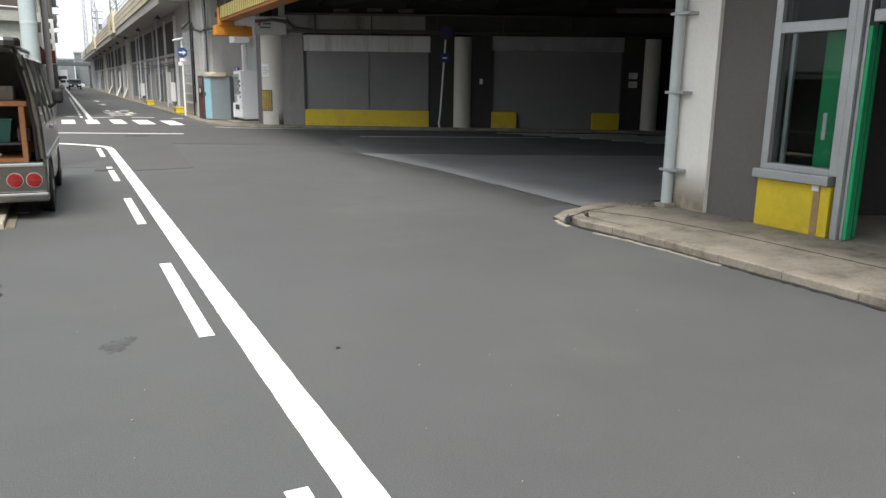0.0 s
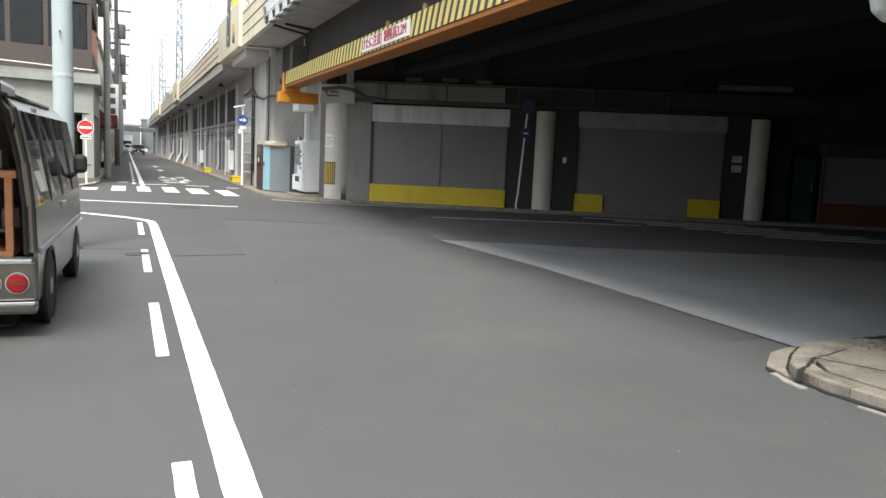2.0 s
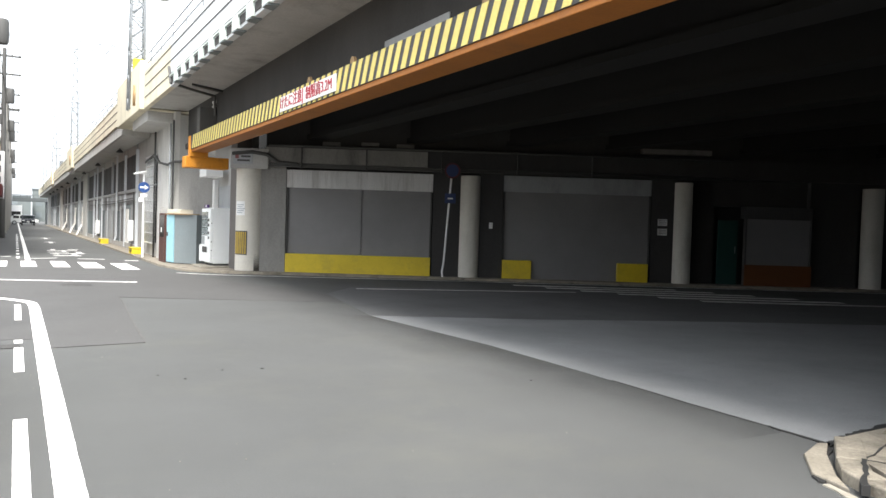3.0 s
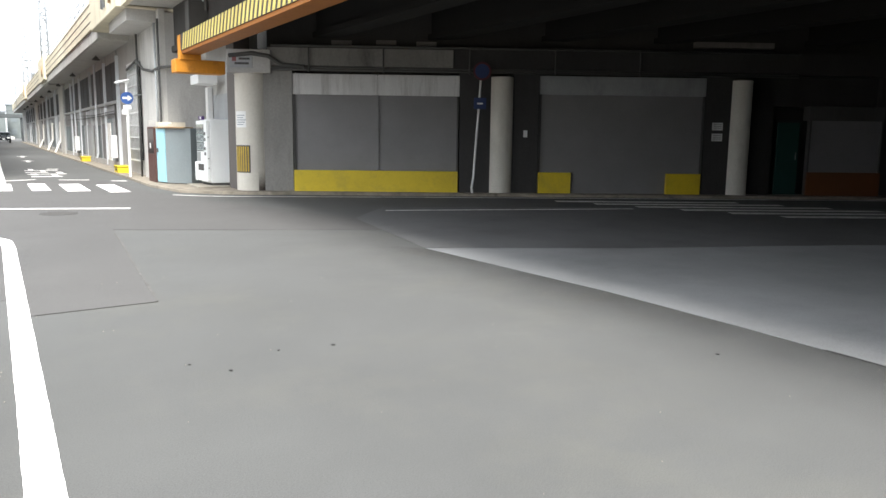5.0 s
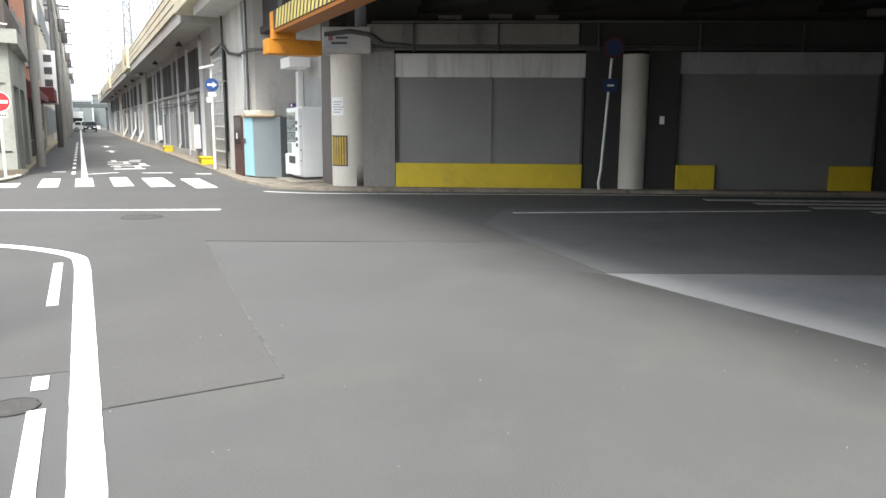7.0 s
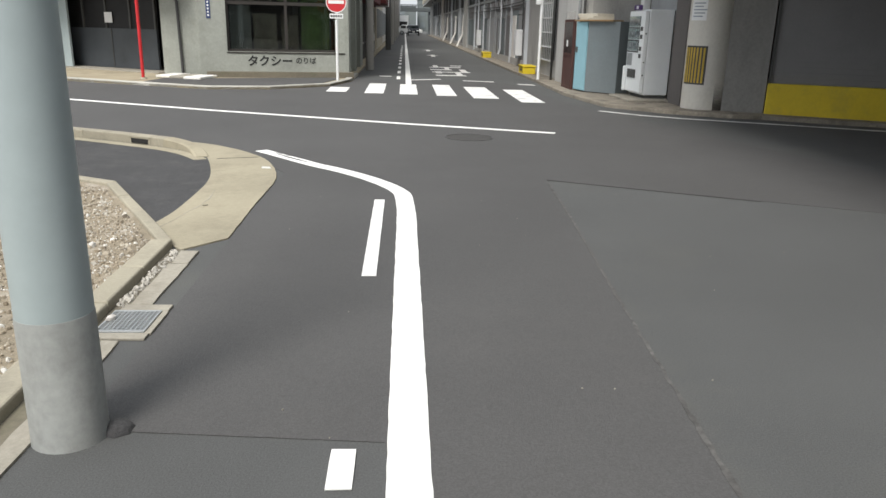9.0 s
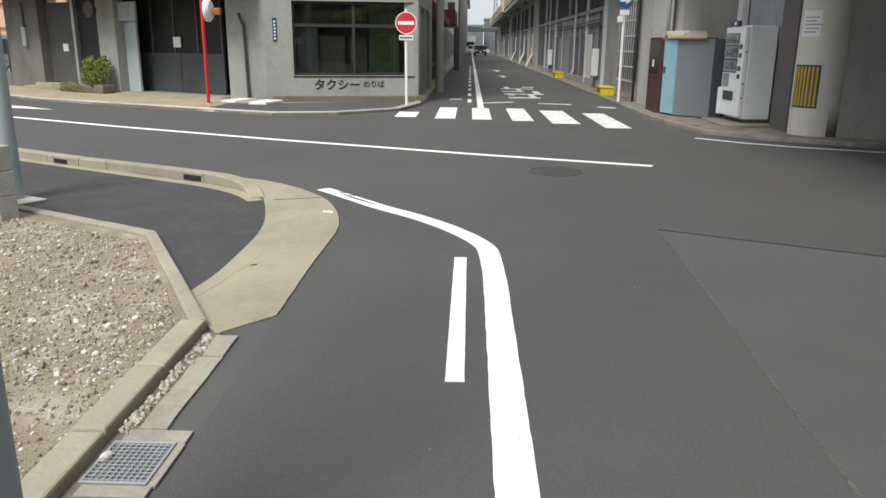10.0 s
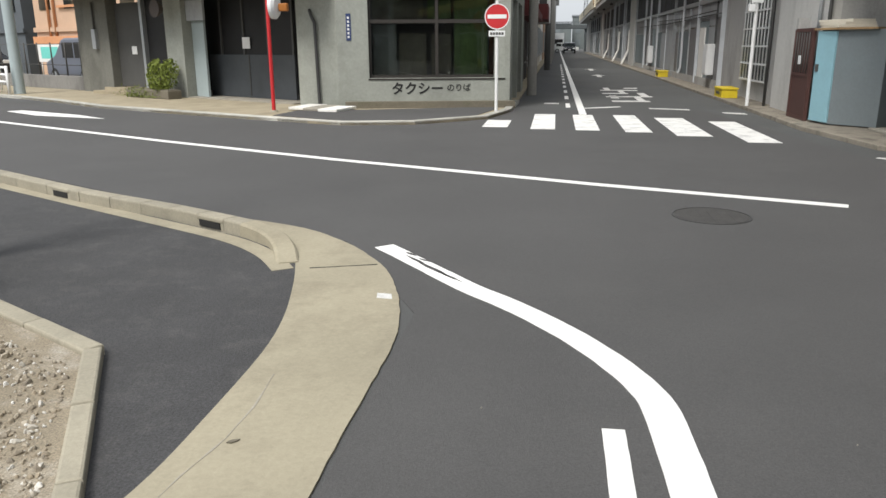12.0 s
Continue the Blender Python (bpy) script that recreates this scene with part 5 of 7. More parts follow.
# panelled frontage in bays: boarding below, dark glazing above, pale posts
front = thing("railway_frontage", "grey boarded frontage with dark glazing under the viaduct", "frontage", kind="structure")
rf = random.Random(31)
bays = [36.0, 39.8, 45.1, 50.3, 55.5, 60.4, 64.2, 69.2, 74.2, 79.2, 84.2, 89.2, 94.0, 99.0, 104.0, 109.0, 114.0, 119.0, 124.0]
for k, (y, y2) in enumerate(zip(bays, bays[1:])):
    n = 2 if y2 - y < 4.2 else 3
    step = (y2 - y) / n
    part("glazing", box(BM(), X1 - 0.02, X1 + 0.005, y + 0.05, y2 - 0.05, 2.72, 4.2, 0.006), M_MESH if k != 5 else M_PANEL, front)
    for q in range(1, n):
        part("mullion", box(BM(), X1 - 0.045, X1 - 0.015, y + q * step - 0.02, y + q * step + 0.02, 2.72, 4.2), M_CONDUIT, front)
    part("post", box(BM(), X1 - 0.12, X1 + 0.02, y - 0.04, y + 0.04, 0.1, 4.35, 0.01), M_PARW if k % 3 != 2 else M_STEEL, front)
    yy = y + 0.06
    while yy < y2 - 0.3:
        w = min(rf.choice((0.9, 1.2, 1.7, 2.3)), y2 - 0.06 - yy)
        top = rf.choice((1.78, 1.85, 1.85, 2.05))
        part("lower_board", box(BM(), X1 - rf.uniform(0.035, 0.06), X1, yy, yy + w - 0.03, 0.3, top, 0.006), rf.choice((M_PANEL, M_LOCKER, M_LOCKER, M_SHUT, M_BOARD)), front)
        part("middle_board", box(BM(), X1 - rf.uniform(0.03, 0.045), X1, yy, yy + w - 0.02, top + 0.04, 2.56, 0.006), rf.choice((M_PANEL, M_PANEL, M_SHUT)), front)
        if rf.random() < 0.4:
            part("stile", box(BM(), X1 - 0.085, X1 - 0.03, yy - 0.03, yy + 0.02, 0.28, 2.56, 0.005), rf.choice((M_PARW, M_STEEL, M_CONDUIT)), front)
        yy += w
    part("plinth", box(BM(), X1 - 0.08, X1, y, y2, 0.05, 0.28 + rf.uniform(-0.03, 0.04)), M_CONC, front)
    if k % 2 == 0:
        ln = part("eave_lamp", ring_lathe(BM(), [(0.05, 0.0), (0.14, -0.1), (0.15, -0.14), (0.12, -0.15)], 12, (X1 - 0.4, y2 - 0.6, 4.55)), M_CONDUIT, front, "dark round lamp under the eave")
        part("lamp_stem", rod(BM(), (X1 - 0.4, y2 - 0.6, 4.55), (X1 - 0.4, y2 - 0.6, 4.62), 0.02, n=6), M_CONDUIT, ln)
part("transom", box(BM(), X1 - 0.1, X1 + 0.02, 36.0, 124, 2.57, 2.7, 0.01), M_STEEL, front)
for yy in (42.6, 52.8, 67.0, 77.0):
    part("downpipe", tube(BM(), [(X1 - 0.13, yy, 4.5), (X1 - 0.13, yy, 0.5), (X1 - 0.2, yy, 0.3)], 0.045, 8), M_PARW, front, "pale downpipe")
for ya, yb, z in ((36.2, 58, 2.2), (37, 50, 2.3)):
    part("conduit", tube(BM(), [(X1 - 0.1, ya, z), (X1 - 0.1, (ya + yb) / 2, z - 0.05), (X1 - 0.1, yb, z + 0.03)], 0.018, 6), M_CONDUIT, front)
part("white_door", box(BM(), X1 - 0.07, X1 - 0.03, 38.6, 39.5, 0.12, 1.85, 0.008), M_WHITEW, front, "narrow white door")
for yy in (64.0, 72.0, 84):
    part("leaning_pipe", tube(BM(), [(X1 - 0.12, yy, 2.2), (X1 - 0.15, yy, 0.9), (X1 - 0.55, yy - 0.2, 0.08)], 0.07, 8), M_WHITEW, front)
wb = thing("barred_window", "white barred window in the concrete wall", "window", (X1 - 0.01, 30.9, 0))
part("pane", box(BM(), -0.06, -0.04, 0.1, 2.4, 0.55, 3.75), M_GLASS_DARK, wb)
part("backing", box(BM(), -0.02, 0.0, 0.1, 2.4, 0.55, 3.75), M_SHUT, wb)
for kk in range(9):
    part("bar", rod(BM(), (-0.08, 0.15 + kk * 0.28, 0.5), (-0.08, 0.15 + kk * 0.28, 3.8), 0.018, n=8), M_WHITE, wb)
for z in (0.52, 0.9, 1.3, 1.7, 2.1, 2.6, 3.0, 3.4, 3.78):
    part("cross_bar", box(BM(), -0.1, -0.07, 0.1, 2.45, z - 0.02, z + 0.02), M_WHITE, wb)
for yy, hh in ((37.2, 0.9), (52.0, 0.8)):
    mb = thing("meter_box", "small white meter box on the boarded wall", "meter box", (X1 - 0.15, yy, 0.45))
    part("case", box(BM(), -0.12, 0.1, -0.3, 0.3, 0, hh, 0.015), M_WHITE, mb)
    part("lid", box(BM(), -0.135, -0.121, -0.26, 0.26, 0.05, hh * 0.8, 0.004), M_WHITE, mb)


def wheel_block(y, s):
    t = thing("yellow_sandbox", "yellow plastic box at the foot of the wall", "box", (4.42, y, 0.07), 0, "yellow boxes along the wall")
    part("body", prism(BM(), [(-0.22, -0.42), (0.16, -0.42), (0.16, 0.42), (-0.22, 0.42)], 0.0, 0.26 * s, 0.03), M_YELLOW, t)
    part("top", box(BM(), -0.24, 0.18, -0.44, 0.44, 0.26 * s, 0.26 * s + 0.05, 0.015), M_YELLOW, t)
    part("slot", box(BM(), -0.226, -0.22, -0.2, 0.2, 0.08, 0.14), M_CONDUIT, t)
    return t


wheel_block(33.0, 0.75)
wheel_block(45.0, 0.75)


# ---- vending machine, cabinet, gate ----
def vending_machine(at, rz):
    t = thing("vending_machine", "white drinks vending machine seen from its plain side", "vending machine", at, rz)
    # front faces -x, its side faces -y
    part("cabinet", box(BM(), 0.0, 0.5, 0.0, 0.84, 0.06, 1.71, 0.018), M_VEND, t)
    part("plinth", box(BM(), 0.04, 0.48, 0.02, 0.82, 0.0, 0.06), M_CONDUIT, t)
    door = part("door", box(BM(), -0.1, -0.004, 0.0, 0.84, 0.1, 1.68, 0.02), M_VEND, t)
    for z in (1.38, 1.14, 0.92):
        win = part("display_window", box(BM(), -0.112, -0.101, 0.2, 0.8, z, z + 0.2, 0.003), M_GLASS, door, "dark display window with drink samples")
        part("sample_row", box(BM(), -0.1085, -0.1015, 0.22, 0.78, z + 0.03, z + 0.15), mat("drink_samples", (0.4, 0.4, 0.42), 0.5, grain=12, gvar=0.7, stain=14, svar=0.8), win)
        part("button_strip", box(BM(), -0.112, -0.101, 0.2, 0.8, z - 0.035, z - 0.012), M_CONDUIT, door)
    part("poster", box(BM(), -0.108, -0.101, 0.5, 0.78, 0.62, 0.86, 0.004), M_STEEL, door)
    for zz in (1.3, 1.15, 0.92, 0.78):
        part("coin_panel", box(BM(), -0.115, -0.101, 0.05, 0.15, zz, zz + 0.08, 0.004), M_CONDUIT, door)
    part("dispensing_flap", box(BM(), -0.12, -0.101, 0.25, 0.68, 0.38, 0.55, 0.01), M_CONDUIT, door)
    part("lower_bulge", box(BM(), -0.16, -0.1, 0.74, 0.84, 0.1, 0.6, 0.02), M_VEND, door)
    for z in (0.7, 1.25, 0.45):
        part("lock", rod(BM(), (-0.05, -0.012, z), (-0.05, 0.0, z), 0.015, n=10), M_CONDUIT, door)
    top = part("top_sign", box(BM(), -0.06, 0.0, 0.4, 0.75, 1.7, 1.8, 0.02), M_PURPLE, t, "small dark purple sign on top")
    part("sign_mark", box(BM(), -0.066, -0.061, 0.5, 0.6, 1.72, 1.78), M_WHITE, top)
    return t


vending_machine((5.4, 24.58, 0.1), 4)
vp = thing("machine_plinth", "rough concrete plinth under the vending machine", "plinth", (5.1, 24.35, 0.055))
part("slab", box(BM(), -0.1, 0.85, -0.15, 1.3, 0, 0.045, 0.012), M_WALKWAY, vp)
cab = thing("storage_cabinet", "slate-blue board cabinet with a light blue front panel", "cabinet", (4.52, 24.9, 0.06))
part("body", prism(BM(), [(0.11, 1.45), (0.66, 0.92), (1.0, 1.2), (0.7, 2.2), (0.02, 1.95)], 0.02, 1.52, 0.008), M_LOCKER, cab)
cd = part("door", prism(BM(), [(-0.04, 1.95), (0.085, 1.45), (0.12, 1.46), (-0.005, 1.96)], 0.04, 1.5), M_TEALBOX, cab, "light blue door panel")
part("handle", prism(BM(), [(-0.05, 1.9), (-0.035, 1.84), (-0.01, 1.84), (-0.025, 1.9)], 0.85, 0.97), M_CONDUIT, cd)
part("roof", prism(BM(), [(0.03, 1.4), (0.5, 0.95), (0.8, 1.2), (0.72, 2.25), (-0.08, 2.05)], 1.52, 1.55), M_RUST, cab, "thin rusty roof sheet")
for k, (zz, ww) in enumerate(((1.56, 0.42), (1.605, 0.36), (1.65, 0.3))):
    bd = thing("stacked_board", "pale timber board lying on the cabinet roof", "board", (4.86, 26.65 + k * 0.05, 0.05 + zz), 10 * k)
    part("plank", box(BM(), -ww * 0.7, ww * 0.7, -0.4, 0.4, 0.0, 0.045, 0.006), M_PALE, bd)
gate = thing("iron_gate", "maroon steel gate with barred panels beside the cabinet", "gate", (4.44, 27.0, 0.06))
part("frame", box(BM(), 0.0, 0.06, 0.0, 0.06, 0, 1.55), M_MAROON, gate)
part("frame", box(BM(), 0.0, 0.06, 0.94, 1.0, 0, 1.55), M_MAROON, gate)
for z in (0.0, 0.75, 1.5):
    part("rail", box(BM(), 0.005, 0.055, 0.06, 0.94, z, z + 0.06), M_MAROON, gate)
part("panel", box(BM(), 0.02, 0.04, 0.06, 0.94, 0.06, 1.5), M_MAROON, gate)
for k in range(6):
    part("bar", rod(BM(), (0.0, 0.15 + k * 0.14, 0.8), (0.0, 0.15 + k * 0.14, 1.5), 0.01, n=6), M_CONDUIT, gate)
part("tag", box(BM(), -0.012, 0.0, 0.5, 0.62, 0.95, 1.1), M_WHITE, gate)
part("side_wall", box(BM(), 0.05, 0.28, 1.02, 1.14, 0, 1.75), M_CONC, gate)


# ---- signs and poles ----
def sign_arrow():
    t = thing("one_way_sign", "white pole with blue one-way arrow sign and lamp", "road sign", (4.25, 30.2, 0.06))
    part("pole", rod(BM(), (0, 0, 0), (0, 0, 2.95), 0.038, n=12), M_WHITE, t)
    b = part("arrow_board", ring_lathe(BM(), [(0.19, -0.06), (0.19, -0.044)], 32, (0, 0, 2.46), "Y"), M_BLUE, t, "round blue board with a white arrow")
    a = BM()
    prism(a, [(-0.13, 0), (0.02, 0), (0.02, -0.06), (0.15, 0.03), (0.02, 0.12), (0.02, 0.06), (-0.13, 0.06)], 0, 0.004)
    bmesh.ops.transform(a, matrix=Matrix.Translation((0, -0.062, 2.43)) @ Matrix.Rotation(radians(90), 4, "X"), verts=a.verts[:])
    part("arrow", a, M_WHITE, b)
    part("sub_plate", box(BM(), -0.12, 0.12, -0.055, -0.042, 2.12, 2.24, 0.004), M_WHITE, t)
    part("lamp_arm", box(BM(), -0.2, 0.1, -0.04, 0.04, 2.92, 2.96, 0.01), M_WHITE, t)
    lamp = part("lamp", box(BM(), -0.22, 0.22, -0.12, 0.12, -0.03, 0.03, 0.02), M_WHITE, t)
    lamp.matrix_basis = Matrix.Translation((-0.12, 0, 2.97)) @ Matrix.Rotation(radians(-14), 4, "Y")
    part("lamp_arm", rod(BM(), (0, 0, 2.5), (0.6, 0.1, 2.62), 0.025, n=8), M_STEEL, t)
    part("cable_box", box(BM(), -0.16, -0.03, -0.07, 0.07, 1.95, 2.1, 0.01), M_WHITE, t)
    return t


sign_arrow()
ne = thing("no_entry_sign", "round red no-entry sign on a white pole", "road sign", (-1.02, 28.35, 0.05))
part("pole", rod(BM(), (0, 0, 0), (0, 0, 2.15), 0.032, n=12), M_WHITE, ne)
nd = part("disc", ring_lathe(BM(), [(0.24, -0.05), (0.24, -0.036)], 40, (0, 0, 1.85), "Y"), M_RED, ne, "red disc with a white bar")
part("rim", annulus(BM(), 0.226, 0.244, -0.054, -0.0515, 40, (0, 0, 1.85), "Y"), M_WHITE, nd)
part("bar", box(BM(), -0.185, 0.185, -0.056, -0.0515, 1.812, 1.888), M_WHITE, nd)
sp = part("sub_plate", box(BM(), -0.16, 0.16, -0.05, -0.036, 1.475, 1.585, 0.004), M_WHITE, ne)
for k in range(5):
    part("writing", box(BM(), -0.135 + k * 0.056, -0.09 + k * 0.056, -0.053, -0.0505, 1.505, 1.555), M_CONDUIT, sp)
red = thing("mirror_pole", "red painted pole carrying an orange-backed traffic mirror", "traffic mirror", (-5.58, 28.0, 0.05))
part("pole", rod(BM(), (0, 0, 0), (0, 0, 4.6), 0.038, n=14), M_RED, red)
mir = part("mirror", ring_lathe(BM(), [(0.2, -0.03), (0.16, -0.055), (0.08, -0.07), (0.01, -0.075)], 28, (0.16, -0.05, 2.08), "X"), M_MIRROR, red, "round convex traffic mirror")
part("hood", ring_lathe(BM(), [(0.245, -0.05), (0.25, 0.02), (0.2, 0.07), (0.01, 0.1)], 28, (0.16, -0.05, 2.08), "X"), M_WHITE, mir, "white rounded mirror back")
part("bracket", box(BM(), 0.26, 0.44, -0.1, 0.02, 1.98, 2.13, 0.02), M_ORANGE_DARK, red, "orange mirror bracket")
part("arm", rod(BM(), (0, 0, 2.08), (0.3, -0.04, 2.08), 0.02, n=8), M_ORANGE, red)
mb2 = thing("red_pole_base", "small concrete footing of the mirror pole", "footing", (-5.58, 28.0, 0.05))
part("collar", ring_lathe(BM(), [(0.09, 0), (0.075, 0.04)], 14), M_KERB, mb2)

bp = thing("steel_utility_pole", "thick blue-grey steel utility pole with worn base", "utility pole", (-0.55, 11.97, 0))
part("shaft", ring_lathe(BM(), [(0.122, 0.46), (0.121, 2.5), (0.116, 5.0), (0.104, 8.5)], 32), M_POLE, bp, "smooth blue-grey painted shaft")
part("base_sleeve", ring_lathe(BM(), [(0.128, 0.0), (0.126, 0.03), (0.1245, 0.45), (0.123, 0.465)], 32), M_POLE_BASE, bp, "scuffed pale grey base sleeve")
for z, a in ((2.8, -100), (3.7, -80), (4.6, -100)):
    part("step_bolt", rod(BM(), (0.117 * math.cos(radians(a)), 0.117 * math.sin(radians(a)), z), (0.2 * math.cos(radians(a)), 0.2 * math.sin(radians(a)), z), 0.014, n=8), M_STEEL, bp)
part("collar", ring_lathe(BM(), [(0.1215, 2.22), (0.124, 2.23), (0.124, 2.27), (0.1208, 2.28)], 32), M_POLE, bp)


def utility_pole(x, y, h, r, material, label, fittings=True):
    t = thing("utility_pole", label, "utility pole", (x, y, 0.0), 0, "utility poles along the street")
    part("shaft", rod(BM(), (0, 0, 0), (0, 0, h), r, r * 0.7, 14), material, t)
    if fittings:
        for z in (h - 0.5, h - 1.6):
            part("crossarm", box(BM(), -0.9, 0.9, -0.05, 0.05, z, z + 0.1), M_CONDUIT, t)
            for k in (-0.8, -0.4, 0.4, 0.8):
                part("insulator", ring_lathe(BM(), [(0.04, z + 0.1), (0.06, z + 0.16), (0.03, z + 0.22)], 8, (k, 0, 0)), M_WHITE, t)
        part("transformer", ring_lathe(BM(), [(0.22, h - 3.3), (0.25, h - 3.2), (0.25, h - 2.5), (0.2, h - 2.4)], 14, (0.32, 0, 0)), M_CONDUIT, t)
        part("junction", box(BM(), -0.3, -0.1, -0.2, 0.2, h - 4.6, h - 4.0, 0.02), M_CONDUIT, t)
    return t


utility_pole(-0.5, 34.4, 11.0, 0.135, M_UTIL, "grey concrete utility pole at the pavement edge")
for y, h in ((55, 11.5), (68, 11), (82, 11.5), (97, 11), (115, 11.5), (135, 11)):
    utility_pole(-0.35, y, h, 0.16, M_UTIL if y != 55 else M_CONDUIT, "distant utility pole with crossarms and transformer")
wires = thing("overhead_wires", "black overhead wires strung between utility poles", "wire")
ys = [(-0.55, 11.97, 8.3), (-0.5, 34.4, 10.4), (-0.35, 55, 10.9), (-0.35, 68, 10.4), (-0.35, 82, 10.9), (-0.35, 97, 10.4), (-0.35, 115, 10.9)]
for dx, dz in ((-0.8, 0.2), (-0.4, 0.2), (0.4, 0.2), (0.8, 0.2), (0.15, -1.8), (0.25, -2.6), (0.1, -3.4)):
    for a, b in zip(ys, ys[1:]):
        pts = [(a[0] + (b[0] - a[0]) * q + dx, a[1] + (b[1] - a[1]) * q, a[2] + (b[2] - a[2]) * q + dz - 0.5 * 4 * q * (1 - q)) for q in (0, 0.25, 0.5, 0.75, 1)]
        w_bm = BM()
        for p, q in zip(pts, pts[1:]):
            rod(w_bm, p, q, 0.014, n=5)
        part("wire", w_bm, M_BLACK, wires)

# ---- workshop under the railway ----
XW = 6.05
wk = BM()
box(wk, XW, XW + 0.25, 3.6, 4.32, 0.05, SOFFIT)
box(wk, XW, XW + 0.25, 2.66, 3.6, 3.1, SOFFIT)
box(wk, XW, XW + 0.25, -1.5, 2.66, 3.0, SOFFIT)
box(wk, XW, XW + 0.25, -30, -1.5, 0.05, SOFFIT)
setting("wall_workshop", wk, M_GREYW, "brown-grey rendered workshop wall", "wall")
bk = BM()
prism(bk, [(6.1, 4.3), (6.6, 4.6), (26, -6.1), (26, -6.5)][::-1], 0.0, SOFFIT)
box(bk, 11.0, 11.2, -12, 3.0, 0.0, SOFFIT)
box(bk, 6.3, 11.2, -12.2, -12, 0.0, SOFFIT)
setting("wall_workshop_inner", bk, M_CONC_DARK, "inner walls of the workshop, painted dark for the unlit room", "wall")
setting("workshop_floor", box(BM(), 6.06, 11.0, -12, 4.0, 0.0, 0.065), M_WALKWAY, "grey concrete floor inside the workshop", "floor")
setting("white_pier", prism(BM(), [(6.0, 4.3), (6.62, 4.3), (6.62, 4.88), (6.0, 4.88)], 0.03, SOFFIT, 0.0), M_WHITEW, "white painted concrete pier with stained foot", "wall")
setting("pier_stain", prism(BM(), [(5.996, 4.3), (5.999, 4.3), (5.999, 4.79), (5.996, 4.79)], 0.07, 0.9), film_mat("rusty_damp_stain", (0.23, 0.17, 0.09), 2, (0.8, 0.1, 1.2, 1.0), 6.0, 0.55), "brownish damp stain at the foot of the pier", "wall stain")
bw = thing("wall_base_panel", "yellow painted panel below the workshop window", "panel", (XW, 0, 0.07))
part("sheet", box(BM(), -0.05, 0.05, 2.98, 3.62, 0, 0.47, 0.006), M_YELLOW, bw)
part("side_sheet", box(BM(), -0.06, 0.05, 2.8, 2.9, 0, 0.47, 0.006), M_YELLOW, bw)
part("strap", box(BM(), -0.055, 0.05, 2.905, 2.975, 0, 0.5, 0.004), M_RUST, bw, "rusty brown strap")
part("tag", box(BM(), -0.065, -0.056, 2.92, 2.99, 0.42, 0.48), M_WHITE, bw)
win = thing("window_1", "grey aluminium workshop window with clear glass", "window", (XW, 0, 0), 0, "", "structure")
part("window_sill", box(BM(), -0.12, 0.12, 2.8, 3.64, 0.55, 0.64, 0.008), M_STEEL, win)
for y0, y1, z0, z1 in ((3.52, 3.6, 0.64, 3.1), (2.76, 2.84, 0.64, 3.1), (2.84, 3.52, 0.64, 0.7), (2.84, 3.52, 1.93, 2.03), (2.84, 3.52, 3.02, 3.1)):
    part("window_frame", box(BM(), -0.06, 0.08, y0, y1, z0, z1, 0.006), M_STEEL, win)
for z0, z1 in ((0.7, 1.93), (2.03, 3.02)):
    part("pane", box(BM(), 0.0, 0.008, 2.84, 3.52, z0, z1), M_GLASS, win)
part("inner_stile", box(BM(), 0.02, 0.05, 3.4, 3.44, 0.7, 1.93), M_STEEL, win)
dr = thing("door_1", "open workshop doorway with green sliding leaf", "door", (XW, 0, 0), 0, "", "structure")
part("door_frame", box(BM(), -0.07, 0.1, 2.69, 2.755, 0.07, 3.1, 0.006), M_STEEL, dr)
part("door_frame", box(BM(), -0.03, 0.1, 2.655, 2.685, 0.07, 3.1, 0.006), M_STEEL, dr)
part("head", box(BM(), -0.06, 0.1, -1.5, 2.6, 1.98, 2.08, 0.006), M_STEEL, dr)
part("transom_glass", box(BM(), 0.0, 0.01, -1.5, 2.6, 2.08, 3.0), M_GLASS_DARK, dr)
part("leaf", box(BM(), 0.13, 0.17, 2.66, 3.16, 0.08, 1.97, 0.004), M_GREEN, dr, "green painted sliding door leaf")
part("leaf_edge", box(BM(), -0.03, 0.03, 2.615, 2.65, 0.08, 1.95, 0.004), M_GREEN, dr, "bright green door edge")
part("handle", box(BM(), 0.115, 0.13, 3.05, 3.09, 0.95, 1.2), M_WHITE, dr)
bike = thing("bicycle_frame", "dim metal tubing leaning inside the workshop", "frame stand", (7.1, 2.1, 0.07))
part("tube", tube(BM(), [(0, 0.3, 0.0), (0.1, 0.0, 0.45), (0.2, -0.5, 0.5), (0.3, -0.8, 0.0)], 0.018, 8), M_STEEL, bike)
part("tube", tube(BM(), [(0.1, 0.0, 0.45), (0.1, 0.1, 0.8), (0.0, -0.2, 0.85)], 0.015, 8), M_STEEL, bike)
dp = thing("drainpipe", "pale blue-grey drainpipe with straps on the white pier", "pipe", (5.93, 4.8, 0))
part("pipe", tube(BM(), [(0, 0, 0.1), (0, 0, 2.55), (-0.07, 0.0, 2.63), (-0.78, 0.02, 2.57), (-0.87, 0.02, 2.61), (-0.91, 0.02, 2.72), (-0.92, 0.02, 3.0), (-0.92, 0.02, 4.85)], 0.062, 14), M_PIPE, dp)
for z in (0.5, 1.36, 2.2):
    part("strap", box(BM(), -0.075, 0.1, -0.2, 0.075, z - 0.015, z + 0.015, 0.004), M_STEEL, dp)
part("branch", rod(BM(), (-0.56, 0.02, 2.6), (-0.56, 0.02, 4.85), 0.024, n=10), M_PIPE, dp, "thin pale branch pipe")
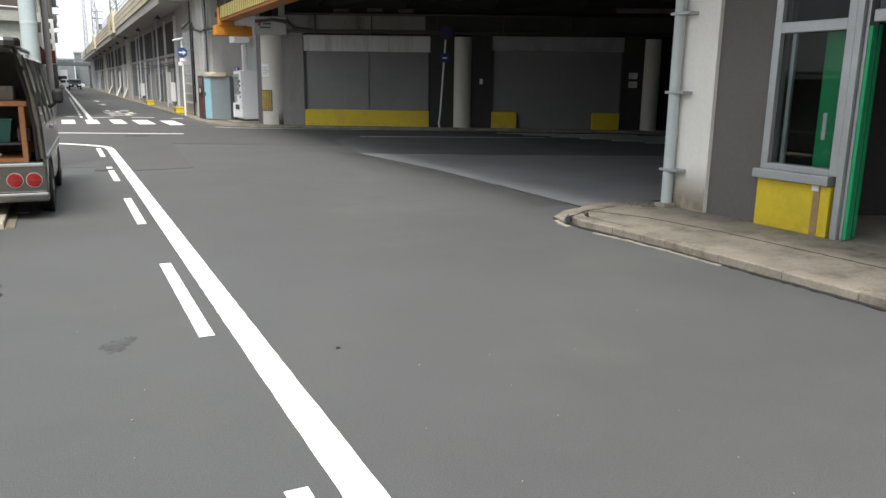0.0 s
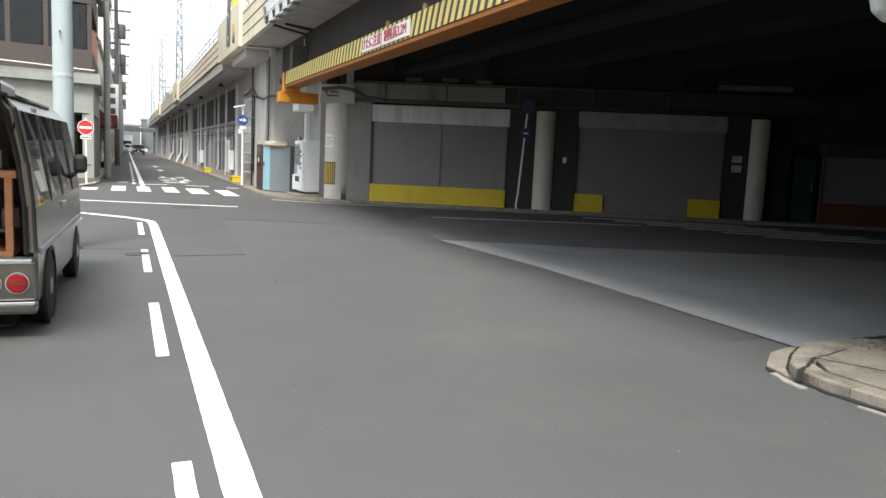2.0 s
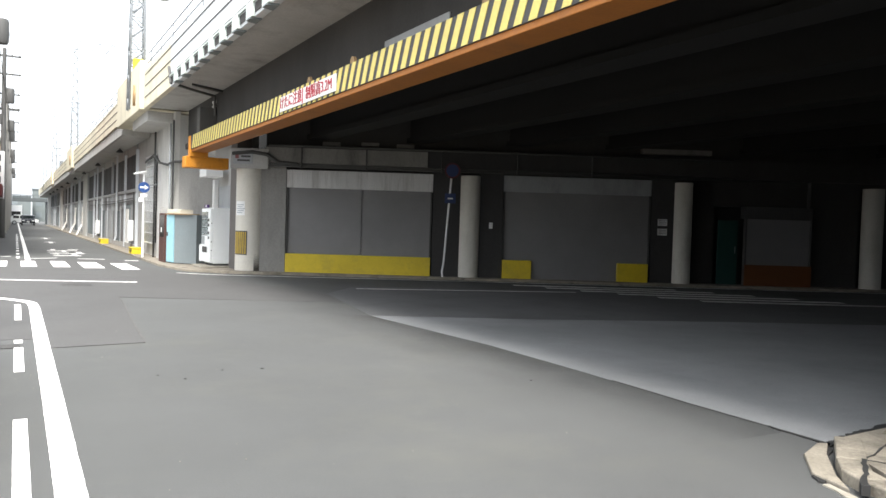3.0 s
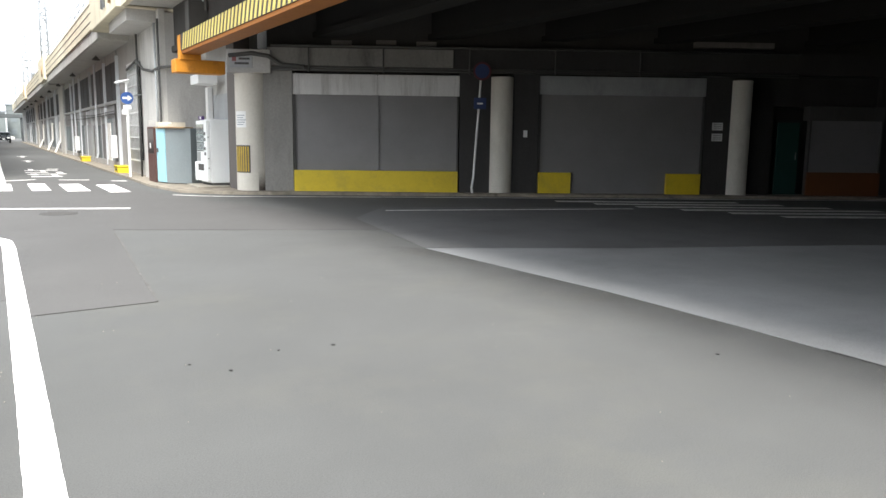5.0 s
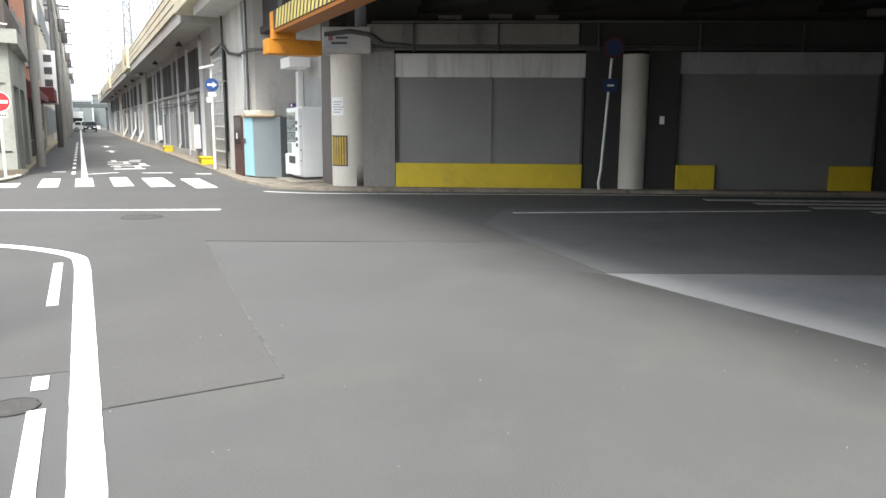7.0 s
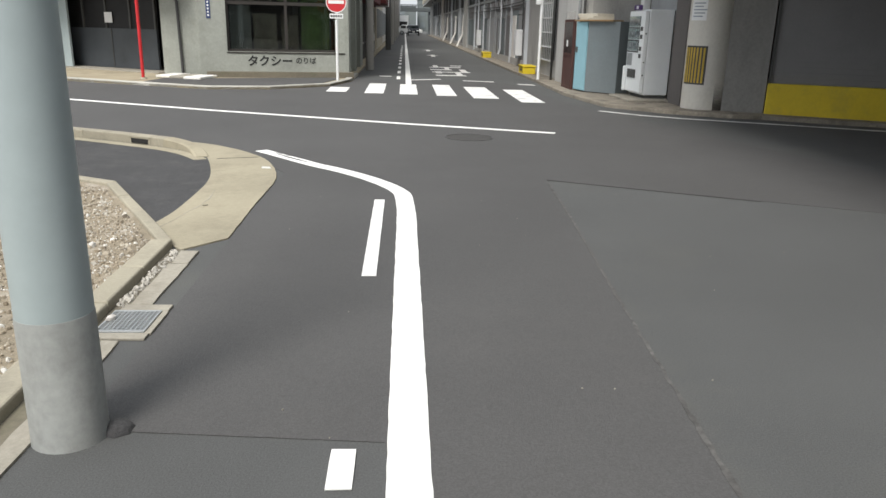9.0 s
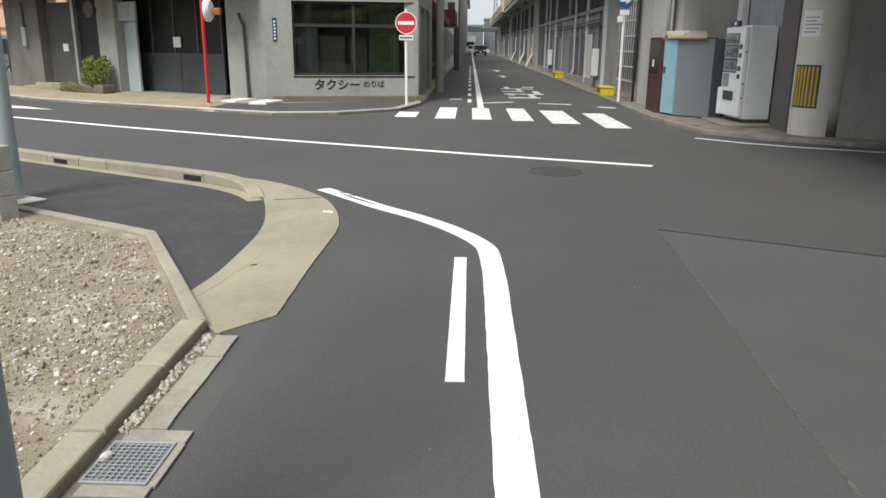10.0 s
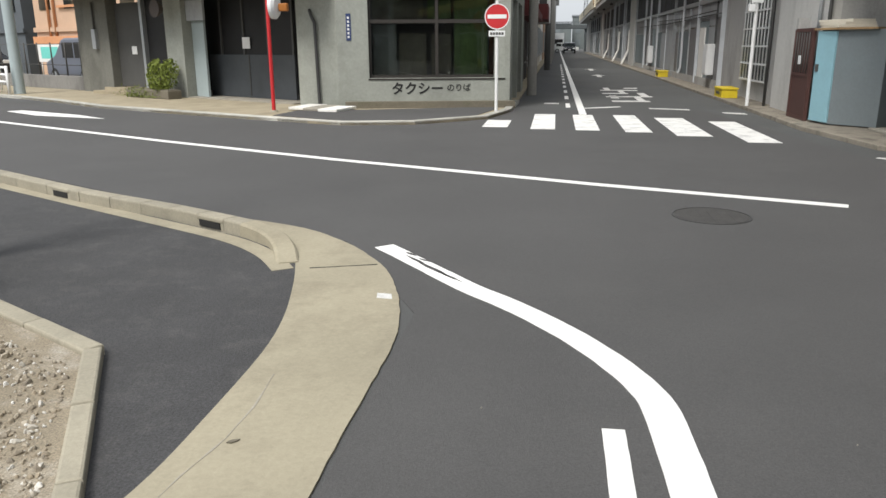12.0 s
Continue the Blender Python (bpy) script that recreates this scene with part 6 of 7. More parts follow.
part("collar", rod(BM(), (-0.92, 0.02, 2.98), (-0.92, 0.02, 3.08), 0.07, n=14), M_PIPE, dp)
part("foot", box(BM(), -0.1, 0.08, -0.08, 0.08, 0.05, 0.12, 0.01), M_KERB, dp)
strip = thing("corner_guard", "rusty metal corner strip on the pier", "corner guard", (6.09, 4.883, 0.08))
part("angle", box(BM(), -0.04, 0.06, -0.01, 0.02, 0.0, 2.4), M_PIPE, strip)
part("rust", box(BM(), -0.045, 0.0, 0.0, 0.025, 0.6, 1.3), M_RUST, strip)
hd = thing("pier_notice", "narrow white notice plate on the pier", "notice", (6.07, 4.906, 1.6))
part("plate", box(BM(), -0.03, 0.0, 0.0, 0.1, 0, 0.45, 0.004), M_WHITE, hd)
for k in range(6):
    part("writing", box(BM(), -0.034, -0.0305, 0.03, 0.07, 0.05 + k * 0.06, 0.085 + k * 0.06), M_CONDUIT, hd)


# ---- small van with its tailgate up ----
van = thing("small_van", "silver-grey small van parked with its tailgate open", "van", (-1.12, 7.02, 0.0), -2.0)
HW = 0.72
SECTION = [(HW, 0.26), (HW + 0.01, 0.6), (HW, 0.93), (HW - 0.04, 1.25), (HW - 0.11, 1.62), (HW - 0.22, 1.73)]


def body_shell(y0, y1, windows):
    """Side skin from sill to roof with window openings, mirrored on both sides."""
    bm = BM()
    for sgn in (1, -1):
        for (xa, za), (xb, zb) in zip(SECTION, SECTION[1:]):
            cuts = [y0, y1]
            if 0.9 < za < 1.5:
                cuts = [y0] + [q for w in windows for q in w] + [y1]
            for i in range(0, len(cuts), 2):
                vs = [bm.verts.new(p) for p in ((sgn * xa, cuts[i], za), (sgn * xa, cuts[i + 1], za), (sgn * xb, cuts[i + 1], zb), (sgn * xb, cuts[i], zb),
                                                (sgn * (xa - 0.03), cuts[i], za), (sgn * (xa - 0.03), cuts[i + 1], za), (sgn * (xb - 0.03), cuts[i + 1], zb), (sgn * (xb - 0.03), cuts[i], zb))]
                for f in ((0, 1, 2, 3), (7, 6, 5, 4), (0, 4, 5, 1), (1, 5, 6, 2), (2, 6, 7, 3), (3, 7, 4, 0)):
                    bm.faces.new([vs[k] for k in f])
    return bm


part("body_side", body_shell(0.02, 3.2, [(0.2, 0.95), (1.02, 1.75), (1.85, 2.6)]), M_SILVER, van)
part("roof", box(BM(), -0.51, 0.51, 0.0, 2.45, 1.71, 1.75, 0.015), M_SILVER, van)
for s in (-1, 1):
    part("roof_gutter", rod(BM(), (s * 0.52, 0.02, 1.735), (s * 0.52, 2.4, 1.735), 0.018, n=8), M_SILVER, van)
    part("rear_pillar", tube(BM(), [(s * 0.7, 0.03, 0.62), (s * 0.69, 0.02, 0.95), (s * 0.66, 0.01, 1.25), (s * 0.59, 0.01, 1.62), (s * 0.5, 0.02, 1.72)], 0.03, 10), M_SILVER, van)
    for y0, y1 in ((0.2, 0.95), (1.02, 1.75), (1.85, 2.6)):
        g0 = BM()
        vs = [g0.verts.new(p) for p in ((s * 0.712, y0, 0.93), (s * 0.712, y1, 0.93), (s * 0.605, y1, 1.62), (s * 0.605, y0, 1.62), (s * 0.706, y0, 0.93), (s * 0.706, y1, 0.93), (s * 0.599, y1, 1.62), (s * 0.599, y0, 1.62))]
        for f in ((0, 1, 2, 3), (7, 6, 5, 4), (0, 4, 5, 1), (1, 5, 6, 2), (2, 6, 7, 3), (3, 7, 4, 0)):
            g0.faces.new([vs[k] for k in f])
        part("side_window", g0, M_CARGLASS, van)
    mr = part("wing_mirror", box(BM(), s * 0.79 - 0.065, s * 0.79 + 0.065, 2.51, 2.6, 1.1, 1.29, 0.042), M_BLACK, van, "black wing mirror")
    part("mirror_arm", rod(BM(), (s * 0.68, 2.58, 1.04), (s * 0.76, 2.57, 1.12), 0.02, n=8), M_BLACK, mr)
    part("side_moulding", box(BM(), s * 0.735 - 0.01, s * 0.735 + 0.01, 0.1, 3.0, 0.6, 0.64, 0.004), M_STEEL, van)
    part("door_handle", box(BM(), s * 0.735 - 0.015, s * 0.735 + 0.015, 1.55, 1.72, 0.84, 0.88, 0.006), M_STEEL, van)
    part("arch", annulus(BM(), 0.285, 0.32, s * 0.715, s * 0.742, 24, (0, 0.62, 0.28), "X"), M_BLACK, van)
    for y in (0.62, 2.72):
        wh = part("wheel", ring_lathe(BM(), [(0.2, s * 0.6), (0.265, s * 0.61), (0.275, s * 0.66), (0.265, s * 0.73), (0.19, s * 0.74)], 28, (0, y, 0.275), "X"), M_BLACK, van)
        part("rim", ring_lathe(BM(), [(0.18, s * 0.7), (0.18, s * 0.728), (0.1, s * 0.735), (0.04, s * 0.745)], 20, (0, y, 0.275), "X"), M_STEEL, wh)
part("front", prism(BM(), [(-0.72, 2.6), (0.72, 2.6), (0.7, 3.22), (-0.7, 3.22)], 0.3, 0.95, 0.04), M_SILVER, van)
ws = BM()
vs = [ws.verts.new(p) for p in ((-0.66, 3.12, 0.95), (0.66, 3.12, 0.95), (0.52, 2.45, 1.7), (-0.52, 2.45, 1.74), (-0.66, 3.1, 0.95), (0.66, 3.1, 0.95), (0.52, 2.43, 1.74), (-0.52, 2.43, 1.74))]
for f in ((0, 1, 2, 3), (7, 6, 5, 4), (0, 4, 5, 1), (1, 5, 6, 2), (2, 6, 7, 3), (3, 7, 4, 0)):
    ws.faces.new([vs[k] for k in f])
part("windscreen", ws, M_GLASS_DARK, van)
part("floor_pan", box(BM(), -0.69, 0.69, 0.05, 3.1, 0.27, 0.55), M_CONDUIT, van)
part("underbody", box(BM(), -0.55, 0.55, 0.2, 3.0, 0.2, 0.3), M_BLACK, van)
rp = part("rear_panel", box(BM(), -0.72, 0.72, -0.04, 0.04, 0.28, 0.56, 0.015), M_SILVER, van)
part("bumper", box(BM(), -0.73, 0.73, -0.1, 0.02, 0.19, 0.28, 0.025), M_SILVER, van, "silver rear bumper")
part("bumper_strip", box(BM(), -0.72, 0.72, -0.108, -0.098, 0.262, 0.284, 0.004), M_STEEL, van, "bright chrome strip")
part("loading_sill", box(BM(), -0.7, 0.7, -0.06, 0.1, 0.545, 0.58, 0.008), M_STEEL, van)
for s in (-1, 1):
    for x in (0.605, 0.435):
        tl = part("tail_lamp", ring_lathe(BM(), [(0.068, -0.045), (0.068, -0.065), (0.059, -0.075), (0.015, -0.08)], 28, (s * x, 0, 0.41), "Y"), M_TAIL, rp, "round red tail lamp")
        part("lamp_rim", annulus(BM(), 0.0685, 0.076, -0.06, -0.041, 28, (s * x, 0, 0.41), "Y"), M_STEEL, tl, "thin chrome ring")
        part("lamp_band", box(BM(), s * x - 0.068, s * x + 0.068, -0.0815, -0.076, 0.404, 0.414), M_MAROON, tl)
npl = part("number_plate", box(BM(), -0.12, 0.21, -0.062, -0.045, 0.29, 0.455, 0.003), M_PLATE, rp, "yellow number plate")
text_part("digits", "32", 0.12, M_INK, npl, Matrix.Translation((0.125, -0.064, 0.355)) @ Matrix.Rotation(radians(90), 4, "X"), 0.002)
tg = part("tailgate", prism(BM(), [(-0.54, -0.99), (0.54, -0.99), (0.62, -0.94), (0.66, -0.86), (0.6, 0.0), (-0.6, 0.0), (-0.66, -0.86), (-0.62, -0.94)], 1.81, 1.89, 0.036), M_SILVER, van, "raised tailgate")
tg.matrix_basis = Matrix.Translation((0, 0.095, -0.1)) @ Matrix.Rotation(radians(1), 4, "X")
part("tailgate_trim", box(BM(), -0.52, 0.52, -0.9, -0.06, 1.79, 1.82, 0.01), M_CONDUIT, tg)
part("gate_handle", box(BM(), -0.1, 0.1, -0.975, -0.95, 1.79, 1.82, 0.006), M_CONDUIT, tg)
for s in (-1, 1):
    part("gas_strut", rod(BM(), (s * 0.6, 0.03, 1.45), (s * 0.53, -0.35, 1.79), 0.012, n=8), M_BLACK, van)
part("load_bay", box(BM(), -0.6, 0.6, 1.0, 1.05, 0.5, 1.67), M_LINING, van, "dim grey lining")
part("head_lining", box(BM(), -0.5, 0.5, 0.03, 2.4, 1.67, 1.705), M_LINING, van)
part("rear_trim", tube(BM(), [(0.655, 0.045, 0.6), (0.65, 0.04, 0.95), (0.62, 0.03, 1.25), (0.55, 0.03, 1.6)], 0.022, 8), M_BLACK, van, "black seal round the rear opening")
part("hatch_lamp", box(BM(), -0.1, 0.02, 0.93, 1.0, 1.38, 1.42, 0.006), M_BLACK, van)
shelf = thing("wooden_shelf", "pale timber shelf frame standing in the van", "shelf", (-1.12, 7.07, 0.582), -2.0)
for x in (-0.6, 0.52):
    part("upright", box(BM(), x, x + 0.05, 0.02, 0.07, 0, 0.56, 0.003), M_WOOD, shelf)
    part("upright", box(BM(), x, x + 0.05, 0.75, 0.8, 0, 0.56, 0.003), M_WOOD, shelf)
part("top_board", box(BM(), -0.62, 0.6, 0.0, 0.85, 0.56, 0.61, 0.004), M_WOOD, shelf)
part("lower_board", box(BM(), -0.6, 0.57, 0.0, 0.85, 0.0, 0.04, 0.004), M_WOOD, shelf)
part("mid_board", box(BM(), -0.55, 0.52, 0.08, 0.8, 0.17, 0.19), M_CONDUIT, shelf)
crate = thing("storage_crate", "teal plastic crate on the van shelf", "crate", (-0.82, 7.32, 0.775), -2.0)
tub = BM()
lo4 = [tub.verts.new(p) for p in ((-0.115, -0.12, 0), (0.115, -0.12, 0), (0.115, 0.12, 0), (-0.115, 0.12, 0))]
hi4 = [tub.verts.new(p) for p in ((-0.15, -0.15, 0.22), (0.15, -0.15, 0.22), (0.15, 0.15, 0.22), (-0.15, 0.15, 0.22))]
tub.faces.new(lo4[::-1])
tub.faces.new(hi4)
for i in range(4):
    tub.faces.new((lo4[i], lo4[(i + 1) % 4], hi4[(i + 1) % 4], hi4[i]))
part("tub", tub, M_TEAL, crate)
part("rim", box(BM(), -0.16, 0.16, -0.16, 0.16, 0.22, 0.24, 0.006), M_TEAL, crate)
for x, m, w0, h0, lab in ((-1.35, M_CONDUIT, 0.16, 0.2, "dark toolbox on the van shelf"), (-0.5 - 0.07, M_MAROON, 0.06, 0.15, "rolled red cloth on the van shelf")):
    tb = thing("toolbox", lab, "toolbox", (x, 7.3, 0.775), -2.0)
    part("case", box(BM(), -w0, w0, -0.14, 0.14, 0, h0, 0.02), m, tb)
for x, w0, h0, m in ((-1.2, 0.2, 0.16, M_WOOD), (-0.75, 0.12, 0.14, M_WALKWAY), (-0.95, 0.1, 0.12, M_TEAL)):
    cb = thing("cardboard_box", "cardboard box and cloth on top of the van shelf", "box", (x, 7.42, 1.195), -2.0)
    part("carton", box(BM(), -w0, w0, -0.15, 0.15, 0, h0, 0.012), m, cb)
    part("flap", box(BM(), -w0, w0, -0.16, -0.15, h0 * 0.5, h0, 0.002), m, cb)
rope = thing("tool_pile", "pale coiled rope lying on the lower board", "rope", (-1.05, 7.22, 0.625), -2.0)
part("coil", tube(BM(), [(-0.2, 0, 0.015), (-0.05, 0.05, 0.02), (0.1, -0.03, 0.015), (0.25, 0.02, 0.02)], 0.014, 8), M_PALE, rope)

# ---- corner building with the taxi rank wall ----
C0, C1, C2 = Vector((-14.2, 34.65)), Vector((-4.45, 29.1)), Vector((-0.84, 29.784))
fu = (C1 - C0).normalized()
fv = Vector((-fu.y, fu.x))
FZ = math.degrees(math.atan2(fu.y, fu.x))


def F(s, o):
    """Along the garage front from its far end, o behind it."""
    p = C0 + fu * s + fv * o
    return (p.x, p.y)


def fbox(bm, s0, s1, o0, o1, z0, z1):
    return prism(bm, [F(s0, o0), F(s1, o0), F(s1, o1), F(s0, o1)], z0, z1)


LF = (C1 - C0).length
house = thing("corner_building", "grey concrete corner building with brown upper storeys", "building")
for s0, s1 in ((0.0, 1.4), (4.69, 5.47), (9.88, LF - 0.02)):
    part("wall", fbox(BM(), s0, s1, 0, 0.35, 0.05, 2.75), M_GRIMY_SHADED if s0 < 2 else M_FACADE, house)
part("pilaster", fbox(BM(), 1.42, 1.88, -0.05, 0.3, 0.05, 2.7), M_GRIMY_SHADED, house)
part("wall", fbox(BM(), 0.0, LF - 0.4, 0.02, 0.4, 2.68, 3.4), M_BROWNF, house)
part("wall", fbox(BM(), LF - 0.4, LF, 0.02, 0.4, 2.68, 3.4), M_FACADE, house)
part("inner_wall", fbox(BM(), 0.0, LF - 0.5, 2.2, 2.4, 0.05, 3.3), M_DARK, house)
part("inner_floor", fbox(BM(), 0.9, LF - 1.6, 0.02, 2.2, 0.04, 0.075), M_WALKWAY, house)
# garage doors set back behind the pillars
gdp = part("garage_door", fbox(BM(), 5.5, 8.9, 0.75, 0.82, 0.08, 1.15), M_GARAGE, house, "blue-grey garage door below dark glazing")
for k in range(4):
    s = 6.02 + k * 0.94
    part("glazing_bar", fbox(BM(), s, s + 0.06, 0.74, 0.83, 1.15, 2.6), M_CONDUIT, gdp)
part("glazing", fbox(BM(), 5.5, 8.9, 0.78, 0.79, 1.15, 2.6), M_BLACKPANE, gdp)
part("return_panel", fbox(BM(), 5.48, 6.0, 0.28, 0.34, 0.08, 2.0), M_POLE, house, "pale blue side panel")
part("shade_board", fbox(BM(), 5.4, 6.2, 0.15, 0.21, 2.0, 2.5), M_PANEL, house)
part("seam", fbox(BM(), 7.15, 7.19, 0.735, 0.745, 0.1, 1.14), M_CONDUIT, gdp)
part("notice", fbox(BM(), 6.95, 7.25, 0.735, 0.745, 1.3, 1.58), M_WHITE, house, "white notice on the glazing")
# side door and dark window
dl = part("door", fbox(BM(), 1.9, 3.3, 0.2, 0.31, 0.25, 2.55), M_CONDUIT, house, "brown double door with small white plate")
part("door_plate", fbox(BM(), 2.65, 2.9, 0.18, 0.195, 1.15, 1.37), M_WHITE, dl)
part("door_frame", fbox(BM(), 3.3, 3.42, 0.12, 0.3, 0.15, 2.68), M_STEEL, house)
part("side_window", fbox(BM(), 3.43, 4.69, 0.24, 0.26, 0.5, 2.6), M_BLACKPANE, house)
part("window_apron", fbox(BM(), 3.43, 4.69, 0.2, 0.3, 0.05, 0.5), M_GRIMY_SHADED, house)
part("door_steps", fbox(BM(), 1.3, 3.5, -0.4, 0.3, 0.045, 0.13), M_FOOTWAY, house)
part("door_steps", fbox(BM(), 1.5, 2.95, -0.15, 0.3, 0.13, 0.22), M_FOOTWAY, house)
mt = part("meter", fbox(BM(), 1.0, 1.2, -0.1, 0.0, 1.3, 1.85), M_STEEL, house, "grey meter box with pipe")
part("meter_pipe", rod(BM(), (*F(1.1, -0.05), 1.85), (*F(1.1, -0.05), 2.6), 0.03, n=8), M_CONDUIT, mt)
part("canopy", fbox(BM(), -0.2, LF - 0.1, -1.0, 0.15, 2.72, 2.92), M_PALE, house, "pale concrete canopy above the garage")
hn = part("horn_lamp", ring_lathe(BM(), [(0.1, 0), (0.2, 0.15), (0.22, 0.2)], 16), M_BROWNF, house, "round brown wall lamp")
hn.matrix_basis = Matrix.Translation((*F(5.0, -0.25), 2.3)) @ Matrix.Rotation(radians(FZ), 4, "Z") @ Matrix.Rotation(radians(90), 4, "X")
bpipe = part("downpipe", tube(BM(), [(*F(10.35, -0.02), 2.12), (*F(10.45, -0.07), 2.0), (*F(10.55, -0.07), 1.85), (*F(10.6, -0.07), 0.08)], 0.036, 10), M_STRIPE_K, house, "black downpipe")
sg = part("street_plate", prism(BM(), [(-4.45 + 0.16 * 0.98, 29.1 + 0.16 * 0.186 - 0.015), (-4.45 + 0.26 * 0.98, 29.1 + 0.26 * 0.186 - 0.015), (-4.45 + 0.26 * 0.98, 29.1 + 0.26 * 0.186), (-4.45 + 0.16 * 0.98, 29.1 + 0.16 * 0.186)], 1.47, 2.02), M_DULLBLUE, house, "narrow blue street name plate")
for k in range(6):
    part("writing", prism(BM(), [(-4.45 + q * 0.98, 29.1 + q * 0.186 - w0) for q, w0 in ((0.19, 0.018), (0.23, 0.018), (0.23, 0.0155), (0.19, 0.0155))], 1.52 + k * 0.078, 1.565 + k * 0.078), M_WHITE, sg)
# chamfered corner with the large window
cu2 = (C2 - C1).normalized()
cv2 = Vector((-cu2.y, cu2.x))
CZ = math.degrees(math.atan2(cu2.y, cu2.x))
LC = (C2 - C1).length


def Cc(s, o):
    p = C1 + cu2 * s + cv2 * o
    return (p.x, p.y)


def cbox(bm, s0, s1, o0, o1, z0, z1):
    return prism(bm, [Cc(s0, o0), Cc(s1, o0), Cc(s1, o1), Cc(s0, o1)], z0, z1)


for s0, s1, z0, z1 in ((-0.05, 0.62, 0.05, 3.4), (0.62, LC, 0.05, 0.68), (0.62, LC, 2.42, 3.4), (LC - 0.12, LC, 0.68, 2.42)):
    part("wall", cbox(BM(), s0, s1, 0, 0.35, z0, z1), M_FACADE, house)
part("plinth", cbox(BM(), 0.1, LC + 0.1, -0.22, 0.0, 0.04, 0.19), M_PLINTH, house, "mossy low plinth")
cwin = part("window", cbox(BM(), 0.62, LC - 0.12, 0.12, 0.13, 0.68, 2.42), M_GLASS, house, "large dark corner window")
for s in (0.64, 0.62 + (LC - 0.74) * 0.5, LC - 0.2):
    part("window_frame", cbox(BM(), s - 0.035, s + 0.035, 0.08, 0.16, 0.68, 2.42), M_WINFRAME, cwin)
for z in (0.7, 1.86, 2.39):
    part("window_frame", cbox(BM(), 0.62, LC - 0.12, 0.09, 0.15, z - 0.04, z + 0.04), M_WINFRAME, cwin)
part("window_sill", cbox(BM(), 0.6, LC - 0.1, -0.015, 0.12, 0.64, 0.67), M_WINFRAME, cwin)
# added panels behind the glass paint its brown and green reflections
M_REFLECT_BROWN = mat("brown_reflection_tone", (0.065, 0.056, 0.044), 0.9, grain=12, gvar=0.2, stain=2.5, svar=0.4, bump=0.05)
M_REFLECT_GREEN = mat("green_reflection_tone", (0.045, 0.07, 0.022), 0.9, grain=10, gvar=0.3, stain=3, svar=0.5, bump=0.05, streak=0.3)
for s, w0, z0, z1, o, m in ((0.7, 0.52, 0.72, 1.8, 0.34, M_CONDUIT), (1.27, 0.6, 0.72, 1.62, 0.4, M_REFLECT_BROWN), (1.98, 0.42, 0.72, 1.6, 0.3, M_REFLECT_BROWN), (2.48, 0.72, 0.72, 2.36, 0.26, M_REFLECT_GREEN),
                            (0.7, 1.1, 1.92, 2.36, 0.3, M_REFLECT_BROWN), (1.9, 0.5, 1.92, 2.36, 0.28, M_REFLECT_GREEN)):
    part("screen_inside", cbox(BM(), s, s + w0, o, o + 0.03, z0, z1), m, house, "panel behind the window glass, coloured like the reflections in it")
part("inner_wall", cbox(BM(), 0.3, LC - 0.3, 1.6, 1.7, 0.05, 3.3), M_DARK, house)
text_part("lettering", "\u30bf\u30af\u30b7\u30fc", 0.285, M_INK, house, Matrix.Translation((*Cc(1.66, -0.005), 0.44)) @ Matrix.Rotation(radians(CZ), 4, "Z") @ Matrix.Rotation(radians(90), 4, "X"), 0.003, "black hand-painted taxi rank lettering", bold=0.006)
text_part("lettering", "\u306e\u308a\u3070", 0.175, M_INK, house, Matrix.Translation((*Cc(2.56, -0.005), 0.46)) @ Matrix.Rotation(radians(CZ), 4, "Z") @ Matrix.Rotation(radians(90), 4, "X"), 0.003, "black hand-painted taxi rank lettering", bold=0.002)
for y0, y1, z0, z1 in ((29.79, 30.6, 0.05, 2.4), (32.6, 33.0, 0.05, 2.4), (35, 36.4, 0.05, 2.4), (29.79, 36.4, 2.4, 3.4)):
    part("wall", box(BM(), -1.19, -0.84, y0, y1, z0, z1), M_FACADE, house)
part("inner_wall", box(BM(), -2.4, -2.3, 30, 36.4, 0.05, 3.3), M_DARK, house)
# upper storeys
UP = [F(0, 0.1), F(LF, 0.1), Cc(LC, 0.1), (-0.9, 36.4), (-14, 40)]
UPO = [F(-0.1, -0.25), F(LF, -0.25), Cc(LC + 0.2, -0.25), (-0.72, 36.4), (-14, 40)]
part("ledge", prism(BM(), UPO, 3.4, 3.75), M_FACADE, house, "grey concrete ledge")
part("upper_wall", prism(BM(), UP, 3.75, 4.55), M_BROWNF, house)
part("upper_wall", prism(BM(), UP, 6.1, 7.2), M_BROWNF, house)
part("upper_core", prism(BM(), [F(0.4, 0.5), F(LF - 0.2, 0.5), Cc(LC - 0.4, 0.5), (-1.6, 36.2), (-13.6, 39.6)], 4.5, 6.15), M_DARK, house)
for s in [q * 1.28 for q in range(9)]:
    part("mullion", fbox(BM(), s, s + 0.14, 0.12, 0.3, 4.55, 6.1), M_BROWNF, house)
for s in (0.0, 1.1, 2.2, LC - 0.14):
    part("mullion", cbox(BM(), s, s + 0.14, 0.12, 0.3, 4.55, 6.1), M_BROWNF, house)
up_win = part("window", fbox(BM(), 0, LF, 0.26, 0.275, 4.55, 6.1), M_GLASS_DARK, house)
part("window", cbox(BM(), 0, LC, 0.26, 0.275, 4.55, 6.1), M_GLASS_DARK, house)
part("window_frame", fbox(BM(), 0, LF, 0.2, 0.28, 5.2, 5.27), M_STEEL, up_win)
for yy in (32, 35):
    part("mullion", box(BM(), -1.3, -1.07, yy, yy + 0.4, 4.55, 6.1), M_BROWNF, house)
part("roof", prism(BM(), UPO, 7.2, 7.5), M_BROWNF, house)
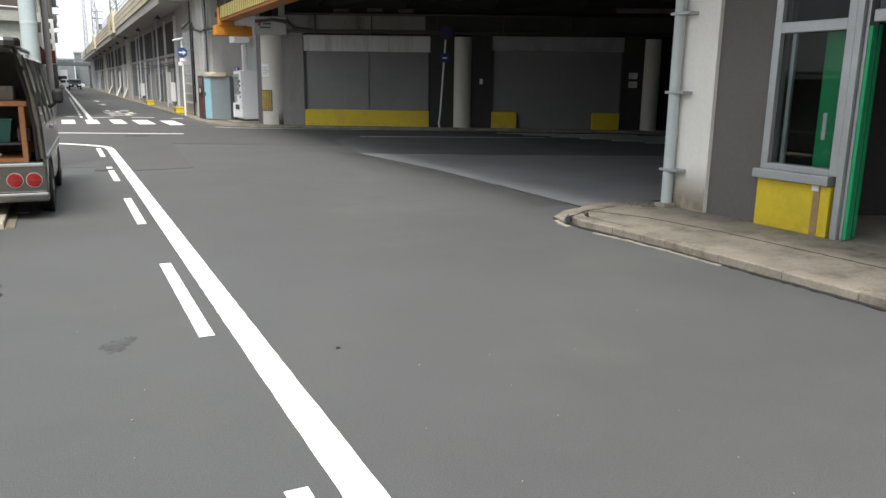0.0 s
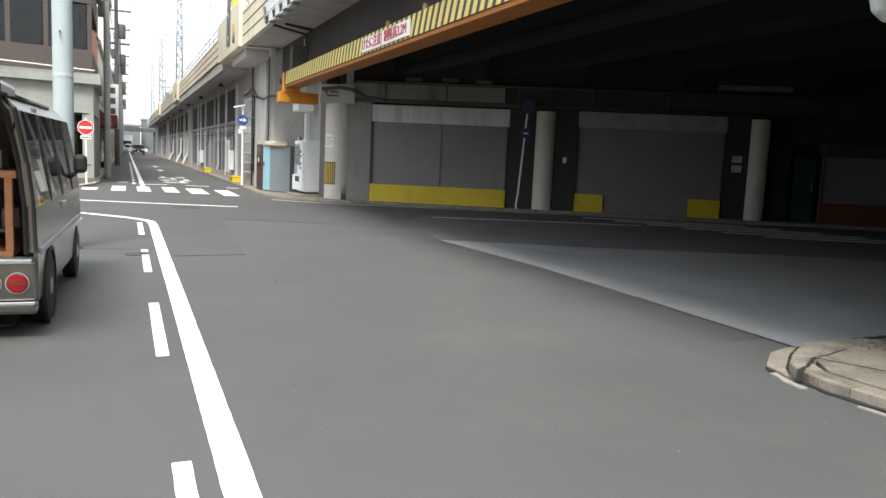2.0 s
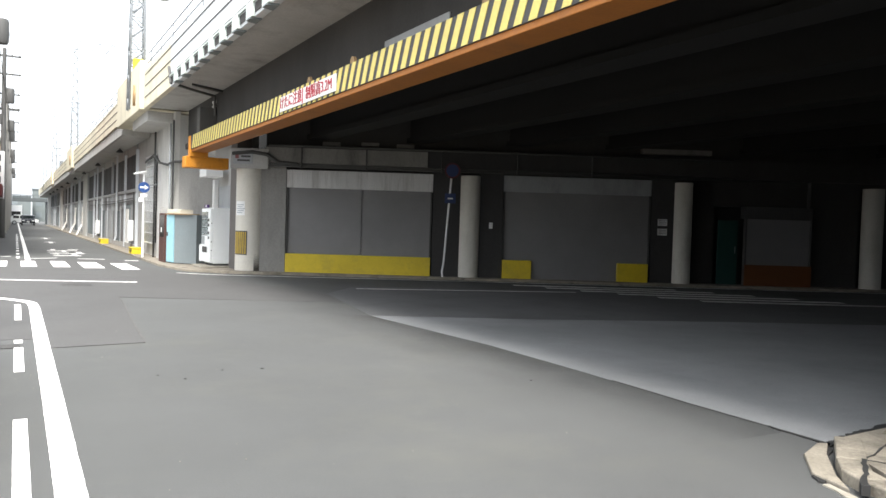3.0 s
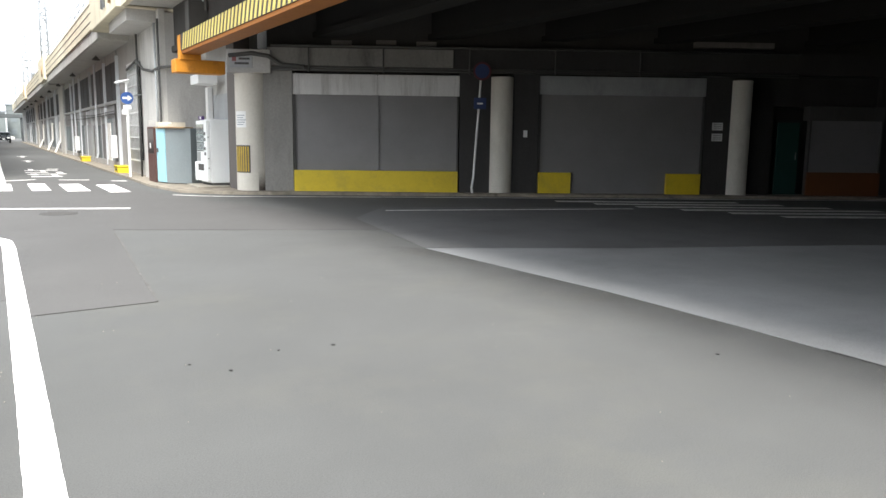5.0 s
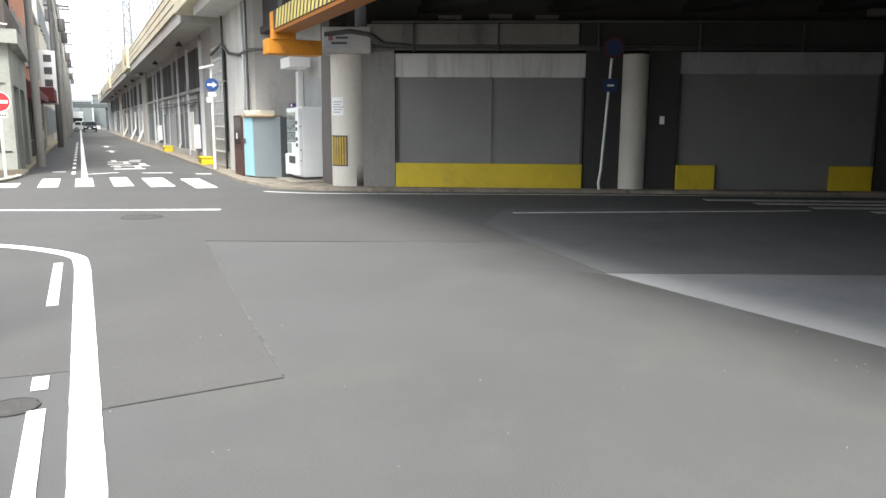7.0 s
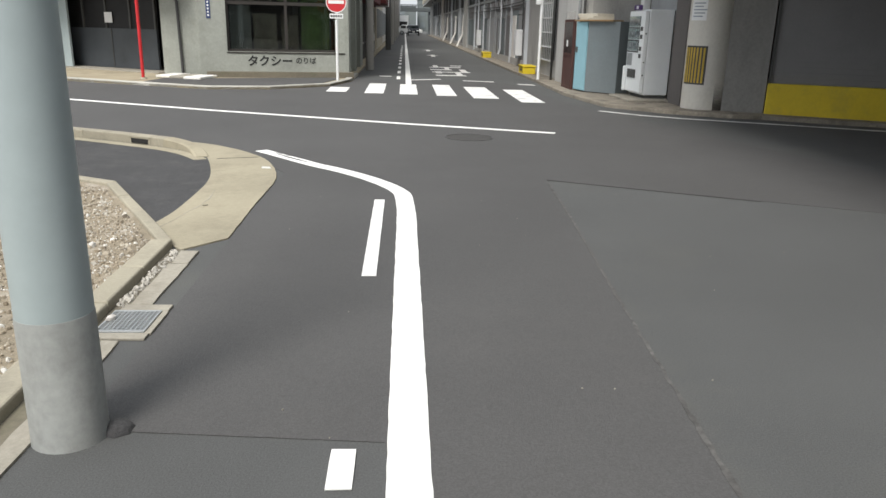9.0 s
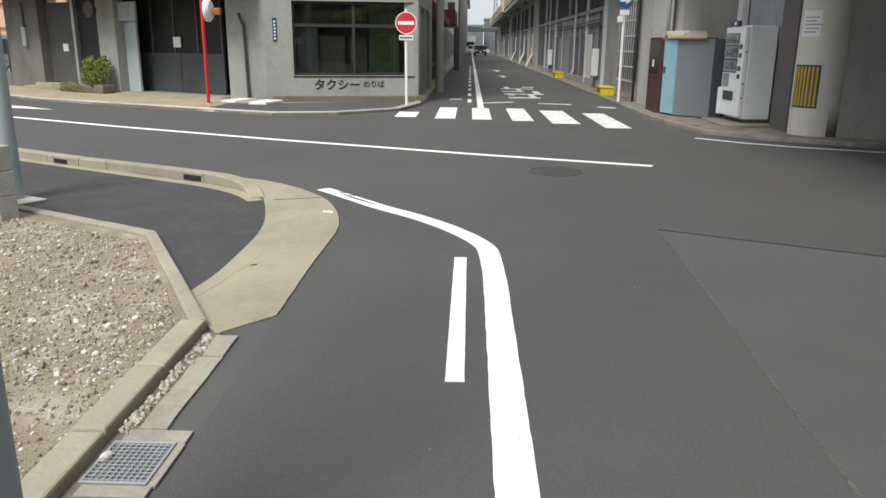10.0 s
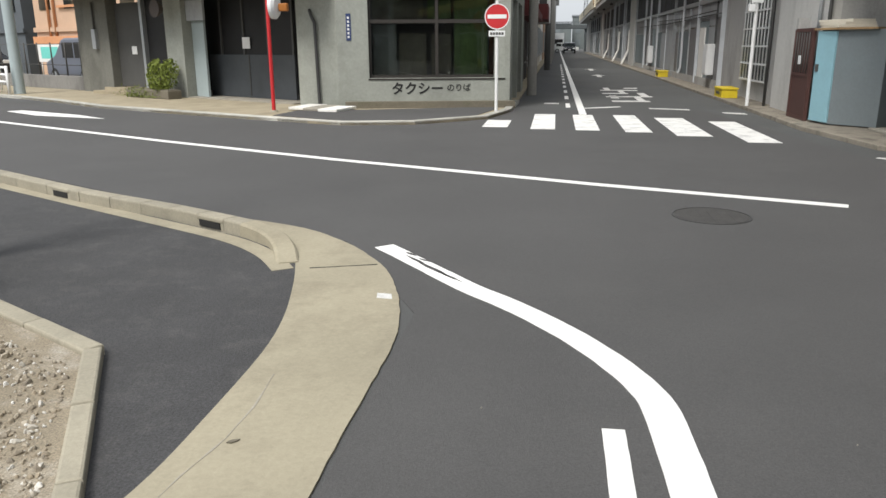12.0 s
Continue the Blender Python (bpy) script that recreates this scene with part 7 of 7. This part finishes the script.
part("service_cable", tube(BM(), [(*F(1, -0.4), 4.15), (*F(LF, -0.4), 3.95), (*Cc(LC, -0.3), 3.85)], 0.02, 6), M_WHITE, house)
# planter with a shrub
pl = thing("planter_box", "weathered grey planter trough on the pavement", "planter", (*F(4.65, -0.5), 0.05), FZ)
part("trough", box(BM(), -1.0, 1.0, -0.2, 0.2, 0, 0.22, 0.02), M_PLINTH, pl)
part("soil", box(BM(), -0.95, 0.95, -0.16, 0.16, 0.22, 0.235), M_PLINTH, pl)
sh = thing("shrub", "bushy bright green shrub in the planter", "shrub", (*F(5.05, -0.5), 0.28))
rs = random.Random(21)
tr = BM()
for k in range(7):
    a = rs.random() * 6.28
    rod(tr, (0, 0, 0), (0.25 * math.cos(a), 0.2 * math.sin(a), 0.4 + 0.3 * rs.random()), 0.015, 0.006, 6)
part("stem", tr, M_BROWNF, sh)
lv = BM()
for k in range(1900):
    a, h = rs.random() * 6.283, rs.random()
    r = (0.46 * math.sqrt(rs.random())) * (1.0 - 0.6 * h ** 4) * (0.8 + 0.5 * h) + 0.05 * math.sin(a * 3)
    c = Vector((0.9 * r * math.cos(a) + 0.1 * h, r * 0.8 * math.sin(a), 0.0 + 0.7 * h + 0.08 * math.sin(a * 2)))
    m = Matrix.Translation(c) @ Euler((rs.random() * 6, rs.random() * 6, rs.random() * 6)).to_matrix().to_4x4()
    w0 = rs.uniform(0.025, 0.05)
    v4 = [lv.verts.new(m @ Vector(p)) for p in ((-w0, 0, 0), (0, -w0 * 0.5, 0.004), (w0, 0, 0), (0, w0 * 0.5, 0.004))]
    lv.faces.new(v4)
part("crown", lv, M_LEAF, sh)
low = thing("low_plants", "straggly low plants growing over the planter edge", "plant", (*F(4.3, -0.55), 0.06), FZ)
l2 = BM()
for k in range(420):
    c = Vector((rs.gauss(0.0, 0.45), rs.gauss(-0.18, 0.1), 0.02 + 0.34 * rs.random() * rs.random()))
    m = Matrix.Translation(c) @ Euler((rs.random() * 6, rs.random() * 6, rs.random() * 6)).to_matrix().to_4x4()
    w0 = rs.uniform(0.02, 0.045)
    l2.faces.new([l2.verts.new(m @ Vector(p)) for p in ((-w0, 0, 0), (0, -w0 * 0.4, 0.003), (w0, 0, 0), (0, w0 * 0.4, 0.003))])
part("foliage", l2, M_LEAF, low)
for s in (10.75, 11.2, 11.65):
    rp2 = thing("ramp_plate", "pale concrete ramp slab by the wall", "ramp", (*F(s, -0.55), 0.06), FZ + 18)
    part("slab", box(BM(), -0.22, 0.22, -0.45, 0.45, 0, 0.06, 0.012), M_WHITEW if s != 11.2 else M_WALKWAY, rp2)


# ---- houses along the street ----
def street_house(name, label, x, y0, y1, h, depth, material, floors, awning=None):
    t = thing(name, label, "building", (x, y0, 0.05))
    L = y1 - y0
    part("wall", box(BM(), -depth, 0, 0, L, 0, h), material, t)
    part("roof", box(BM(), -depth - 0.1, 0.15, -0.1, L + 0.1, h, h + 0.25), M_CONC, t)
    for f in range(floors):
        z = 0.7 + f * 3.0
        n = max(1, int(L / 2.2))
        for k in range(n):
            yy = (k + 0.5) * L / n
            w = part("window", box(BM(), 0.0, 0.02, yy - 0.55, yy + 0.55, z, z + 1.5), M_GLASS_DARK, t)
            part("frame", box(BM(), 0.0, 0.06, yy - 0.62, yy - 0.55, z - 0.05, z + 1.55), M_STEEL, w)
            part("frame", box(BM(), 0.0, 0.06, yy + 0.55, yy + 0.62, z - 0.05, z + 1.55), M_STEEL, w)
            part("sill", box(BM(), 0.0, 0.1, yy - 0.65, yy + 0.65, z - 0.1, z - 0.04), M_CONC, w)
        for k in range(n):
            xx = -depth * (k + 0.5) / n
            part("end_window", box(BM(), xx - 0.5, xx + 0.5, -0.03, 0.0, z, z + 1.4), M_GLASS_DARK, t)
    if awning:
        a = BM()
        prism(a, [(0, 0.2), (0.9, 0.2), (0.9, L - 0.2), (0, L - 0.2)], 2.3, 2.9)
        part("awning", a, awning, t, "dark red awning")
    return t


street_house("shop_house", "orange brick shop house above a dark shopfront", -1.15, 36.6, 44.9, 9.0, 8, M_BRICKF, 3)
street_house("shop_house", "cream shop house with a dark red awning", -1.15, 45.1, 54, 6.5, 8, M_PALE, 2, M_MAROONAWN)
sf = thing("shopfront", "dark open shopfront under the awning", "shopfront", (-1.15, 36.8, 0.05))
part("screen", box(BM(), 0.02, 0.08, 0.0, 7.8, 0.0, 2.3), M_CONDUIT, sf)
for k in range(6):
    part("stile", box(BM(), 0.08, 0.11, 0.1 + k * 1.5, 0.18 + k * 1.5, 0.0, 2.3), M_BROWNF, sf)
street_house("apartment_house", "pale cream apartment house on the street", -1.0, 54.2, 66, 9.5, 9, M_PALE, 3)
street_house("office_house", "white narrow office house on the street", -1.1, 66.2, 80, 14, 9, M_WHITEW, 4)
street_house("apartment_house", "tan house further down the street", -1.0, 80.3, 100, 8, 9, M_TAN, 2)
street_house("apartment_house", "grey house far down the street", -1.0, 100.3, 140, 10, 9, M_PANEL, 3)
aw = thing("shop_awning", "dark red shop awning beside the corner building", "awning", (-1.0, 36.5, 2.1))
cloth = BM()
va = [cloth.verts.new(p) for p in ((0, 0, 0.95), (0.55, 0, 0.35), (0.55, 0, 0.1), (0, 0, 0.1), (0, 7.5, 0.95), (0.55, 7.5, 0.35), (0.55, 7.5, 0.1), (0, 7.5, 0.1))]
for f in ((0, 1, 2, 3), (7, 6, 5, 4), (0, 4, 5, 1), (1, 5, 6, 2), (2, 6, 7, 3), (3, 7, 4, 0)):
    cloth.faces.new([va[i] for i in f])
part("cloth", cloth, M_MAROONAWN, aw)
sgn_v = thing("shop_sign", "tall white projecting shop sign with dark writing", "sign", (-0.55, 50.0, 2.3))
part("case", box(BM(), -0.35, 0.35, -0.1, 0.1, 0, 2.6, 0.02), M_WHITE, sgn_v)
for k in range(4):
    part("writing", box(BM(), -0.18, 0.18, -0.106, -0.101, 0.25 + k * 0.6, 0.6 + k * 0.6), M_CONDUIT, sgn_v)

# ---- houses at the far end of the side street ----
fr_dir = Vector((-0.87, 0.49))


def block(name, label, at, w, d, h, material, rz, z0=0.05):
    t = thing(name, label, "building", (*at, z0 - 0.012 if z0 == 0 else z0), rz)
    part("wall", box(BM(), 0, w, 0, d, 0, h), material, t)
    part("roof", box(BM(), -0.15, w + 0.15, -0.15, d + 0.1, h, h + 0.25), M_CONC, t)
    part("cornice", box(BM(), -0.08, w + 0.08, -0.1, 0, 1.95, 2.15), material, t)
    n = max(2, int(w / 2.2))
    for k in range(n):
        for f in range(max(1, int(h / 3))):
            xx = (k + 0.5) * w / n
            part("window", box(BM(), xx - 0.5, xx + 0.5, -0.04, 0.0, 2.9 + f * 2.9, 4.3 + f * 2.9), M_GLASS_DARK, t)
    return t


tan = block("tan_house", "tan house with orange cornice behind the car park", (-23.6, 45.7), 9.2, 8, 6.5, M_TAN, FZ)
M_TRIM = mat("orange_trim", (0.62, 0.3, 0.15), 0.7, gvar=0.08, svar=0.15, bump=0.05)
part("trim", box(BM(), -0.1, 9.3, -0.16, -0.1, 1.42, 1.75, 0.01), M_TRIM, tan, "orange painted cornice band")
for x in (1.5, 2.05, 5.2):
    part("downpipe", rod(BM(), (x, -0.08, 1.75), (x, -0.08, 6.3), 0.06, n=8), M_TRIM, tan, "orange downpipe")
part("ledge", box(BM(), 2.4, 5.0, -0.12, 0, 2.95, 3.05), M_TRIM, tan)
block("slate_house", "dark slate-grey house behind the car park", (-30.6, 49.7), 6.8, 8, 9, M_SLATE, FZ)
block("brick_house", "dark red house further along the side street", (-38.1, 54.1), 7, 8, 8, M_MAROONAWN, FZ)
block("grey_block", "grey block closing the side street", (-60, 48), 16, 10, 9, M_PANEL, FZ, 0.0)
block("grey_block", "pale block behind the gravel lot", (-42, 12), 10, 18, 8, M_PALE, 90, 0.0)
block("grey_block", "grey block behind the gravel lot", (-32, -22), 14, 10, 9, M_PANEL, 0, 0.0)
block("grey_block", "pale block at the start of the street", (-9, -30), 11, 10, 9, M_PALE, 0, 0.0)
block("grey_block", "grey block at the start of the street", (3, -42), 11, 10, 9, M_PANEL, 0, 0.0)
# Added out of view to stop light entering from the far side.
block("grey_block", "unseen block added to keep light out at the far end under the bridge", (28, 6), 16, 8, 4.8, M_CONC_DARK, UZ - 90, 0.0)
board = thing("car_park_board", "white and turquoise notice board by the car park", "sign", (-21.8, 44.0, 0.05), FZ)
part("panel", box(BM(), -1.3, 1.3, -0.03, 0.03, 0.65, 1.42, 0.01), M_WHITE, board)
part("print", box(BM(), -0.9, 0.7, -0.036, -0.031, 0.8, 1.3), mat("turquoise_print", (0.15, 0.55, 0.5), 0.6), board)
for x in (-1.0, 1.0):
    part("leg", rod(BM(), (x, 0, 0), (x, 0, 0.66), 0.03, n=8), M_STEEL, board)


# ---- cars ----
def parked_car(at, rz, paint, label, h=1.5, L=4.0, w=1.66):
    t = thing("parked_car", label, "car", at, rz)
    hw = w / 2
    prof = [(0.0, 0.35), (0.0, 0.8), (L * 0.23, 0.95), (L * 0.38, h - 0.05), (L * 0.45, h), (L * 0.8, h), (L * 0.95, 0.95), (L, 0.85), (L, 0.35)]
    b = BM()
    lo = [b.verts.new((-hw, y, z)) for y, z in prof]
    hi = [b.verts.new((hw, y, z)) for y, z in prof]
    b.faces.new(lo)
    b.faces.new(hi[::-1])
    for i in range(len(prof)):
        j = (i + 1) % len(prof)
        b.faces.new((lo[i], hi[i], hi[j], lo[j]))
    bmesh.ops.bevel(b, geom=b.edges[:], offset=0.06, segments=2, affect="EDGES", profile=0.5)
    part("body", b, paint, t)
    part("windscreen", prism(BM(), [(-hw * 0.8, L * 0.25), (hw * 0.8, L * 0.25), (hw * 0.75, L * 0.36), (-hw * 0.75, L * 0.36)], 1.0, h - 0.14), M_GLASS_DARK, t)
    for s in (-1, 1):
        part("side_window", box(BM(), s * hw - 0.005, s * hw + 0.012, L * 0.4, L * 0.62, 0.95, h - 0.15), M_BLACK, t)
        part("side_window", box(BM(), s * hw - 0.005, s * hw + 0.012, L * 0.65, L * 0.84, 0.95, h - 0.15), M_BLACK, t)
        part("headlamp", box(BM(), s * hw * 0.7 - 0.16, s * hw * 0.7 + 0.16, -0.02, 0.05, 0.62, 0.76, 0.02), M_WHITE, t)
        for y in (L * 0.18, L * 0.8):
            wh = part("wheel", ring_lathe(BM(), [(0.24, s * (hw - 0.16)), (0.3, s * (hw - 0.14)), (0.3, s * (hw + 0.0)), (0.22, s * (hw + 0.02))], 20, (0, y, 0.3), "X"), M_BLACK, t)
            part("rim", ring_lathe(BM(), [(0.2, s * hw), (0.2, s * (hw + 0.025)), (0.05, s * (hw + 0.03))], 16, (0, y, 0.3), "X"), M_STEEL, wh)
    part("number_plate", box(BM(), -0.16, 0.16, -0.03, 0.0, 0.45, 0.6), M_WHITE, t)
    return t


parked_car((1.9, 122, 0), 0, M_CARDARK, "dark car standing far down the street")
parked_car((3.4, 132, 0), 90, M_WHITE, "white car crossing far down the street")
parked_car((-0.9 - 0.75, 46.6, 0.05), 0, M_WHITE, "white car parked before the houses", 1.5, 3.4, 1.4)
parked_car((-17.2, 38.45, 0.05), FZ - 90, M_CARGREY, "grey-blue car in the car park", 1.6, 3.3)
parked_car((-24.4, 43.6, 0.05), FZ + 90, M_CARDARK, "dark car in the car park", 1.45, 3.8)
truck = thing("box_truck", "white box truck far down the street", "truck", (0.3, 138, 0))
part("box", box(BM(), -0.95, 0.95, 1.5, 6, 0.8, 3.0, 0.05), M_WHITE, truck)
part("cab", box(BM(), -0.9, 0.9, 0, 1.45, 0.5, 2.2, 0.1), M_WHITE, truck)
part("windscreen", box(BM(), -0.75, 0.75, -0.02, 0.02, 1.3, 2.0), M_BLACK, truck)
for x in (-0.8, 0.8):
    for y in (0.7, 4.8):
        part("wheel", ring_lathe(BM(), [(0.35, -0.12), (0.38, 0.0), (0.35, 0.12)], 16, (x, y, 0.38), "X"), M_BLACK, truck)
# low wall, fence and guard rail along the car park
lw = thing("car_park_fence", "low wall with thin dark fence posts by the car park", "fence", (*F(-0.2, 0.2), 0.05), FZ + 180)
part("base_wall", box(BM(), 0, 9, -0.1, 0.1, 0, 0.42, 0.01), M_LINTEL, lw)
for k in range(10):
    part("post", rod(BM(), (0.2 + k * 0.95, 0, 0.42), (0.2 + k * 0.95, 0, 1.45), 0.025, n=8), M_CONDUIT, lw)
for z in (0.75, 1.4):
    part("rail", rod(BM(), (0, 0, z), (9, 0, z), 0.012, n=6), M_CONDUIT, lw)
gr = thing("guard_rail", "white tubular guard rail at the kerb", "guard rail", (-15.4, 32.9, 0.05), FZ + 180)
for z in (0.35, 0.55, 0.75):
    part("rail", rod(BM(), (0, 0, z), (5, 0, z), 0.035, n=8), M_WHITE, gr)
for x in (0, 2.5, 5):
    part("post", rod(BM(), (x, 0, 0), (x, 0, 0.8), 0.045, n=8), M_WHITE, gr)
utility_pole(-15.3, 33.2, 9.5, 0.16, M_POLE, "blue-grey pole beside the guard rail", False)
for dx, m in ((-1.6, M_WHITE), (-2.3, M_WHITE)):
    t = thing("round_sign", "thin pale pole with a round sign", "road sign", (-15.3 + dx * 1.1, 33.9 - dx * 0.5, 0.05))
    part("pole", rod(BM(), (0, 0, 0), (0, 0, 3.0), 0.035, n=8), m, t)
    part("disc", ring_lathe(BM(), [(0.28, -0.03), (0.28, 0.0)], 24, (0, -0.04, 2.75), "Y"), M_WHITE, t)

# second steel pole on the island
utility_pole(-3.73, 17.3, 8.0, 0.1, M_POLE, "blue-grey steel pole on the footway", False)
pbx = thing("pole_plate", "pale concrete footing round the steel pole", "footing", (-3.69, 17.27, 0.009), -29)
part("slab", box(BM(), -0.22, 0.24, -0.2, 0.16, 0, 0.022, 0.006), M_KERB_PALE, pbx)
# low stack of concrete blocks at the edge of the lot
bw2 = thing("block_wall", "low wall of grey concrete blocks on the lot edge", "wall", (-3.17, 16.48, 0.034), 180 - 29)
M_BLOCK = mat("grey_block", (0.36, 0.36, 0.34), 0.92, grain=45, gvar=0.18, stain=2.5, svar=0.2, bump=0.35, dirt=(0.22, 0.215, 0.2), dirt_amount=0.6, dirt_scale=4, vary=0.08)
for row in range(3):
    for k in range(4):
        x0 = k * 0.4 + (0.0 if row % 2 == 0 else -0.2)
        part("block", box(BM(), max(x0, 0.0) + 0.004, min(x0 + 0.4, 1.6) - 0.004, 0.0, 0.15, row * 0.2 + 0.001, row * 0.2 + 0.193, 0.006), M_BLOCK, bw2)
part("mortar", box(BM(), 0.01, 1.59, 0.012, 0.138, 0.0, 0.592), M_CONC, bw2, "recessed grey mortar")


# ---- railway masts ----
def mast(y, x=6.2, span=9.0, top=13.5):
    t = thing("catenary_mast", "pale steel lattice railway mast with truss beam", "catenary mast", (x, y, 6.1), 0, "railway masts")
    for xx in (0, span):
        b = BM()
        wb0, wt0 = 0.24, 0.15
        hgt = top - 5.1
        for dx, dy in ((-1, -1), (1, -1), (1, 1), (-1, 1)):
            rod(b, (xx + dx * wb0, dy * wb0, -1.0), (xx + dx * wt0, dy * wt0, top - 6.1), 0.04, n=6)
        z, sg2 = -1.0, 1
        while z < top - 6.6:
            w1, w2 = wb0 + (wt0 - wb0) * (z + 1) / hgt, wb0 + (wt0 - wb0) * (z + 1.4) / hgt
            for f in (-1, 1):
                rod(b, (xx - w1 * sg2, f * w1, z), (xx + w2 * sg2, f * w2, z + 0.4), 0.024, n=5)
                rod(b, (xx + f * w1, -w1 * sg2, z), (xx + f * w2, w2 * sg2, z + 0.4), 0.024, n=5)
                rod(b, (xx - w1, f * w1, z), (xx + w1, f * w1, z), 0.018, n=5)
            z += 0.4
            sg2 = -sg2
        part("tower", b, M_FARDARK, t)
    b = BM()
    for z in (top - 6.1, top - 6.7):
        rod(b, (-0.8, 0, z), (span + 0.8, 0, z), 0.04, n=6)
    k = 0.0
    while k < span:
        rod(b, (k, 0, top - 6.7), (k + 0.5, 0, top - 6.1), 0.025, n=5)
        rod(b, (k + 0.5, 0, top - 6.1), (k + 1, 0, top - 6.7), 0.025, n=5)
        k += 1
    part("truss", b, M_FARDARK, t)
    for xx in (2.0, 6.5):
        part("arm", rod(BM(), (xx, 0, top - 6.7), (xx + 0.3, 0, top - 8.3), 0.03, n=6), M_FARDARK, t)
        part("insulator", ring_lathe(BM(), [(0.05, 0), (0.1, 0.1), (0.05, 0.2)], 8, (xx, 0, top - 7.1)), M_WHITE, t)
    return t


m1 = mast(29.6, 3.86)
part("marker", box(BM(), -0.16, 0.16, -0.42, -0.27, 0.3, 0.68, 0.03), M_YELLOW, m1, "yellow marker box")
part("lamp", ring_lathe(BM(), [(0.05, 3.0), (0.22, 2.9), (0.24, 2.82), (0.2, 2.8)], 14, (0.75, -0.3, 0)), M_FARDARK, m1, "grey lamp on an arm")
part("lamp_arm", rod(BM(), (0.1, -0.1, 3.1), (0.75, -0.3, 3.0), 0.03, n=6), M_FARDARK, m1)
for y in (62, 94, 124):
    mast(y, 3.95, 9.0, 14.0)
cat = thing("catenary_wires", "thin railway contact and feeder wires", "wire")
for x, z in ((8.2, 11.2), (8.2, 12.2), (12.7, 11.2), (12.7, 12.2), (5.9, 13.3)):
    for a, b in ((0, 29.5), (29.5, 62), (62, 94), (94, 124)):
        wb2 = BM()
        for q in range(4):
            z1, z2 = [z - 0.35 * 4 * (v / 4) * (1 - v / 4) for v in (q, q + 1)]
            rod(wb2, (x, a + (b - a) * q / 4, z1), (x, a + (b - a) * (q + 1) / 4, z2), 0.015, n=5)
        part("wire", wb2, M_CONDUIT, cat)
far_bridge = thing("backdrop_bridge", "distant grey railway bridge crossing the street", "bridge", (0, 152, 0), 0, "", "structure")
M_FARGREY = mat("far_grey_steel", (0.075, 0.085, 0.088), 0.8, gvar=0.1, stain=0.3, svar=0.3, bump=0.0)
part("span", box(BM(), -14, 40, 0, 4, 3.9, 4.5), M_FARGREY, far_bridge)
part("rail", box(BM(), -14, 40, 0.1, 0.16, 5.0, 5.08), M_FARGREY, far_bridge)
for k in range(54):
    part("rail_post", box(BM(), -14 + k, -13.94 + k, 0.1, 0.16, 4.5, 5.0), M_FARGREY, far_bridge)
for x in (-6.5, 5.0):
    part("pier", box(BM(), x, x + 1.6, 0.4, 3.6, 0, 3.9), M_FARGREY, far_bridge)
rs = random.Random(77)
for x, y, w, h in ((-26, 176, 11, 9), (-13, 190, 9, 7), (-3.5, 205, 7, 6), (4, 215, 9, 8), (13.5, 200, 12, 9), (26, 180, 14, 11)):
    t = thing("distant_building", "grey building beyond the far bridge, distance haze in its colour", "building", (x, y, 0.0), 0, "far buildings")
    part("wall", box(BM(), 0, w, 0, 8, 0, h), M_HAZE, t)
    part("roof", box(BM(), -0.2, w + 0.2, -0.2, 8.2, h, h + 0.4), M_FARDARK, t)
    for f in range(int(h / 3)):
        for k in range(int(w / 2.4)):
            part("window", box(BM(), 0.7 + k * 2.3, 2.0 + k * 2.3, -0.05, 0.0, 0.9 + f * 3, 2.3 + f * 3), M_LOCKER, t)
for x, y, h in ((-0.3, 150, 11), (-2.5, 163, 12), (6.5, 140, 13), (-4, 172, 14), (-1.2, 178, 10)):
    utility_pole(x, y, h, 0.13, M_FARDARK, "distant utility pole with crossarms and transformer")
setting("backdrop_wall", box(BM(), 5.2, 14, 130, 150, 0, 4.6), M_CONC, "distant grey railway structure", "wall")
